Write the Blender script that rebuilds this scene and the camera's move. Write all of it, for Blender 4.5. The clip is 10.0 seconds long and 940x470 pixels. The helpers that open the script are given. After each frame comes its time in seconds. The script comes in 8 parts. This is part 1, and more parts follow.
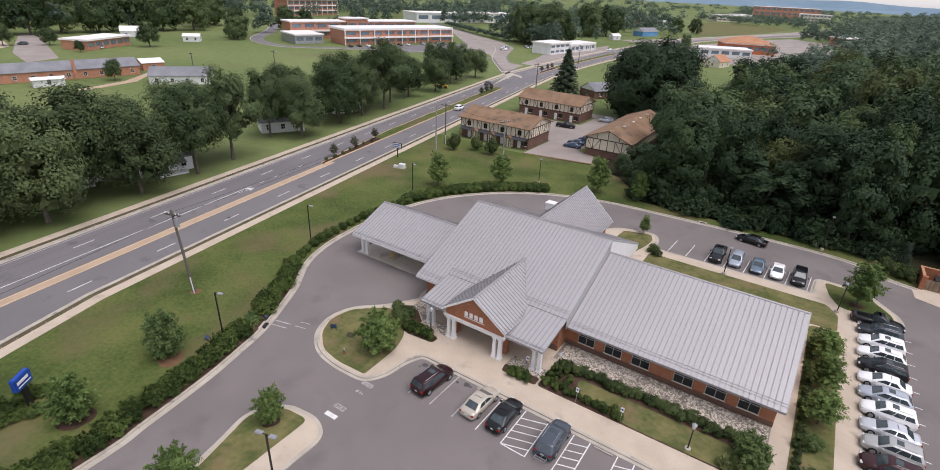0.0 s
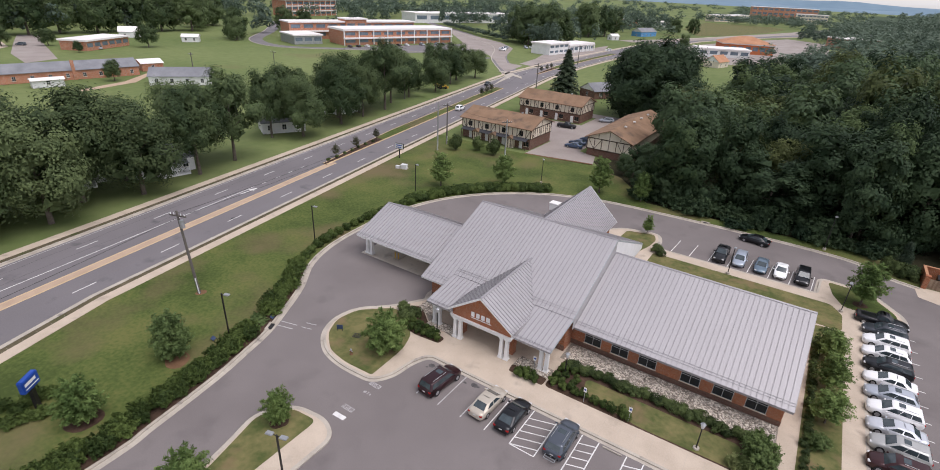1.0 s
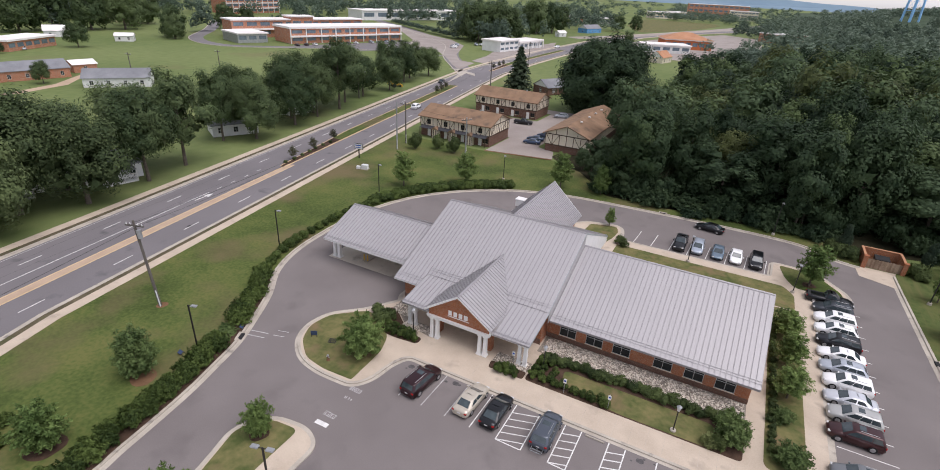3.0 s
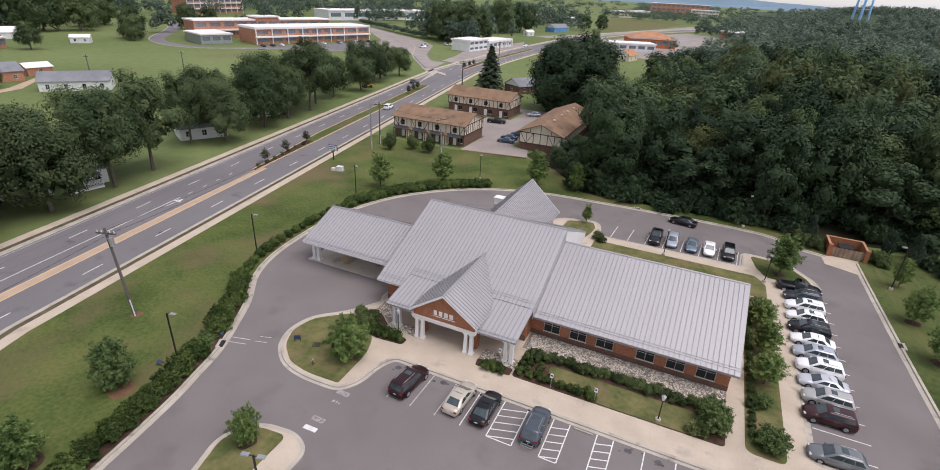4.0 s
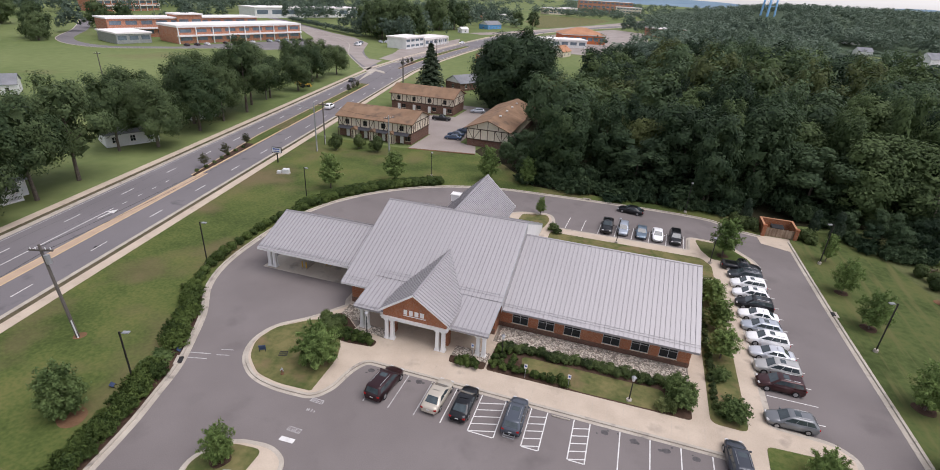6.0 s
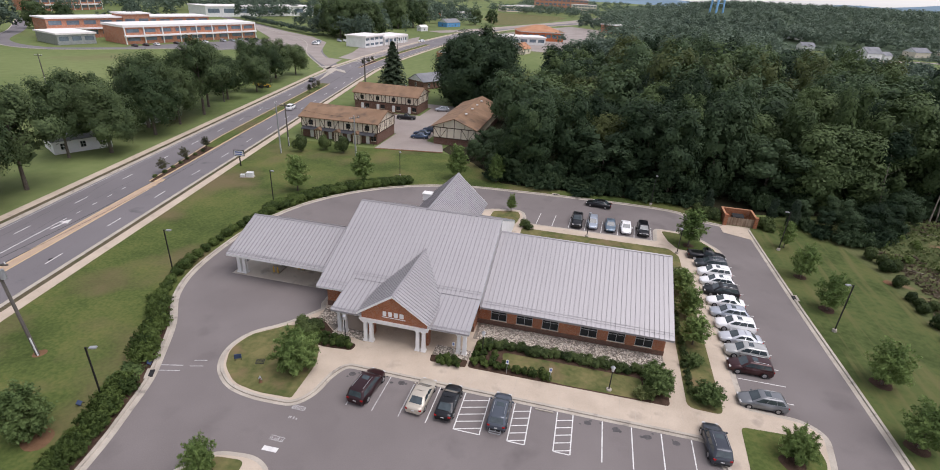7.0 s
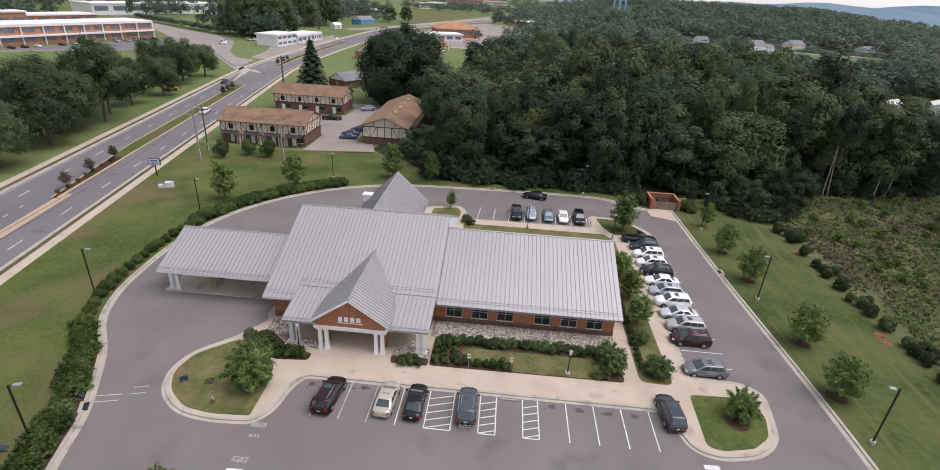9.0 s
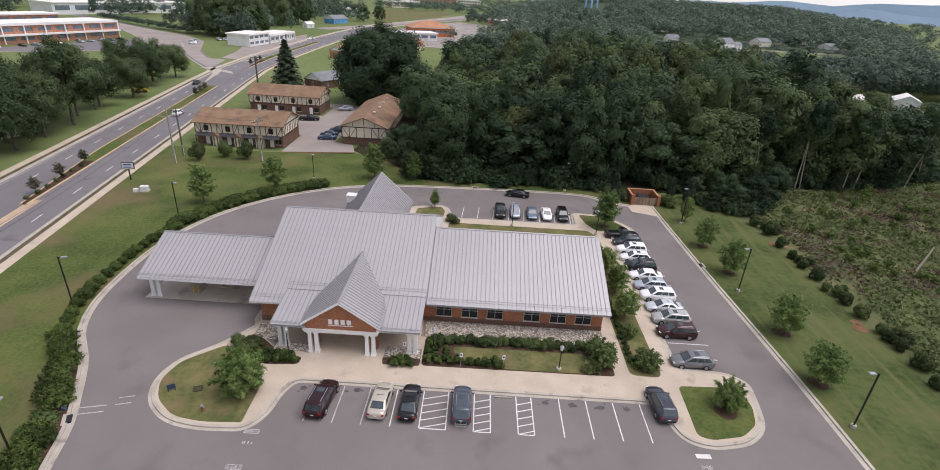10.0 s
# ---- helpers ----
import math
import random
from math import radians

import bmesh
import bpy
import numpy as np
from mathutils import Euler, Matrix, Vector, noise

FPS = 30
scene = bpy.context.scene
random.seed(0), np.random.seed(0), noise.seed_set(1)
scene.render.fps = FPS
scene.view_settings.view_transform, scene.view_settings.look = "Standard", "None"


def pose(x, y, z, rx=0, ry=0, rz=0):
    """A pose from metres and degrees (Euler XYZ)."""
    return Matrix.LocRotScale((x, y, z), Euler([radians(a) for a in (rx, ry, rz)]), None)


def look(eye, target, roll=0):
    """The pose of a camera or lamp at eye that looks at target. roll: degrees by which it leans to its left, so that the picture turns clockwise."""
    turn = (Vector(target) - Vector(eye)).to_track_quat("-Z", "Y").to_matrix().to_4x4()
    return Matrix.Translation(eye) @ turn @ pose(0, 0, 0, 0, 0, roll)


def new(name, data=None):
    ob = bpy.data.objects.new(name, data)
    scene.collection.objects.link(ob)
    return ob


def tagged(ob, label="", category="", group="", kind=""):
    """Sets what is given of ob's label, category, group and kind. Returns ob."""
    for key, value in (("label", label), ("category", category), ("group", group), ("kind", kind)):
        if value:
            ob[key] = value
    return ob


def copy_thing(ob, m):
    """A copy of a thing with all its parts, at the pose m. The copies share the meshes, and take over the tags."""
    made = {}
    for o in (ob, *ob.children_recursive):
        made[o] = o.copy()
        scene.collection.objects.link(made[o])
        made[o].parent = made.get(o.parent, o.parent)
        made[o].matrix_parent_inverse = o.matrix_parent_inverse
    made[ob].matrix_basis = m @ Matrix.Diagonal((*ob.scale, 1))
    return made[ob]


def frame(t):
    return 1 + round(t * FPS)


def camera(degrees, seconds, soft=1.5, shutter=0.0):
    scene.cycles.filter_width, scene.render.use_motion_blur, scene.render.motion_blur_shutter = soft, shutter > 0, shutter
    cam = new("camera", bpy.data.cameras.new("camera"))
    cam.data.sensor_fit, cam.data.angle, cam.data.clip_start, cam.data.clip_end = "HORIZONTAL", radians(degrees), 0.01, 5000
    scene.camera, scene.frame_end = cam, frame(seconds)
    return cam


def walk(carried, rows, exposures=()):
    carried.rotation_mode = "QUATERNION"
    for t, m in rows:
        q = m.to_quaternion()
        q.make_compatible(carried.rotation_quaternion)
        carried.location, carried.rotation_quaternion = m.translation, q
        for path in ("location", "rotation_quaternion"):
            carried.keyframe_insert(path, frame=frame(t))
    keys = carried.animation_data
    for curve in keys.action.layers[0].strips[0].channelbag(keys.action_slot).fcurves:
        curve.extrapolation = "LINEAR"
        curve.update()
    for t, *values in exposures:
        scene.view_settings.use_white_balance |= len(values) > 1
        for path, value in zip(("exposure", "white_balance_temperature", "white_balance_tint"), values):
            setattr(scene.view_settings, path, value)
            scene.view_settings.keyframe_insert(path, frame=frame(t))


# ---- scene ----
EXPOSURE = 0.71
cam = camera(84.5, 10.0, soft=0.9)
PATH = [
    (0, (15.593, -30.895, 37.587), (14.615, -29.383, 36.718), 2.8),
    (0.5, (15.183, -31.183, 37.63), (14.207, -29.67, 36.76), 2.8),
    (1, (14.802, -31.452, 37.579), (13.83, -29.935, 36.711), 2.8),
    (1.5, (14.44, -31.703, 37.653), (13.487, -30.174, 36.785), 2.8),
    (2, (14.071, -32.014, 37.649), (13.151, -30.464, 36.782), 2.9),
    (2.5, (13.49, -32.322, 37.666), (12.619, -30.744, 36.797), 3.0),
    (4, (11.999, -33.392, 37.613), (11.274, -31.741, 36.748), 3.0),
    (4.5, (11.353, -33.754, 37.527), (10.674, -32.082, 36.664), 3.1),
    (5, (10.81, -34.055, 37.498), (10.177, -32.366, 36.636), 3.1),
    (5.5, (10.133, -34.331, 37.436), (9.557, -32.62, 36.574), 3.2),
    (7, (8.15, -35.045, 37.439), (7.769, -33.281, 36.577), 3.2),
    (7.5, (7.467, -35.259, 37.376), (7.156, -33.48, 36.517), 3.2),
    (8, (6.739, -35.487, 37.375), (6.499, -33.697, 36.517), 3.3),
    (8.5, (6.026, -35.676, 37.379), (5.859, -33.877, 36.522), 3.4),
    (9, (5.283, -35.758, 37.313), (5.184, -33.954, 36.457), 3.4),
    (9.5, (4.504, -35.885, 37.337), (4.471, -34.078, 36.48), 3.5),
    (10, (3.949, -35.907, 37.283), (3.938, -34.1, 36.428), 3.4),
]
walk(cam, [(t, look(eye, target, roll)) for t, eye, target, roll in PATH],
     exposures=[(0, EXPOSURE, 6290, 18)])

# ---- sky and sun: a bright overcast afternoon ----
SUN_EL, SUN_AZ = radians(66), radians(95)
world = bpy.data.worlds.new("overcast_sky")
scene.world = world
world.use_nodes = True
wn = world.node_tree.nodes
wl = world.node_tree.links
wn.clear()
sky = wn.new("ShaderNodeTexSky")
sky.sky_type = "NISHITA"
sky.sun_disc = False
sky.sun_elevation, sky.sun_rotation = SUN_EL, SUN_AZ
sky.air_density, sky.dust_density, sky.ozone_density = 1.0, 0.6, 1.2
grey = wn.new("ShaderNodeHueSaturation")
grey.inputs["Saturation"].default_value = 0.22
back = wn.new("ShaderNodeBackground")
back.inputs["Strength"].default_value = 0.105
wout = wn.new("ShaderNodeOutputWorld")
wl.new(sky.outputs[0], grey.inputs["Color"])
wl.new(grey.outputs[0], back.inputs["Color"])
wl.new(back.outputs[0], wout.inputs["Surface"])

sun_data = bpy.data.lights.new("sun", "SUN")
sun_data.energy, sun_data.angle, sun_data.color = 1.5, radians(48), (1.0, 0.96, 0.9)
sun = new("sun", sun_data)
sun_from = Vector((math.sin(SUN_AZ) * math.cos(SUN_EL), math.cos(SUN_AZ) * math.cos(SUN_EL), math.sin(SUN_EL)))
sun.matrix_world = look(sun_from * 300, (0, 0, 0))

# ---- materials ----
RNG = random.Random(7)


def surf(name, dark, light, scale=1.0, rough=0.7, bump=0.0, fine=12.0, metal=0.0, spec=0.4, island=0.0, own=0.0,
         stain=None, stain_scale=0.15, stain_at=0.6, space="world", mid=None, sharp=0.25, streak=None):
    """Two-scale noise between two colours, fine relief, an optional third stain colour, variation by piece and by object."""
    m = bpy.data.materials.new(name)
    m.use_nodes = True
    n, l = m.node_tree.nodes, m.node_tree.links
    bsdf = n["Principled BSDF"]
    bsdf.inputs["Roughness"].default_value = rough
    bsdf.inputs["Metallic"].default_value = metal
    bsdf.inputs["Specular IOR Level"].default_value = spec
    if space == "world":
        at = n.new("ShaderNodeNewGeometry").outputs["Position"]
    else:
        at = n.new("ShaderNodeTexCoord").outputs["Object"]
    big = n.new("ShaderNodeTexNoise")
    big.inputs["Scale"].default_value, big.inputs["Detail"].default_value = scale, 4
    small = n.new("ShaderNodeTexNoise")
    small.inputs["Scale"].default_value, small.inputs["Detail"].default_value = fine, 5
    l.new(at, big.inputs["Vector"])
    l.new(at, small.inputs["Vector"])
    mixf = n.new("ShaderNodeMath")
    mixf.operation = "MULTIPLY_ADD"
    l.new(small.outputs["Fac"], mixf.inputs[0])
    mixf.inputs[1].default_value = 0.5
    half = n.new("ShaderNodeMath")
    half.operation = "MULTIPLY_ADD"
    half.inputs[1].default_value, half.inputs[2].default_value = 0.9, -0.2
    l.new(big.outputs["Fac"], half.inputs[0])
    l.new(half.outputs[0], mixf.inputs[2])
    fac = mixf.outputs[0]
    for amount, source in ((island, "island"), (own, "object")):
        if amount:
            if source == "island":
                r = n.new("ShaderNodeNewGeometry").outputs["Random Per Island"]
            else:
                r = n.new("ShaderNodeObjectInfo").outputs["Random"]
            c = n.new("ShaderNodeMath")
            c.operation = "MULTIPLY_ADD"
            c.inputs[1].default_value = amount
            l.new(r, c.inputs[0])
            sub = n.new("ShaderNodeMath")
            sub.operation = "SUBTRACT"
            sub.inputs[1].default_value = amount / 2
            l.new(fac, sub.inputs[0])
            l.new(sub.outputs[0], c.inputs[2])
            fac = c.outputs[0]
    ramp = n.new("ShaderNodeValToRGB")
    ramp.color_ramp.elements[0].position, ramp.color_ramp.elements[1].position = 0.5 - sharp, 0.5 + sharp
    ramp.color_ramp.elements[0].color = (*dark, 1)
    ramp.color_ramp.elements[1].color = (*light, 1)
    if mid:
        e = ramp.color_ramp.elements.new(0.5)
        e.color = (*mid, 1)
    l.new(fac, ramp.inputs[0])
    col = ramp.outputs[0]
    if stain:
        sn = n.new("ShaderNodeTexNoise")
        sn.inputs["Scale"].default_value, sn.inputs["Detail"].default_value = stain_scale, 6
        if streak:
            sv = n.new("ShaderNodeVectorMath")
            sv.operation = "MULTIPLY"
            sv.inputs[1].default_value = streak
            l.new(at, sv.inputs[0])
            l.new(sv.outputs[0], sn.inputs["Vector"])
        else:
            l.new(at, sn.inputs["Vector"])
        sr = n.new("ShaderNodeValToRGB")
        sr.color_ramp.elements[0].position, sr.color_ramp.elements[1].position = stain_at - 0.07, stain_at + 0.1
        l.new(sn.outputs["Fac"], sr.inputs[0])
        mx = n.new("ShaderNodeMix")
        mx.data_type = "RGBA"
        l.new(sr.outputs[0], mx.inputs[0])
        l.new(col, mx.inputs[6])
        mx.inputs[7].default_value = (*stain, 1)
        col = mx.outputs[2]
    l.new(col, bsdf.inputs["Base Color"])
    if bump:
        b = n.new("ShaderNodeBump")
        b.inputs["Strength"].default_value, b.inputs["Distance"].default_value = bump, 0.05
        l.new(small.outputs["Fac"], b.inputs["Height"])
        l.new(b.outputs[0], bsdf.inputs["Normal"])
    return m


def leaf(name, dark, light, own=0.4):
    """Foliage: colour by leaf spray and by tree, some light passing through."""
    m = surf(name, dark, light, 0.3, 0.62, 0, 2.2, island=0.17, own=own, space="object", spec=0.14)
    n, l = m.node_tree.nodes, m.node_tree.links
    bsdf = n["Principled BSDF"]
    tr = n.new("ShaderNodeBsdfTranslucent")
    src = bsdf.inputs["Base Color"].links[0].from_socket
    l.new(src, tr.inputs["Color"])
    mx = n.new("ShaderNodeMixShader")
    mx.inputs[0].default_value = 0.26
    l.new(bsdf.outputs[0], mx.inputs[1])
    l.new(tr.outputs[0], mx.inputs[2])
    l.new(mx.outputs[0], n["Material Output"].inputs["Surface"])
    return m


M = {}
M["asphalt"] = surf("lot_asphalt", (0.158, 0.138, 0.133), (0.214, 0.19, 0.183), 0.12, 0.85, 0.25, 9.0, stain=(0.148, 0.13, 0.126), stain_scale=0.22, stain_at=0.63)
M["road"] = surf("road_asphalt", (0.148, 0.137, 0.142), (0.205, 0.19, 0.196), 0.05, 0.85, 0.25, 6.0, stain=(0.10, 0.095, 0.1), stain_scale=0.3, stain_at=0.68)
M["gravel_lot"] = surf("motel_lot_asphalt", (0.25, 0.21, 0.19), (0.36, 0.32, 0.29), 0.1, 0.9, 0.2, 3.0)
M["concrete"] = surf("concrete", (0.44, 0.362, 0.283), (0.575, 0.485, 0.385), 0.35, 0.85, 0.15, 9.0, stain=(0.36, 0.30, 0.245), stain_scale=0.5, stain_at=0.66)
M["kerb"] = surf("kerb_concrete", (0.36, 0.32, 0.27), (0.52, 0.47, 0.40), 0.5, 0.85, 0.2, 7.0, stain=(0.22, 0.2, 0.18), stain_scale=0.9, stain_at=0.66)
M["slab"] = surf("drive_slab_concrete", (0.46, 0.41, 0.345), (0.62, 0.56, 0.475), 0.4, 0.85, 0.15, 9.0, stain=(0.2, 0.18, 0.16), stain_scale=0.35, stain_at=0.62)
M["paint_white"] = surf("road_paint_white", (0.55, 0.54, 0.52), (0.8, 0.79, 0.77), 1.5, 0.7, 0, 14, stain=(0.3, 0.29, 0.29), stain_scale=2.2, stain_at=0.66)
M["paint_worn"] = surf("worn_road_paint", (0.26, 0.25, 0.25), (0.62, 0.6, 0.59), 3.0, 0.75, 0, 14)
M["paint_tan"] = surf("road_paint_tan", (0.50, 0.36, 0.2), (0.62, 0.47, 0.3), 0.6, 0.75, 0, 10)
M["tan_dirt"] = surf("dusty_centre_band", (0.40, 0.29, 0.205), (0.52, 0.39, 0.28), 0.4, 0.85, 0, 8)
M["lawn"] = surf("mown_lawn", (0.052, 0.074, 0.02), (0.135, 0.14, 0.046), 0.11, 0.9, 0.9, 2.6, sharp=0.17, stain=(0.15, 0.122, 0.062), stain_scale=0.07, stain_at=0.565, spec=0.15, mid=(0.086, 0.115, 0.031))
M["lawn_dry"] = surf("dry_lawn", (0.075, 0.095, 0.03), (0.185, 0.165, 0.07), 0.3, 0.9, 0.5, 1.8, sharp=0.17, stain=(0.19, 0.14, 0.075), stain_scale=0.4, stain_at=0.6, spec=0.15)
M["lawn_east"] = surf("mown_lawn_strip", (0.044, 0.063, 0.018), (0.112, 0.12, 0.042), 0.13, 0.9, 0.5, 1.3, sharp=0.2, stain=(0.12, 0.122, 0.047), stain_scale=0.9, stain_at=0.58, streak=(1.0, 0.07, 1.0), spec=0.15, mid=(0.08, 0.106, 0.033))
M["wood_ground"] = surf("wooded_hillside", (0.04, 0.062, 0.036), (0.085, 0.115, 0.07), 0.03, 0.95, 0.3, 0.4, spec=0.1)
M["verge"] = surf("worn_verge_dirt", (0.07, 0.062, 0.038), (0.15, 0.125, 0.08), 0.5, 0.95, 0.5, 4.0, stain=(0.07, 0.09, 0.03), stain_scale=0.3, stain_at=0.62, spec=0.1)
M["tar"] = surf("tar_crack_sealant", (0.05, 0.047, 0.048), (0.1, 0.094, 0.095), 2.0, 0.6, 0, 9)
M["field"] = surf("open_grassland", (0.1, 0.142, 0.045), (0.185, 0.218, 0.085), 0.012, 0.9, 0.4, 0.3, stain=(0.17, 0.15, 0.075), stain_scale=0.02, stain_at=0.66, spec=0.15)
M["brush_soil"] = surf("cleared_brushland", (0.06, 0.085, 0.03), (0.14, 0.145, 0.065), 0.2, 0.95, 0.7, 1.8, stain=(0.24, 0.155, 0.1), stain_scale=0.16, stain_at=0.68, spec=0.1)
M["mulch"] = surf("pine_mulch", (0.05, 0.032, 0.022), (0.11, 0.07, 0.05), 1.2, 0.95, 0.8, 14, spec=0.1)
M["clay"] = surf("red_clay", (0.14, 0.08, 0.045), (0.225, 0.13, 0.076), 0.8, 0.95, 0.4, 6, spec=0.1)
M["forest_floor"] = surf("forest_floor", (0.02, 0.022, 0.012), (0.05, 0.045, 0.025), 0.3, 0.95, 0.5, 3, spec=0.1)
M["stone"] = surf("river_stone", (0.27, 0.23, 0.19), (0.7, 0.63, 0.54), 2.0, 0.8, 0, 9, island=0.9)
# gravel below the stones, darkened to paint the shade in their gaps
M["stone_gap_shade"] = surf("shaded_gravel", (0.16, 0.138, 0.114), (0.33, 0.29, 0.24), 6.0, 0.95, 0.6, 25)
M["metal_roof"] = surf("galvanised_roof_metal", (0.375, 0.36, 0.366), (0.428, 0.412, 0.419), 0.08, 0.45, 0.03, 3.0, metal=0.2, own=0.1, spec=0.5)
# ribs darker than the panels, their shadow side painted in; grey trim shares it
M["seam"] = surf("seam_shade_trim_metal", (0.29, 0.28, 0.285), (0.35, 0.335, 0.345), 0.3, 0.4, 0, 3.0, metal=0.25, spec=0.5)
M["white"] = surf("white_trim_paint", (0.72, 0.71, 0.69), (0.82, 0.81, 0.79), 0.8, 0.55, 0.03, 8)
M["glass"] = surf("tinted_window_glass", (0.008, 0.011, 0.013), (0.018, 0.024, 0.028), 0.7, 0.12, 0, 2, spec=0.4)
M["frame"] = surf("window_frame_metal", (0.32, 0.35, 0.36), (0.45, 0.48, 0.49), 1.0, 0.4, 0, 8, metal=0.2)
M["dark"] = surf("dark_bronze_metal", (0.018, 0.017, 0.016), (0.04, 0.037, 0.034), 1.0, 0.45, 0, 8, metal=0.3)
M["black"] = surf("black_rubber", (0.012, 0.012, 0.013), (0.03, 0.03, 0.032), 2.0, 0.8, 0, 8)
M["wood_pole"] = surf("weathered_pole_wood", (0.075, 0.066, 0.058), (0.15, 0.132, 0.117), 0.6, 0.9, 0.3, 6)
M["bark"] = surf("grey_bark", (0.07, 0.055, 0.042), (0.17, 0.14, 0.115), 1.5, 0.95, 0.6, 9, space="object")
M["bark_pale"] = surf("pale_bark", (0.2, 0.17, 0.14), (0.38, 0.33, 0.28), 0.8, 0.95, 0.5, 5, space="object")
M["yellow"] = surf("yellow_paint", (0.5, 0.3, 0.03), (0.68, 0.44, 0.06), 1.5, 0.6, 0, 6)
M["blue_sign"] = surf("blue_sign_face", (0.01, 0.045, 0.25), (0.02, 0.075, 0.36), 1.0, 0.35, 0, 4)
M["galv"] = surf("galvanised_steel", (0.3, 0.31, 0.32), (0.45, 0.46, 0.47), 1.0, 0.4, 0, 5, metal=0.5)
M["shingle"] = surf("brown_shingle", (0.19, 0.115, 0.068), (0.29, 0.185, 0.115), 0.35, 0.9, 0.4, 5.0, stain=(0.14, 0.095, 0.065), stain_scale=0.4)
M["grey_shingle"] = surf("grey_shingle", (0.16, 0.165, 0.18), (0.26, 0.265, 0.28), 0.25, 0.9, 0.3, 5.0)
M["awning"] = surf("dark_grey_awning", (0.035, 0.036, 0.042), (0.075, 0.076, 0.085), 0.8, 0.7, 0, 8)
M["stucco"] = surf("cream_stucco", (0.62, 0.55, 0.43), (0.76, 0.69, 0.56), 0.5, 0.9, 0.15, 8)
M["timber"] = surf("dark_brown_timber", (0.05, 0.03, 0.02), (0.095, 0.06, 0.042), 1.0, 0.8, 0.2, 8)
M["siding"] = surf("white_siding", (0.62, 0.62, 0.61), (0.78, 0.78, 0.77), 0.4, 0.7, 0.05, 6)
M["red_plaster"] = surf("orange_red_wall", (0.44, 0.12, 0.045), (0.55, 0.18, 0.07), 0.3, 0.85, 0.1, 5)
M["orange_roof"] = surf("terracotta_roof", (0.37, 0.175, 0.09), (0.49, 0.26, 0.15), 0.2, 0.85, 0.1, 4)
M["flat_roof"] = surf("white_roof_membrane", (0.74, 0.69, 0.67), (0.86, 0.83, 0.81), 0.08, 0.85, 0.05, 2)
M["blue_paint"] = surf("light_blue_siding", (0.08, 0.25, 0.5), (0.13, 0.34, 0.62), 0.5, 0.7, 0, 5)
M["tower_blue"] = surf("pale_blue_steel", (0.2, 0.43, 0.7), (0.28, 0.52, 0.8), 0.3, 0.5, 0, 4)
M["wood"] = surf("weathered_gate_wood", (0.19, 0.13, 0.09), (0.33, 0.25, 0.18), 0.8, 0.85, 0.3, 6, own=0.5)
M["pale_plastic"] = surf("pale_plastic", (0.6, 0.61, 0.6), (0.75, 0.76, 0.75), 1.0, 0.5, 0, 4)
M["far_glass"] = surf("reflecting_window_glass", (0.09, 0.12, 0.15), (0.2, 0.25, 0.3), 0.3, 0.15, 0, 2, spec=0.7)
M["far_haze"] = surf("haze_painted_ridge", (0.16, 0.235, 0.3), (0.2, 0.28, 0.345), 0.004, 0.95, 0, 0.02, spec=0.05)

M["leaf_forest"] = leaf("woodland_leaves", (0.02, 0.04, 0.021), (0.08, 0.122, 0.058), 0.5)
M["leaf_gold"] = leaf("yellow_green_woodland_leaves", (0.032, 0.05, 0.019), (0.122, 0.144, 0.052), 0.5)
M["leaf_dead"] = leaf("dry_brush_litter", (0.07, 0.058, 0.036), (0.2, 0.155, 0.105), 0.2)
M["leaf_light"] = leaf("light_woodland_leaves", (0.032, 0.058, 0.025), (0.12, 0.168, 0.066), 0.4)
# paler and bluer than the near leaves: distance haze put into the colour
M["leaf_far"] = leaf("hazed_far_leaves", (0.066, 0.1, 0.074), (0.168, 0.218, 0.155))
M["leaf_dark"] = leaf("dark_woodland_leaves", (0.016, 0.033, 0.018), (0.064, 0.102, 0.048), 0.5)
M["leaf_hedge"] = leaf("fresh_hedge_leaves", (0.034, 0.058, 0.016), (0.122, 0.17, 0.046))
M["leaf_dusky"] = leaf("dusky_reddish_green_leaves", (0.05, 0.055, 0.032), (0.125, 0.125, 0.07), 0.4)
M["leaf_olive"] = leaf("olive_tree_leaves", (0.055, 0.082, 0.036), (0.165, 0.212, 0.088), 0.4)
M["leaf_street"] = leaf("street_tree_leaves", (0.042, 0.07, 0.03), (0.135, 0.18, 0.076), 0.45)
M["leaf_young"] = leaf("young_tree_leaves", (0.055, 0.094, 0.032), (0.175, 0.238, 0.084), 0.2)
M["leaf_bright"] = leaf("bright_young_leaves", (0.085, 0.138, 0.04), (0.24, 0.325, 0.104), 0.2)
M["leaf_shrub"] = leaf("shrub_leaves", (0.035, 0.056, 0.021), (0.138, 0.18, 0.064))
M["leaf_conifer"] = leaf("conifer_needles", (0.028, 0.048, 0.03), (0.09, 0.12, 0.07))
M["leaf_brush"] = leaf("wild_brush_leaves", (0.085, 0.115, 0.04), (0.24, 0.27, 0.11))


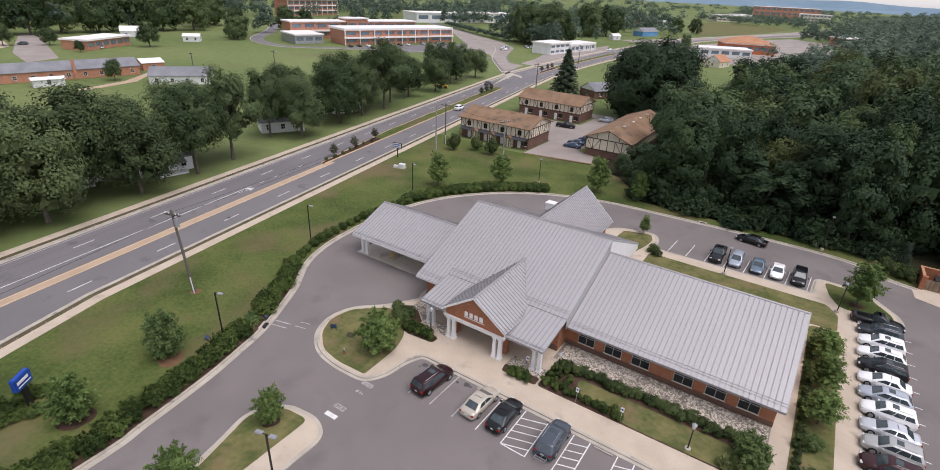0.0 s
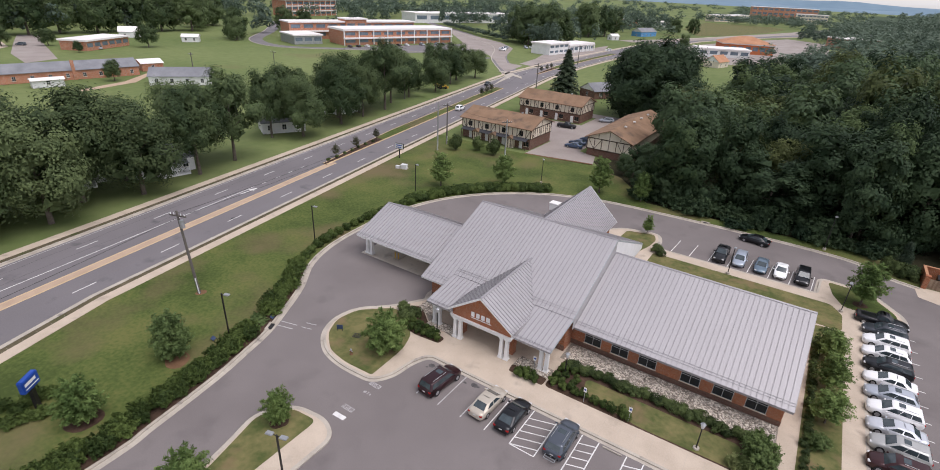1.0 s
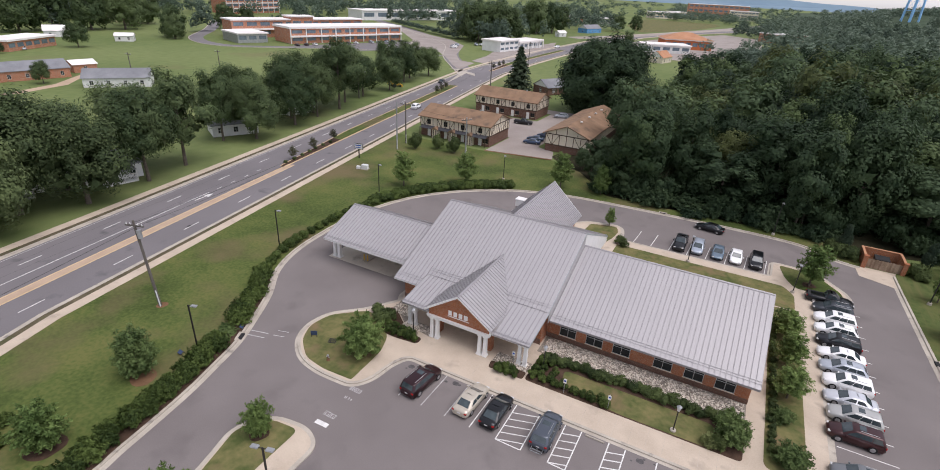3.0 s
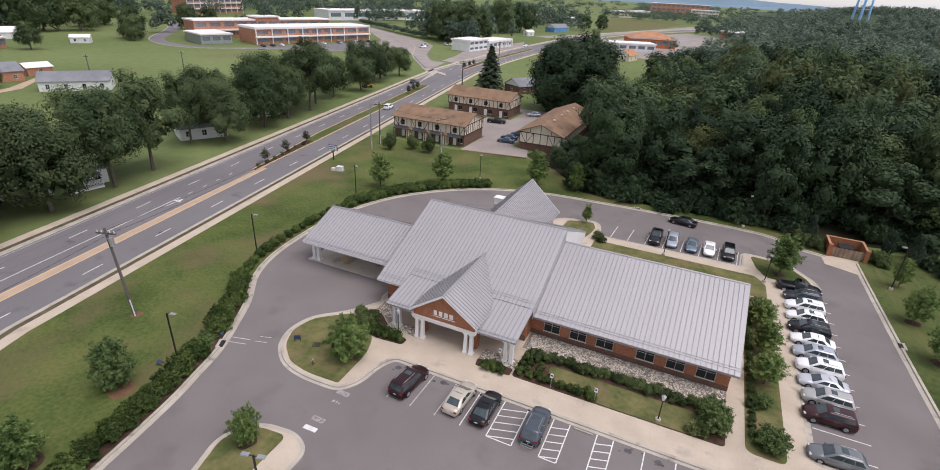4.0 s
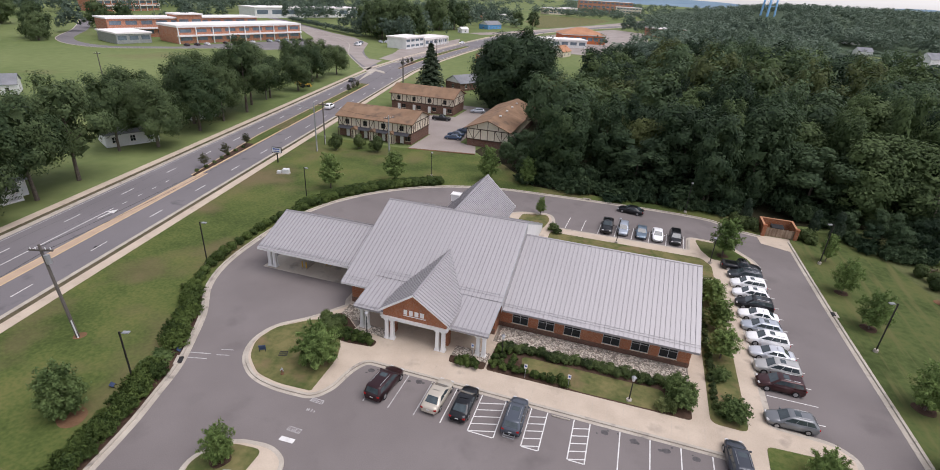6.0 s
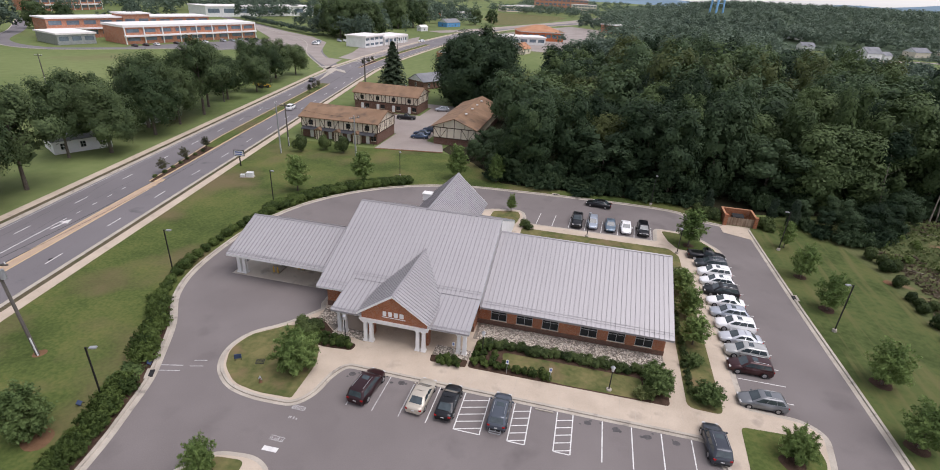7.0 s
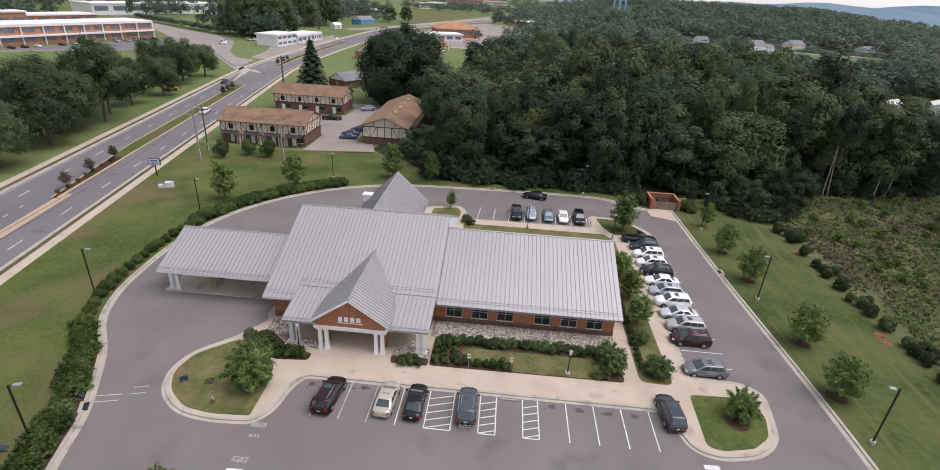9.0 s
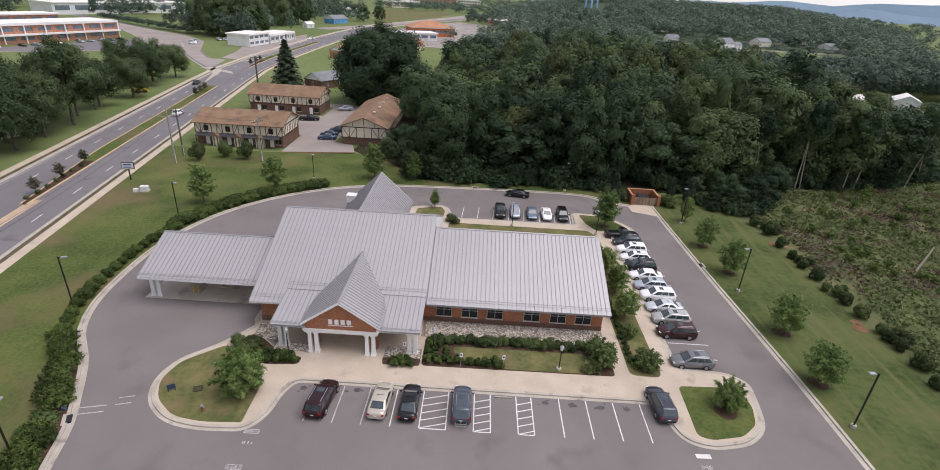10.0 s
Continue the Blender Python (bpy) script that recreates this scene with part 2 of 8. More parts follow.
def brick(name, a, b, mortar):
    m = bpy.data.materials.new(name)
    m.use_nodes = True
    n, l = m.node_tree.nodes, m.node_tree.links
    bsdf = n["Principled BSDF"]
    bsdf.inputs["Roughness"].default_value = 0.85
    geo = n.new("ShaderNodeNewGeometry")
    sep = n.new("ShaderNodeSeparateXYZ")
    l.new(geo.outputs["Position"], sep.inputs[0])
    add = n.new("ShaderNodeMath")
    l.new(sep.outputs["X"], add.inputs[0])
    l.new(sep.outputs["Y"], add.inputs[1])
    com = n.new("ShaderNodeCombineXYZ")
    l.new(add.outputs[0], com.inputs["X"])
    l.new(sep.outputs["Z"], com.inputs["Y"])
    bt = n.new("ShaderNodeTexBrick")
    bt.inputs["Scale"].default_value = 1.0
    bt.inputs["Brick Width"].default_value, bt.inputs["Row Height"].default_value = 0.21, 0.075
    bt.inputs["Mortar Size"].default_value = 0.006
    bt.inputs["Color1"].default_value, bt.inputs["Color2"].default_value = (*a, 1), (*b, 1)
    bt.inputs["Mortar"].default_value = (*mortar, 1)
    l.new(com.outputs[0], bt.inputs["Vector"])
    no = n.new("ShaderNodeTexNoise")
    no.inputs["Scale"].default_value, no.inputs["Detail"].default_value = 0.6, 5
    l.new(geo.outputs["Position"], no.inputs["Vector"])
    hs = n.new("ShaderNodeHueSaturation")
    va = n.new("ShaderNodeMath")
    va.operation = "MULTIPLY_ADD"
    va.inputs[1].default_value, va.inputs[2].default_value = 0.6, 0.7
    l.new(no.outputs["Fac"], va.inputs[0])
    l.new(va.outputs[0], hs.inputs["Value"])
    l.new(bt.outputs["Color"], hs.inputs["Color"])
    l.new(hs.outputs[0], bsdf.inputs["Base Color"])
    bp = n.new("ShaderNodeBump")
    bp.inputs["Strength"].default_value, bp.inputs["Distance"].default_value = 0.4, 0.01
    l.new(bt.outputs["Fac"], bp.inputs["Height"])
    bp.invert = True
    l.new(bp.outputs[0], bsdf.inputs["Normal"])
    return m


M["brick"] = brick("red_orange_brick", (0.36, 0.125, 0.05), (0.28, 0.09, 0.038), (0.36, 0.25, 0.18))
M["brick_dark"] = brick("dark_base_brick", (0.17, 0.085, 0.055), (0.12, 0.06, 0.042), (0.2, 0.16, 0.13))
M["brick_brown"] = brick("brown_motel_brick", (0.16, 0.075, 0.05), (0.11, 0.055, 0.038), (0.2, 0.15, 0.12))
M["brick_old"] = brick("old_red_brick", (0.48, 0.2, 0.11), (0.4, 0.16, 0.09), (0.45, 0.34, 0.27))


# ---- mesh helpers ----
def part(name, bm, material, parent=None, label="", smooth=False):
    """Links a bmesh as one mesh object under a thing or a part."""
    me = bpy.data.meshes.new(name)
    bmesh.ops.recalc_face_normals(bm, faces=bm.faces)
    bm.to_mesh(me)
    bm.free()
    return place(name, me, material, parent, label, smooth)


def place(name, me, material, parent=None, label="", smooth=False):
    if not me.materials:
        me.materials.append(material)
    if smooth:
        me.polygons.foreach_set("use_smooth", [True] * len(me.polygons))
    ob = new(name, me)
    if parent is not None:
        ob.parent = parent
    if label:
        ob["label"] = label
    return ob


def thing(name, label, category, group="", at=None, kind=""):
    ob = new(name)
    ob.empty_display_size = 0.3
    if at is not None:
        ob.matrix_basis = at
    return tagged(ob, label, category, group, kind)


def box(bm, x0, y0, z0, x1, y1, z1, m=None, bevel=0.0):
    r = bmesh.ops.create_cube(bm, size=1)
    vs = r["verts"]
    for v in vs:
        v.co = Vector((x0 + (v.co.x + 0.5) * (x1 - x0), y0 + (v.co.y + 0.5) * (y1 - y0), z0 + (v.co.z + 0.5) * (z1 - z0)))
    if bevel:
        es = list({e for v in vs for e in v.link_edges})
        vs = bmesh.ops.bevel(bm, geom=es, offset=bevel, segments=2, affect="EDGES")["verts"]
    if m is not None:
        bmesh.ops.transform(bm, matrix=m, verts=vs)
    return bm


def boxes(*specs):
    bm = bmesh.new()
    for s in specs:
        box(bm, *s)
    return bm


def tube(bm, a, b, r0, r1=None, n=8, caps=True):
    """A tapered round bar from a to b."""
    a, b = Vector(a), Vector(b)
    r1 = r0 if r1 is None else r1
    d = b - a
    m = Matrix.Translation((a + b) / 2) @ d.to_track_quat("Z", "Y").to_matrix().to_4x4()
    bmesh.ops.create_cone(bm, cap_ends=caps, segments=n, radius1=r0, radius2=r1, depth=d.length, matrix=m)
    return bm


def slab(bm, pts, z0, z1):
    """A flat polygon with thickness."""
    low = [bm.verts.new((x, y, z0)) for x, y in pts]
    top = [bm.verts.new((x, y, z1)) for x, y in pts]
    n = len(pts)
    bm.faces.new(top)
    bm.faces.new(low[::-1])
    for i in range(n):
        bm.faces.new((low[i], low[(i + 1) % n], top[(i + 1) % n], top[i]))
    return bm


def prism(bm, pts3, off):
    """A polygon in space, pushed along off."""
    a = [bm.verts.new(p) for p in pts3]
    b = [bm.verts.new(Vector(p) + Vector(off)) for p in pts3]
    n = len(a)
    bm.faces.new(a)
    bm.faces.new(b[::-1])
    for i in range(n):
        bm.faces.new((a[i], a[(i + 1) % n], b[(i + 1) % n], b[i]))
    return bm


def curve(pts, step=0.7, closed=False):
    """A smooth line through plan points (Catmull-Rom)."""
    p = [Vector(q) for q in pts]
    n = len(p)
    out = []
    for i in range(n if closed else n - 1):
        p0 = p[(i - 1) % n] if closed or i else p[0]
        p1, p2 = p[i], p[(i + 1) % n]
        p3 = p[(i + 2) % n] if closed or i + 2 < n else p[-1]
        k = max(2, int((p2 - p1).length / step))
        for j in range(k):
            t = j / k
            out.append(0.5 * ((2 * p1) + (p2 - p0) * t + (2 * p0 - 5 * p1 + 4 * p2 - p3) * t * t + (3 * p1 - p0 - 3 * p2 + p3) * t ** 3))
    if not closed:
        out.append(p[-1])
    return [(q.x, q.y) for q in out]


def offset_line(line, d, closed=False):
    out = []
    n = len(line)
    for i in range(n):
        a = Vector(line[i - 1] if (closed or i) else line[0])
        b = Vector(line[(i + 1) % n] if (closed or i + 1 < n) else line[-1])
        t = (b - a)
        t = t.normalized() if t.length else Vector((1, 0))
        out.append((line[i][0] - t.y * d, line[i][1] + t.x * d))
    return out


def strip(bm, line, d0, d1, z0, z1, closed=False):
    """A band along a line, from offset d0 to d1 to its left, from height z0 to z1."""
    a, b = offset_line(line, d0, closed), offset_line(line, d1, closed)
    rows = []
    for (ax, ay), (bx, by) in zip(a, b):
        rows.append([bm.verts.new(q) for q in ((ax, ay, z0), (ax, ay, z1), (bx, by, z1), (bx, by, z0))])
    n = len(rows)
    for i in range(n if closed else n - 1):
        r, s = rows[i], rows[(i + 1) % n]
        for k in range(4):
            bm.faces.new((r[k], s[k], s[(k + 1) % 4], r[(k + 1) % 4]))
    if not closed:
        bm.faces.new(rows[0])
        bm.faces.new(rows[-1][::-1])
    return bm


def round_poly(pts, r=0.8, k=5):
    """A closed outline with rounded corners; a third number in a point sets its own radius."""
    out = []
    n = len(pts)
    for i in range(n):
        p = Vector(pts[i][:2])
        a, b = Vector(pts[i - 1][:2]) - p, Vector(pts[(i + 1) % n][:2]) - p
        rr = pts[i][2] if len(pts[i]) > 2 else r
        d = min(rr, a.length * 0.48, b.length * 0.48)
        s, e = p + a.normalized() * d, p + b.normalized() * d
        for j in range(k + 1):
            t = j / k
            q = s * (1 - t) ** 2 + p * 2 * t * (1 - t) + e * t * t
            out.append((q.x, q.y))
    return out


def sheet(name, pts, z, material, label, category, thick=0.1):
    ob = part(name, slab(bmesh.new(), pts, z - thick, z), material)
    return tagged(ob, label, category, kind="structure")


def structure(name, bm, material, label, category):
    return tagged(part(name, bm, material), label, category, kind="structure")


# ---- ground to the horizon ----
bm = bmesh.new()
radii = [60, 150, 300, 500, 800, 1200, 1800, 2600, 3600, 4700]
centre = bm.verts.new((0, 80, -0.06))
rings = []
for r in radii:
    ring = []
    for k in range(48):
        a = 2 * math.pi * k / 48
        ring.append(bm.verts.new((r * math.cos(a), 80 + r * math.sin(a), -0.06)))
    rings.append(ring)
for k in range(48):
    bm.faces.new((centre, rings[0][k], rings[0][(k + 1) % 48]))
    for a, b in zip(rings, rings[1:]):
        bm.faces.new((a[k], b[k], b[(k + 1) % 48], a[(k + 1) % 48]))
structure("ground", bm, M["field"], "open green grassland reaching to the horizon", "ground")

# far wooded ridges, the grey-blue haze of distance painted into their colour
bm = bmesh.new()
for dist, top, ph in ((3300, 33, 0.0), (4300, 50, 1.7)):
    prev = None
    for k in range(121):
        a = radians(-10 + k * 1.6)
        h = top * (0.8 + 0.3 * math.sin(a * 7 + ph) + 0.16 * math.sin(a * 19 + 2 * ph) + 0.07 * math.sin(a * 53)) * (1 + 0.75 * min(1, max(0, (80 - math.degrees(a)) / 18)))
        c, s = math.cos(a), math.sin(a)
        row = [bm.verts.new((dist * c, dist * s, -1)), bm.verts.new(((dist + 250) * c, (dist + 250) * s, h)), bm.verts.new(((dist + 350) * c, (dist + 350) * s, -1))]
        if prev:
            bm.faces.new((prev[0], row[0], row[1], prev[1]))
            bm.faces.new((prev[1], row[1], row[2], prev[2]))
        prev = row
structure("backdrop", bm, M["far_haze"], "distant wooded ridges painted the grey-blue of haze", "hills")


# ---- the five-lane road ----
BEND = ((160, -95.3), (200, -102.2), (245, -106.0), (290, -107.3), (340, -107.6), (400, -106.8), (460, -104.5), (510, -99.5), (570, -86), (630, -67), (730, -30), (830, 10))


def road_x(y):
    """The road's centre line: straight past the bank, bending in the distance."""
    if y <= 160:
        return -65.04 - 0.188 * y
    for (ya, xa), (yb, xb) in zip(BEND, BEND[1:]):
        if y <= yb:
            return xa + (xb - xa) * (y - ya) / (yb - ya)
    return BEND[-1][1]


ROAD = [(road_x(y), y) for y in range(-260, 801, 10)]
# the eastern edge swings outwards into a turn-in before the bank's entrance
EDGE = [(road_x(y) + min(4.0, max(0.0, (-13 - y) * 0.14)), y) for y in [*range(-260, -40, 10), *range(-40, 0, 3), *range(0, 801, 10)]]


def ribbon(bm, a, b, z0, z1):
    """A band between two lines with as many points, from height z0 to z1."""
    rows = []
    for (ax, ay), (bx, by) in zip(a, b):
        rows.append([bm.verts.new(q) for q in ((ax, ay, z0), (ax, ay, z1), (bx, by, z1), (bx, by, z0))])
    for r, q in zip(rows, rows[1:]):
        for k in range(4):
            bm.faces.new((r[k], q[k], q[(k + 1) % 4], r[(k + 1) % 4]))
    bm.faces.new(rows[0])
    bm.faces.new(rows[-1][::-1])
    return bm


WEST = offset_line([(road_x(y), y) for x, y in EDGE], 10.0)
structure("road", ribbon(bmesh.new(), offset_line(EDGE, -8.2), WEST, -0.1, 0.0), M["road"], "grey asphalt five-lane road with worn surface", "road")
structure("kerb_road_east", strip(bmesh.new(), EDGE, -8.55, -8.2, -0.1, 0.14), M["kerb"], "weathered concrete road kerb", "kerb")
structure("kerb_road_west", strip(bmesh.new(), ROAD, 10.0, 10.35, -0.1, 0.14), M["kerb"], "weathered concrete road kerb", "kerb")
structure("gutter_east", strip(bmesh.new(), EDGE, -8.2, -7.75, -0.05, 0.006), M["kerb"], "concrete gutter along the road", "gutter")
structure("gutter_west", strip(bmesh.new(), ROAD, 9.5, 10.0, -0.05, 0.006), M["kerb"], "concrete gutter along the road", "gutter")
structure("pavement_east", strip(bmesh.new(), EDGE, -10.9, -9.35, -0.1, 0.13), M["concrete"], "pale concrete sidewalk beside the road", "sidewalk")
structure("pavement_west", strip(bmesh.new(), ROAD, 11.3, 12.95, -0.1, 0.13), M["concrete"], "pale concrete sidewalk beside the road", "sidewalk")
bm = bmesh.new()
for k in range(120):
    y = -80 + k * 1.55
    c = road_x(y) + min(4.0, max(0.0, (-13 - y) * 0.14))
    box(bm, c + 9.5, y, 0.12, c + 10.9, y + 0.02, 0.1325)
structure("pavement_joint", bm, M["kerb"], "thin joints across the concrete sidewalk", "joint")


def road_line(name, y0, y1, d0, d1, mat, label, z=0.007):
    ln = [(road_x(y0 + (y1 - y0) * k / 12), y0 + (y1 - y0) * k / 12) for k in range(13)]
    return structure(name, strip(bmesh.new(), ln, d0, d1, 0.001, z), mat, label, "road marking")


road_line("centre_band", -250, 46, -1.7, -0.45, M["tan_dirt"], "dusty tan band between the centre lines")
for d in (-1.95, -0.45):
    road_line("centre_line", -250, 46, d, d + 0.25, M["paint_tan"], "faded tan double centre line")
road_line("turn_lane_line", -60, 26, 2.75, 2.9, M["paint_white"], "white turn lane line")
for k in range(-6, 34):
    y = -0.7 + 12.45 * k
    road_line("lane_dash", y, y + 3.1, -5.38, -5.23, M["paint_white"], "white lane dash")
    road_line("lane_dash", y + 7.7, y + 10.8, 5.9, 6.05, M["paint_white"], "white lane dash")
for y in (28, 31.8, 35.6, 39.4):
    road_line("lane_dash", y, y + 1.1, 2.65, 2.8, M["paint_white"], "short white lane dash")
road_line("edge_line", -60, 180, 9.0, 9.12, M["paint_worn"], "worn white edge line")
# turn arrow
bm = bmesh.new()
ax, ay = road_x(23), 23
slab(bm, [(ax - 2.0, ay - 1.6), (ax - 1.75, ay - 1.6), (ax - 2.0, ay + 1.2), (ax - 2.25, ay + 1.2)], 0.002, 0.009)
slab(bm, [(ax - 1.4, ay + 0.9), (ax - 2.2, ay + 2.4), (ax - 3.0, ay + 0.9)], 0.002, 0.009)
structure("turn_arrow", bm, M["paint_white"], "white turn arrow painted on the road", "road marking")


# planted median
def median(y0, y1, tip, name):
    ys = [y0 + (y1 - y0) * k / 24 for k in range(25)]
    left = [(road_x(y) - min(3.0, 0.5 + (y - y0) * tip), y) for y in ys]
    right = [(road_x(y) + 0.85, y) for y in ys]
    ring = right + left[::-1]
    inner = [(x + (0.35 if k >= 25 else -0.35), y) for k, (x, y) in enumerate(ring)]
    structure("kerb_" + name, slab(bmesh.new(), ring, -0.05, 0.13), M["paint_tan"], "tan painted concrete median kerb", "kerb")
    for (a, b, mat, lab) in ((0, 5, M["mulch"], "mulched planting bed in the median"), (5, 24, M["lawn"], "grass median strip")):
        poly = inner[a:b + 1] + inner[49 - b:50 - a]
        structure("median_" + name, slab(bmesh.new(), poly, 0.0, 0.16), mat, lab, "median")


median(44, 158, 0.08, "south")
median(205, 330, 0.08, "north")

# side street and school drive
for nm, pts, w in (("side_street", [(-103, 186), (-120, 207), (-146, 242), (-172, 288), (-200, 318), (-290, 392), (-380, 460)], 4.5),
                   ("school_drive", [(-150, 236), (-172, 238), (-205, 225), (-235, 196), (-262, 178), (-300, 190), (-345, 235), (-420, 300)], 4.0)):
    ln = curve(pts, 4)
    structure(nm, strip(bmesh.new(), ln, -w, w, -0.1, -0.01), M["road"], "grey asphalt side street", "road")
    structure("kerb_" + nm, strip(bmesh.new(), ln, w, w + 0.5, -0.1, 0.12), M["kerb"], "pale concrete kerb of the side street", "kerb")
sheet("school_lot", [(-236, 205), (-205, 290), (-190, 300), (-172, 262), (-196, 215)], 0.0, M["road"], "school parking area of grey asphalt", "parking lot")
sheet("side_lot", [(-116, 198), (-128, 212), (-143, 232), (-160, 252), (-196, 272), (-212, 300), (-284, 380), (-300, 400), (-239, 354), (-194, 325), (-168, 297), (-147, 250), (-133, 229), (-122, 226)], 0.006, M["gravel_lot"], "broad pale asphalt side street and parking before the school", "parking lot")
sheet("store_forecourt", [(-116, 228), (-127, 232), (-131, 258), (-138, 282), (-135, 300), (-132, 383), (-119, 340), (-113, 260)], 0.008, M["gravel_lot"], "pale worn asphalt forecourt of the roadside stores", "forecourt")
for pts in ([(-100.5, 160), (-109, 186), (-116, 196), (-121, 198), (-115, 200), (-108, 192)], [(-114, 220), (-108, 250), (-105.5, 249), (-110, 228)]):
    sheet("kerb_corner", pts, 0.13, M["kerb"], "pale concrete kerb at the street corner", "kerb")
sheet("kerb_island", [(-100.5, 186), (-104, 192), (-112, 196.5), (-107, 190)], 0.12, M["kerb"], "pale concrete traffic island", "kerb")
TOWN = [(-138, 440), (-122, 472), (-113.5, 494), (-90.6, 573), (-68.6, 657), (-41.8, 760), (-19, 866), (12, 1010)]
structure("town_road", strip(bmesh.new(), TOWN, -9, 9, -0.1, 0.012), M["gravel_lot"], "pale asphalt road into the town", "road")
sheet("town_car_park", [(-98, 392), (-84, 470), (-64, 560), (-30, 660), (10, 620), (12, 470), (-20, 340), (-70, 345)], 0.004, M["gravel_lot"], "pale worn asphalt car park round the shops", "car park")
sheet("dry_field", [(-150, 700), (-110, 590), (-88, 640), (-62, 760), (-50, 880), (-75, 930), (-170, 930)], 0.03, M["lawn_dry"], "dry tawny field behind the town road", "field")
sheet("farm_drive", [(-384, 90), (-378, 99), (-330, 84), (-272, 68), (-266, 54), (-300, 60), (-340, 74)], 0.02, M["gravel_lot"], "pale asphalt drive beside the brick building", "drive")
sheet("drive_west", [(-255, 10), (-262, 10), (-330, 60), (-420, 80), (-420, 86), (-328, 68)], 0.0, M["concrete"], "pale concrete farm drive", "drive")
sheet("clay_track", [(-214, 78), (-211, 78), (-196, 64), (-190, 44), (-193, 43), (-200, 62)], -0.02, M["tan_dirt"], "curving bare clay track", "track", 0.03)
sheet("motel_lot", [(-43, 82.5), (-26, 85.5), (-28, 92), (-33, 94), (-33, 140), (-68, 139), (-68, 135), (-44, 134), (-44, 121), (-66, 120), (-66, 98), (-43, 98)], 0.02, M["gravel_lot"],
      "pale worn asphalt motel parking lot", "parking lot")
sheet("motel_kerb", [(-42.8, 81.9), (-26, 84.9), (-26, 85.5), (-43, 82.5)], 0.13, M["clay"], "reddish brick edging of the motel lot", "edging")

# ---- the bank's lot ----
OUTER = curve([(-26.2, -70), (-26.4, -45), (-26.7, -23), (-27.45, -17.5), (-28.75, -10.7), (-29.9, -6.6), (-31.2, -2.5), (-33.1, 1.3), (-35.9, 6.2), (-39.8, 11.4), (-42.0, 17), (-43.0, 24),
               (-43.2, 31.5), (-42.2, 38.2), (-39.8, 45), (-35.7, 51.3), (-30.2, 56.7), (-23.2, 61.1), (-14, 64), (-2.6, 65.0), (9.7, 65.6), (19.7, 65.7), (27.0, 64.9), (31.2, 62.0), (35, 60.9)], 0.8)
EAST = curve([(39.2, 60.6), (39.3, 55), (39.7, 40.6), (40.1, 29.7), (40.8, 14), (41.1, 3), (41.3, -20), (41.5, -70)], 1.5)
lot = OUTER + EAST
sheet("parking_lot", lot, 0.0, M["asphalt"], "smooth grey asphalt parking lot and drive", "parking lot")
for nm, ln in (("kerb_west", OUTER), ("kerb_east", EAST)):
    structure(nm, strip(bmesh.new(), ln, 0.12, 0.42, -0.1, 0.15), M["kerb"], "pale concrete kerb round the lot", "kerb")
    structure("gutter_" + nm[5:], strip(bmesh.new(), ln, -0.42, 0.12, -0.05, 0.012), M["kerb"], "concrete gutter along the kerb", "gutter")

# lawns beside the lot
edge = offset_line(EDGE, -10.9)
road_side = [p for p in edge if -75 < p[1] < 84]
rim = offset_line(OUTER, 0.42)
sheet("lawn_west", [(-26.7, -70)] + road_side[::1] + [(-45, 81.7), (-25, 84.5), (-17, 80), (-8, 68.5), (12, 69), (26, 69.5), (35, 67)] + rim[::-1][:-1], 0.09, M["lawn"], "broad mown green lawn with dry patches", "lawn")
sheet("lawn_verge", offset_line([p for p in EDGE if -90 < p[1] < 400], -8.55) + offset_line([p for p in EDGE if -90 < p[1] < 400], -9.35)[::-1], 0.1, M["verge"], "narrow worn verge of dirt and thin grass", "verge")
sheet("verge_west", offset_line([p for p in ROAD if -90 < p[1] < 180], 11.3) + offset_line([p for p in ROAD if -90 < p[1] < 180], 10.35)[::-1], 0.1, M["verge"], "narrow worn verge of dirt and thin grass", "verge")
sheet("lawn_east", offset_line(EAST, 0.42) + [(56.2, -70), (56, 14), (56, 28), (56.2, 47), (54, 58), (47, 68), (41, 67)], 0.08, M["lawn_east"], "mown grass strip beside the lot", "lawn")
sheet("brush_land", [(56.2, -70), (56, 14), (56, 28), (56.2, 47), (54, 58), (47, 68), (60, 74), (95, 80), (150, 100), (170, 60), (160, -70)], 0.03, M["brush_soil"], "rough cleared brushland with debris", "brushland")
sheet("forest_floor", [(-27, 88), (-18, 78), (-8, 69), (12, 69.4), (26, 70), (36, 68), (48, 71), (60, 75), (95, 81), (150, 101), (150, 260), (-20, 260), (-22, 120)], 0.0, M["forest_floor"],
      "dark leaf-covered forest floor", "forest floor")

